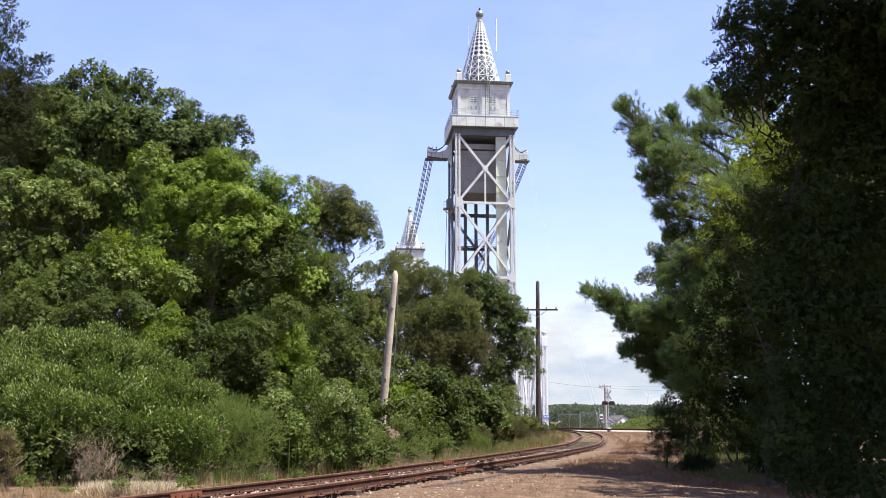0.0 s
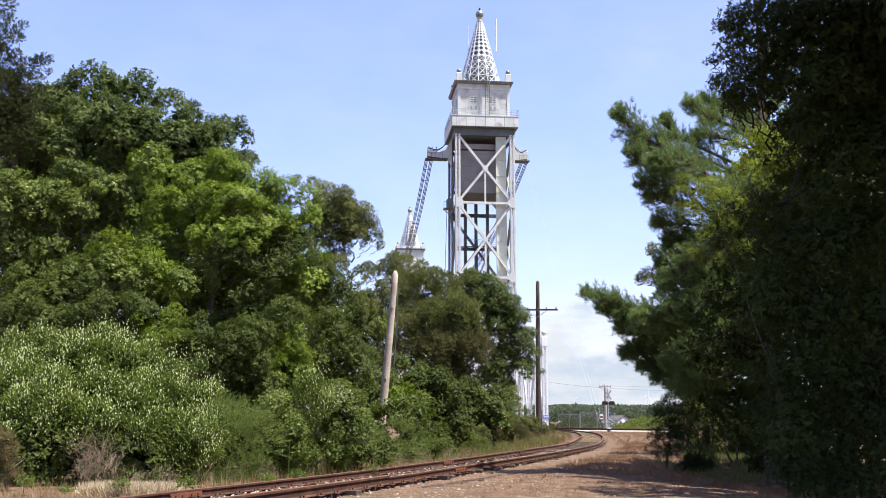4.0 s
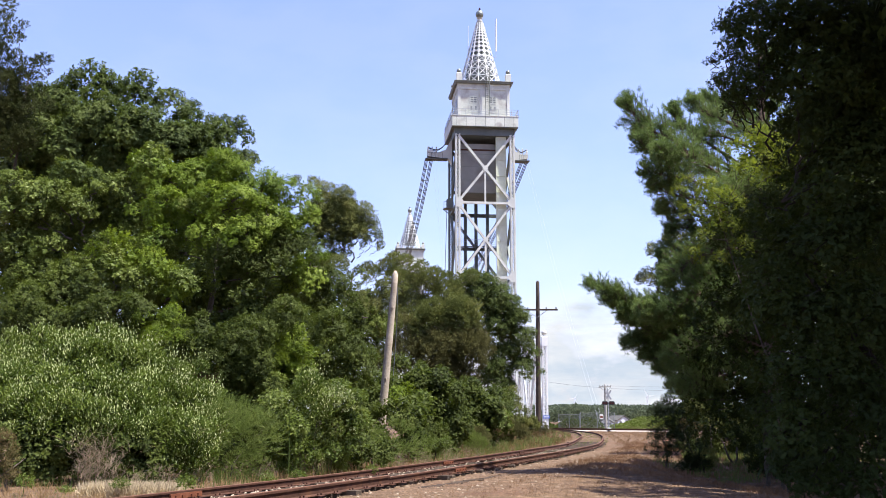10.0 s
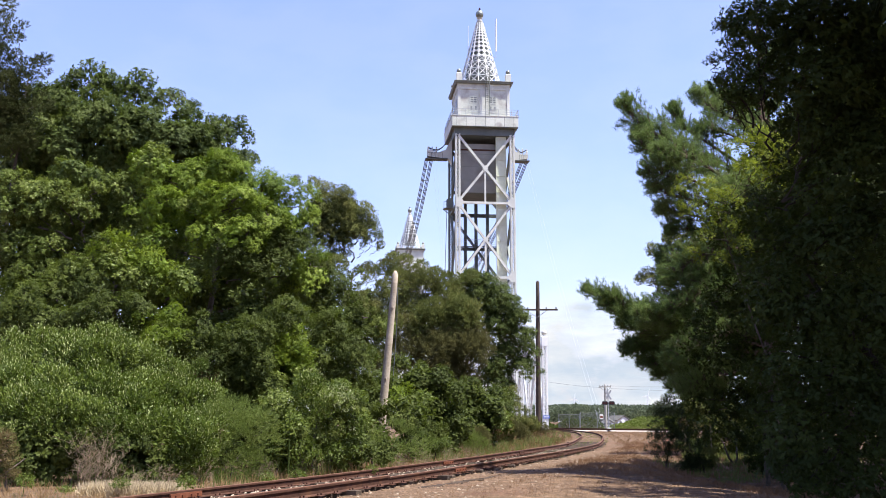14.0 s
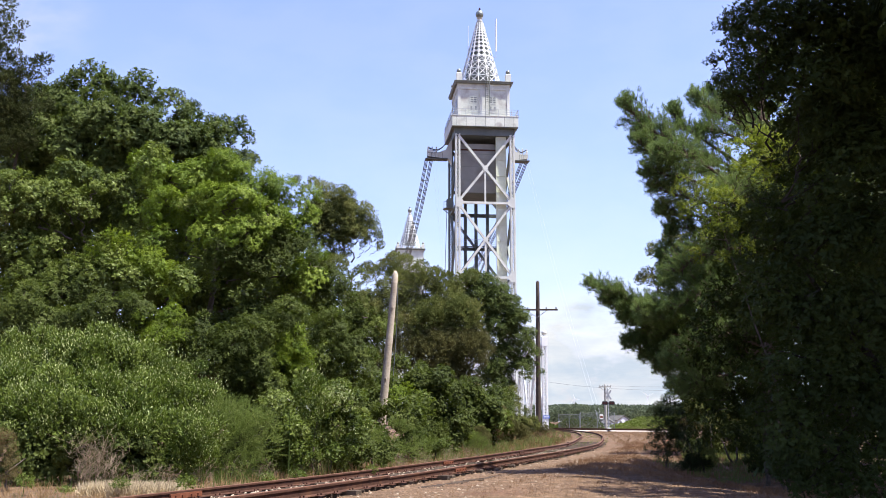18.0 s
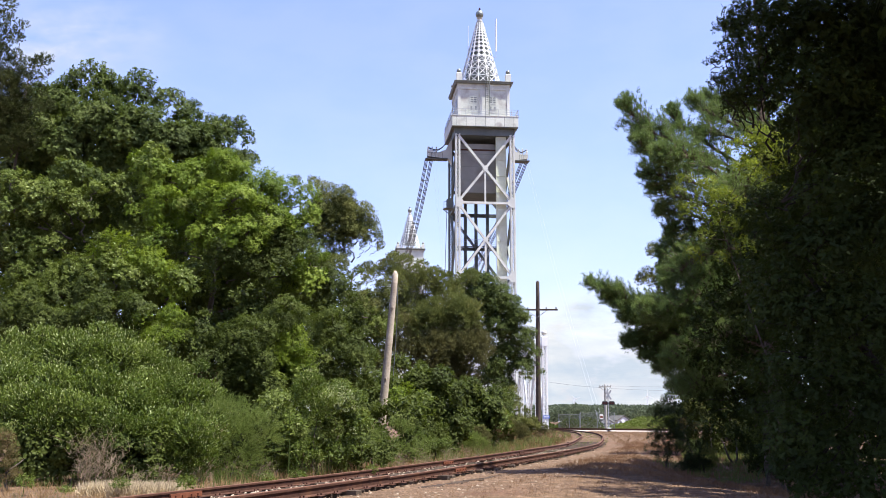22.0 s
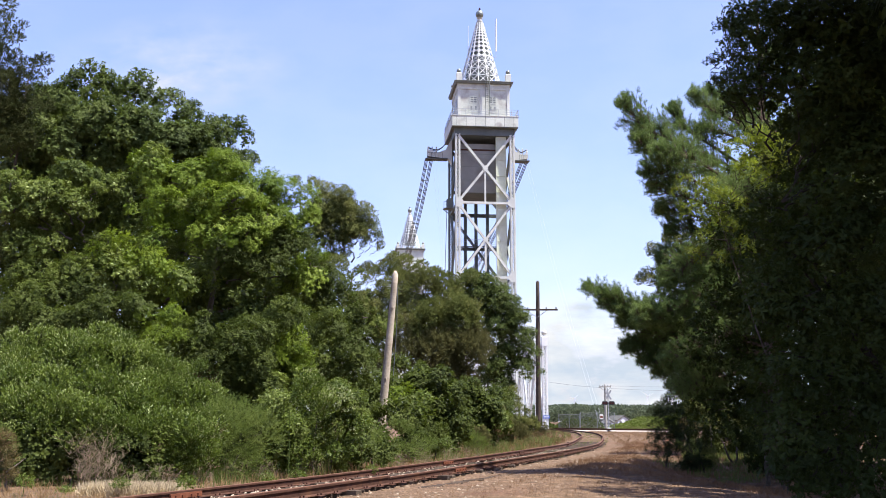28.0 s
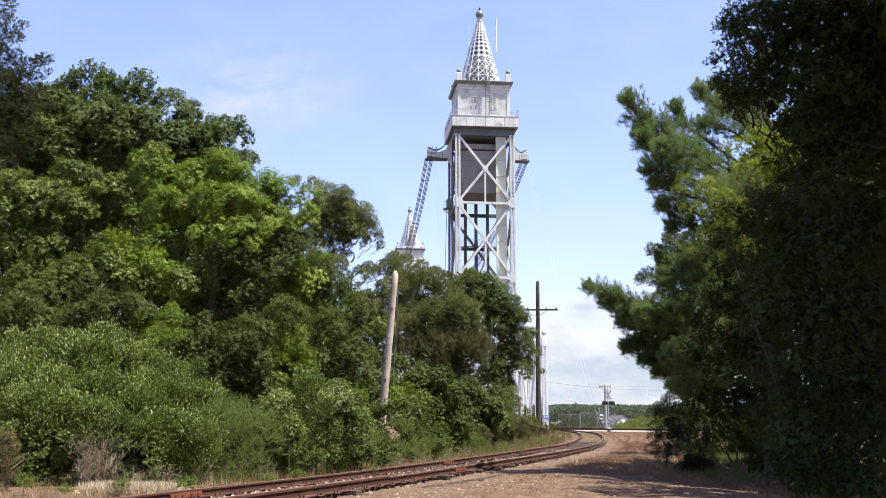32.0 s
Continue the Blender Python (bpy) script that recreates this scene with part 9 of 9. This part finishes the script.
# ---- grass, stones ----
def scatter_grass(name, mat, n, area, lo, hi, keep, label, per=7, width=0.03, up=1.0):
    r = np.random.default_rng(len(label) + n)
    x, y = r.uniform(area[0], area[1], n), r.uniform(area[2], area[3], n)
    y = area[2] + (y - area[2]) ** 1.0
    g = track_gap(x, y)
    ok = keep(x, y, g, r.uniform(0, 1, n))
    x, y = x[ok], y[ok]
    p = np.stack([x, y, height(x, y) + (-0.01 if up > 0.5 else 0.03)], 1)
    p = np.repeat(p, per, 0) + r.normal(size=(len(p) * per, 3)) * np.array([0.05, 0.05, 0])
    way = r.normal(size=p.shape) * (0.35 if up > 0.5 else 1.0) * np.array([1, 1, up]) + np.array([0, 0, up])
    v, t = blades(p, way, r.normal(size=p.shape), r.uniform(lo, hi, len(p)), [(0, width), (0.55, width * 0.8), (1, 0), (0.5, -width * 0.6), (0, -width)], [(0, 1, 4), (1, 3, 4), (1, 2, 3)], 0.1)
    ob = new(name, tri_mesh(name, v, t, mat))
    return tagged(ob, label, "grass", kind="stuff")


scatter_grass("mound_grass", RED_GRASS, 17000, (0, 11, 19, 58), 0.05, 0.17, lambda x, y, g, q: (g > np.where(y < 28, 2.8, 2.0)) & (g < 8.5) & (wave(x, y, 0.4, 12) > np.where(y < 26, 0.05, -0.45)), "fine reddish dry grass on the low mound", 9, 0.018)
scatter_grass("dry_grass", STRAW, 20000, (-12, 12, 14, 75), 0.05, 0.26, lambda x, y, g, q: (g < -1.4) & (g > np.where(y < 24, -7.5, -4.6)) & (wave(x, y, 0.5, 3) > -0.45) & (q < np.where(y < 30, 1.0, 0.4)), "dry straw-coloured grass along the track", 12, 0.014)
BLEACHED = leaf_material("bleached_straw", [(0.36, 0.28, 0.17), (0.5, 0.41, 0.27), (0.64, 0.55, 0.39)], 0.8, 0.1, (0.5, 0.42, 0.26))
scatter_grass("straw_mat", BLEACHED, 800, (-6.2, -4.7, 17.6, 18.8), 0.1, 0.3, lambda x, y, g, q: (g < -1.3) & (g > -4.2), "thick mat of bleached straw beside the rail", 12, 0.03, 0.7)
scatter_grass("green_grass", GRASS, 5200, (-12, 12, 14, 85), 0.08, 0.3, lambda x, y, g, q: (g < -2.0) & (g > np.where(y < 26, -7.5, -6)) & (q < np.where(y < 26, 0.6, 1.0)) & (wave(x, y, 0.6, 9) > -0.1), "green grass and weeds at the shrubs' foot", 12, 0.012)
scatter_grass("short_dry_grass", BROWN_GRASS, 42000, (-4, 14, 12, 60), 0.02, 0.08, lambda x, y, g, q: (g > 1.5) & (g < 10) & (q < 0.3 + 0.6 * (wave(x, y, 0.45, 2) + 0.3)), "short sparse dry grass on the sandy verge", 6, 0.035)
scatter_grass("far_dry_grass", BROWN_GRASS, 12000, (4, 40, 55, 122), 0.06, 0.24, lambda x, y, g, q: (np.abs(g) > 1.4) & (g < 20), "dry tan grass by the crossing", 6, 0.03)
scatter_grass("tall_dry_grass", BROWN_GRASS, 1300, (1, 16, 42, 118), 0.2, 0.55, lambda x, y, g, q: (g < -1.6) & (g > -5.5) & (wave(x, y, 0.5, 16) > -0.4), "tall brown grass beside the far track", 9, 0.016)
scatter_grass("tall_grass", GRASS, 1300, (1, 16, 38, 118), 0.15, 0.5, lambda x, y, g, q: (g < -1.6) & (g > -5.5) & (wave(x, y, 0.35, 6) > -0.3), "tall rank grass beside the far track", 9, 0.02)
scatter_grass("rank_weeds", GRASS, 2600, (-4, 12, 23, 66), 0.2, 0.58, lambda x, y, g, q: (g < -1.75) & (g > -4.4) & (wave(x, y, 0.45, 8) > -0.35), "rank green weeds at the foot of the shrubs", 10, 0.016)
scatter_grass("shade_weeds", GRASS, 1100, (-11, -1.5, 20.2, 27), 0.1, 0.36, lambda x, y, g, q: (g < -2.6) & (g > -8.5) & (wave(x, y, 0.7, 21) > -0.3), "low green weeds under the shrubs", 9, 0.02)
scatter_grass("clearing_grass", FEATHERY, 1500, (8.4, 14, 33, 50), 0.08, 0.28, lambda x, y, g, q: (x > 0.235 * y) & (wave(x, y, 0.6, 5) > -0.5), "bright green grass in a small clearing among the trees", 9, 0.03)
scatter_grass("dry_weeds", BROWN_GRASS, 1500, (-4, 12, 23, 70), 0.18, 0.5, lambda x, y, g, q: (g < -1.65) & (g > -4.0) & (wave(x, y, 0.6, 14) > -0.15), "dry brown weeds among the green at the verge", 9, 0.014)
scatter_grass("track_weeds", GRASS, 7000, (-5, 16, 16, 120), 0.06, 0.22, lambda x, y, g, q: (np.abs(g) < 1.2) & (wave(x, y, 0.3, 5) > -0.05) & (q < (y / 75) ** 2), "sparse weeds between the rails", 5, 0.04)


scatter_grass("verge_grass", GRASS, 700, (6.8, 10.8, 25, 34), 0.08, 0.25, lambda x, y, g, q: q < 0.8, "small patch of green grass under the trees", 8, 0.03)


def stones():
    r = np.random.default_rng(3)
    n = 42000
    x, y = r.uniform(-9, 8, n), 11 + 34 * r.uniform(0, 1, n) ** 1.6
    g = track_gap(x, y)
    ok = (np.abs(g) < 5.2) & (r.uniform(0, 1, n) < np.where(np.abs(g) < 2.2, 1.0, np.where(y < 21, 0.5, 0.16))) & (g > -2.6)
    x, y = x[ok], y[ok]
    c = np.stack([x, y, height(x, y) + 0.012], 1)
    o = np.array([(1, 0, 0), (0.3, 0.95, 0), (-0.8, 0.6, 0), (-0.8, -0.6, 0), (0.3, -0.95, 0), (0.1, 0, 0.8)])
    s = r.uniform(0.008, 0.026, (len(c), 1, 1)) * (1 + 1.2 * (r.uniform(0, 1, (len(c), 1, 1)) > 0.97))
    a = r.uniform(0, 6.28, len(c))
    rot = np.stack([np.stack([np.cos(a), -np.sin(a)], 1), np.stack([np.sin(a), np.cos(a)], 1)], 1)
    q = o[None] * r.uniform(0.7, 1.3, (len(c), 6, 3)) * s
    q[:, :, :2] = np.einsum("nij,nkj->nki", rot, q[:, :, :2])
    v = (c[:, None] + q).reshape(-1, 3)
    t = np.array([(0, 1, 5), (1, 2, 5), (2, 3, 5), (3, 4, 5), (4, 0, 5)])[None] + (np.arange(len(c)) * 6)[:, None, None]
    ob = new("ballast_stones", tri_mesh("ballast_stones", v, t.reshape(-1, 3), STONE))
    tagged(ob, "loose tan and grey ballast stones round the track", "gravel", kind="stuff")


stones()
PEBBLE = leaf_material("pale_pebbles", [(0.2, 0.155, 0.115), (0.32, 0.265, 0.205), (0.45, 0.39, 0.31)], 0.8, 0.0)


def pebbles():
    """Pale pebbles that lie loose between the rails and beside them."""
    r = np.random.default_rng(11)
    n = 9000
    x, y = r.uniform(-7, 8, n), 14 + 30 * r.uniform(0, 1, n) ** 1.4
    g = track_gap(x, y)
    ok = (g > -2.2) & (g < 3.5) & (r.uniform(0, 1, n) < np.where(np.abs(g) < 0.7, 1.0, 0.16))
    x, y = x[ok], y[ok]
    c = np.stack([x, y, height(x, y) + np.where(np.abs(g[ok]) < 0.7, 0.075, 0.012)], 1)
    o = np.array([(1, 0, 0), (0.3, 0.95, 0), (-0.8, 0.6, 0), (-0.8, -0.6, 0), (0.3, -0.95, 0), (0.1, 0, 0.7)])
    q = o[None] * r.uniform(0.6, 1.4, (len(c), 6, 3)) * r.uniform(0.012, 0.035, (len(c), 1, 1))
    t = np.array([(0, 1, 5), (1, 2, 5), (2, 3, 5), (3, 4, 5), (4, 0, 5)])[None] + (np.arange(len(c)) * 6)[:, None, None]
    ob = new("pebbles", tri_mesh("pebbles", (c[:, None] + q).reshape(-1, 3), t.reshape(-1, 3), PEBBLE))
    tagged(ob, "pale loose pebbles between the rails", "gravel", kind="stuff")


pebbles()

# pale flat stones near the rail
for i, (x, y, s) in enumerate(((3.0, 25.5, 0.06), (4.0, 27.0, 0.05), (1.2, 24.9, 0.05))):
    g = Geo().lathe([(s, 0), (s * 1.1, 0.03), (s * 0.8, 0.055), (s * 0.3, 0.06)], 7)
    ob = part("pale_stone", g, STONE, None, m=pose(x, y, float(height(np.array([x]), np.array([y]))[0]), 0, 0, i * 40) @ Matrix.Diagonal((1.6, 0.8, 1, 1)))
    tagged(ob, "pale flat stone lying on the gravel", "stone", "pale stones")


# ---- bird ----
bird = thing("bird", pose(32.3, 160, 7.3), "small grey bird flying past the crossing", "bird")
part("body", Geo().lathe([(0.012, -0.16), (0.05, -0.06), (0.058, 0.03), (0.04, 0.12), (0.012, 0.17)], 10), FEATHER, bird, m=pose(0, 0, 0, 0, -90, 0), smooth=True)
wings = []
for s in (-1, 1):
    g = Geo().add([(0.06, 0, z) for z in (0.0, 0.012)] + [(-0.07, 0, z) for z in (0.0, 0.012)] + [(-0.06, s * 0.28, z) for z in (0.018, 0.024)] + [(0.035, s * 0.17, z) for z in (0.012, 0.02)], [(0, 2, 4, 6), (7, 5, 3, 1), (0, 6, 7, 1), (2, 3, 5, 4), (4, 5, 7, 6), (0, 1, 3, 2)])
    wings.append((part("wing", g, FEATHER, bird), s))


# ---- wind and flight ----
TIMES = [k * 0.5 for k in range(8)] + [5.5 + k * 0.5 for k in range(19)] + [16.5 + k * 0.5 for k in range(19)] + [27.5 + k * 0.5 for k in range(10)]
# rise and fall of four branches' tips, in centimetres, at those times
RISE = [
    [-2, -1, 3, -5, -27, -42, -38, -22, -27, -23, -18, 0, 17, 17, 0, -10, 0, 9, 12, 4, -3, 1, 9, 9, 8, 8, 8, 4, 8, 12, 9, 5, 5, 5, 1, 0, 4, 5, 5, 5, 4, 4, 5, 8, 8, 8, 9, 8, 5, 4, 4, 12, 20, 24, 20, 16],
    [0, 1, -11, -20, -31, -31, -31, -24, -13, -21, -28, -17, -8, -7, 0, 1, -8, -11, -11, -7, 1, 7, 11, 11, 8, 8, 11, 8, 7, 1, 4, 11, 16, 8, -3, 0, 4, -3, -7, 7, 8, 4, 8, 11, 16, 16, 8, 4, 1, -4, -4, 8, 16, 16, 17, 21],
    [7, 3, -8, 0, 7, 0, -13, -7, -3, 0, -4, -6, -3, 5, 3, 1, 1, 1, 0, 0, 3, 3, 3, 1, 1, 3, 3, 3, 1, 1, 0, 1, 5, 3, 0, 0, 1, 1, 0, 0, 1, -4, -7, -2, 3, 1, 1, -3, -8, -7, -3, 1, -3, -4, 0, 0],
    [-14, -19, -15, 4, 10, 7, -7, -23, -7, 0, 11, 13, 8, 3, 0, 7, 8, 3, 0, 3, 3, -3, -4, -6, -10, -10, -10, -4, -3, 4, 4, 4, 4, 6, 6, 4, 3, 4, 6, 4, 6, 10, 10, 6, 3, 3, -4, -7, -7, 0, 0, -3, -6, 0, 0, -7],
]


def gust(t):
    """How hard the wind blows at t seconds, about 0.4 to 1.4."""
    return 0.75 + 0.4 * math.exp(-((t - 2.5) / 1.2) ** 2) + 0.45 * math.exp(-((t - 7) / 2.2) ** 2) + 0.2 * math.sin(t * 0.37 + 1) + 0.3 * math.exp(-((t - 30.5) / 1.3) ** 2)


def turned(t):
    """How far the shrubs' leaves are blown over at t seconds, 0 to 1."""
    return float(np.interp(t, (0, 2, 3.4, 5.6, 7, 8.5, 10, 12, 14, 17, 19, 21, 25, 28, 31, 32), (0.06, 0.25, 0.5, 1.0, 0.92, 0.75, 0.45, 0.22, 0.18, 0.28, 0.14, 0.1, 0.08, 0.03, 0.12, 0.16)))


def motions():
    for n, (ob, x) in enumerate(TURNING):
        at = ob.matrix_basis.translation.copy()
        late = 0.12 * (x + 8) + 0.5 * math.sin(n * 2.4)
        ready = 0.7 + 0.6 * ((n * 0.618) % 1)
        walk(ob, [(k * 0.5, Matrix.Translation(at) @ pose(0, 0, 0, 6 * math.sin(k * 1.3 + n), 0, -85 * min(1, ready * turned(k * 0.5 - late)) + 7 * gust(k * 0.5) * math.sin(k * 1.1 + n * 1.9))) for k in range(65)])
    for n, (ob, a, length, series) in enumerate(BRANCHES):
        if series < 0:
            continue
        rows = []
        for t, rise in zip(TIMES, RISE[series]):
            up = math.degrees(rise / 100 / length) * (1.0 + 0.12 * math.sin(n * 1.7))
            shake = 0.5 * gust(t) * math.sin(t * 2.6 + n * 1.9)
            rows.append((t, Matrix.Translation(a) @ pose(0, 0, 0, 0.4 * shake, up + 0.5 * shake, 0.35 * up + 0.6 * shake)))
        walk(ob, rows)
    for n, (ob, amount, phase) in enumerate(SWAYING):
        base = ob.matrix_basis.copy()
        size = ob.scale.copy()
        loc, rot = base.translation.copy(), base.to_quaternion().to_matrix().to_4x4()
        w = 1.5 + 0.9 * ((n * 0.618) % 1)
        rows = []
        for k in range(41):
            t = k * 0.8
            s = amount * gust(t) * (math.sin(w * t + phase) + 0.5 * math.sin(1.9 * w * t + 2 * phase))
            move = Vector((0.06 * s, 0.03 * s * math.cos(phase), 0.035 * s * math.sin(phase + t)))
            rows.append((t, Matrix.Translation(loc + move) @ pose(0, 0, 0, 3.0 * s, 3.5 * s * math.cos(phase * 3), 0) @ rot))
        walk(ob, rows)
        ob.scale = size
    for n, rotor in enumerate(rotors):
        at = rotor.matrix_basis.translation.copy()
        walk(rotor, [(k * 0.5, pose(*at, 90, 0, 0) @ pose(0, 0, 0, 0, 0, -(66 - 9 * n) * k)) for k in range(65)])
    for ob, start, end in clouds:
        size = ob.scale.copy()
        walk(ob, [(0, pose(*start)), (32, pose(*end))])
        ob.scale = size
    walk(bird, [(0, pose(110, 160, 12.0)), (4.0, pose(45.5, 160, 8.0)), (5.5, pose(32.3, 160, 7.3)), (6.0, pose(29.4, 160, 7.5, 8)), (6.5, pose(26.8, 160, 7.3)), (7.2, pose(23.6, 160, 6.7, -8)), (7.8, pose(21.3, 160, 6.3)), (8.2, pose(19.8, 160, 5.7, 10)), (8.8, pose(18.3, 160, 4.8)), (9.6, pose(15.5, 161, 3.6)), (12, pose(-15, 200, 4)), (32, pose(-400, 600, 20))])
    for wing, s in wings:
        walk(wing, [(k * 0.2, pose(0, 0, 0.03, s * 32 * math.sin(k * 1.9), 0, 0)) for k in range(51)] + [(32, pose(0, 0, 0.03, s * 10))])


motions()
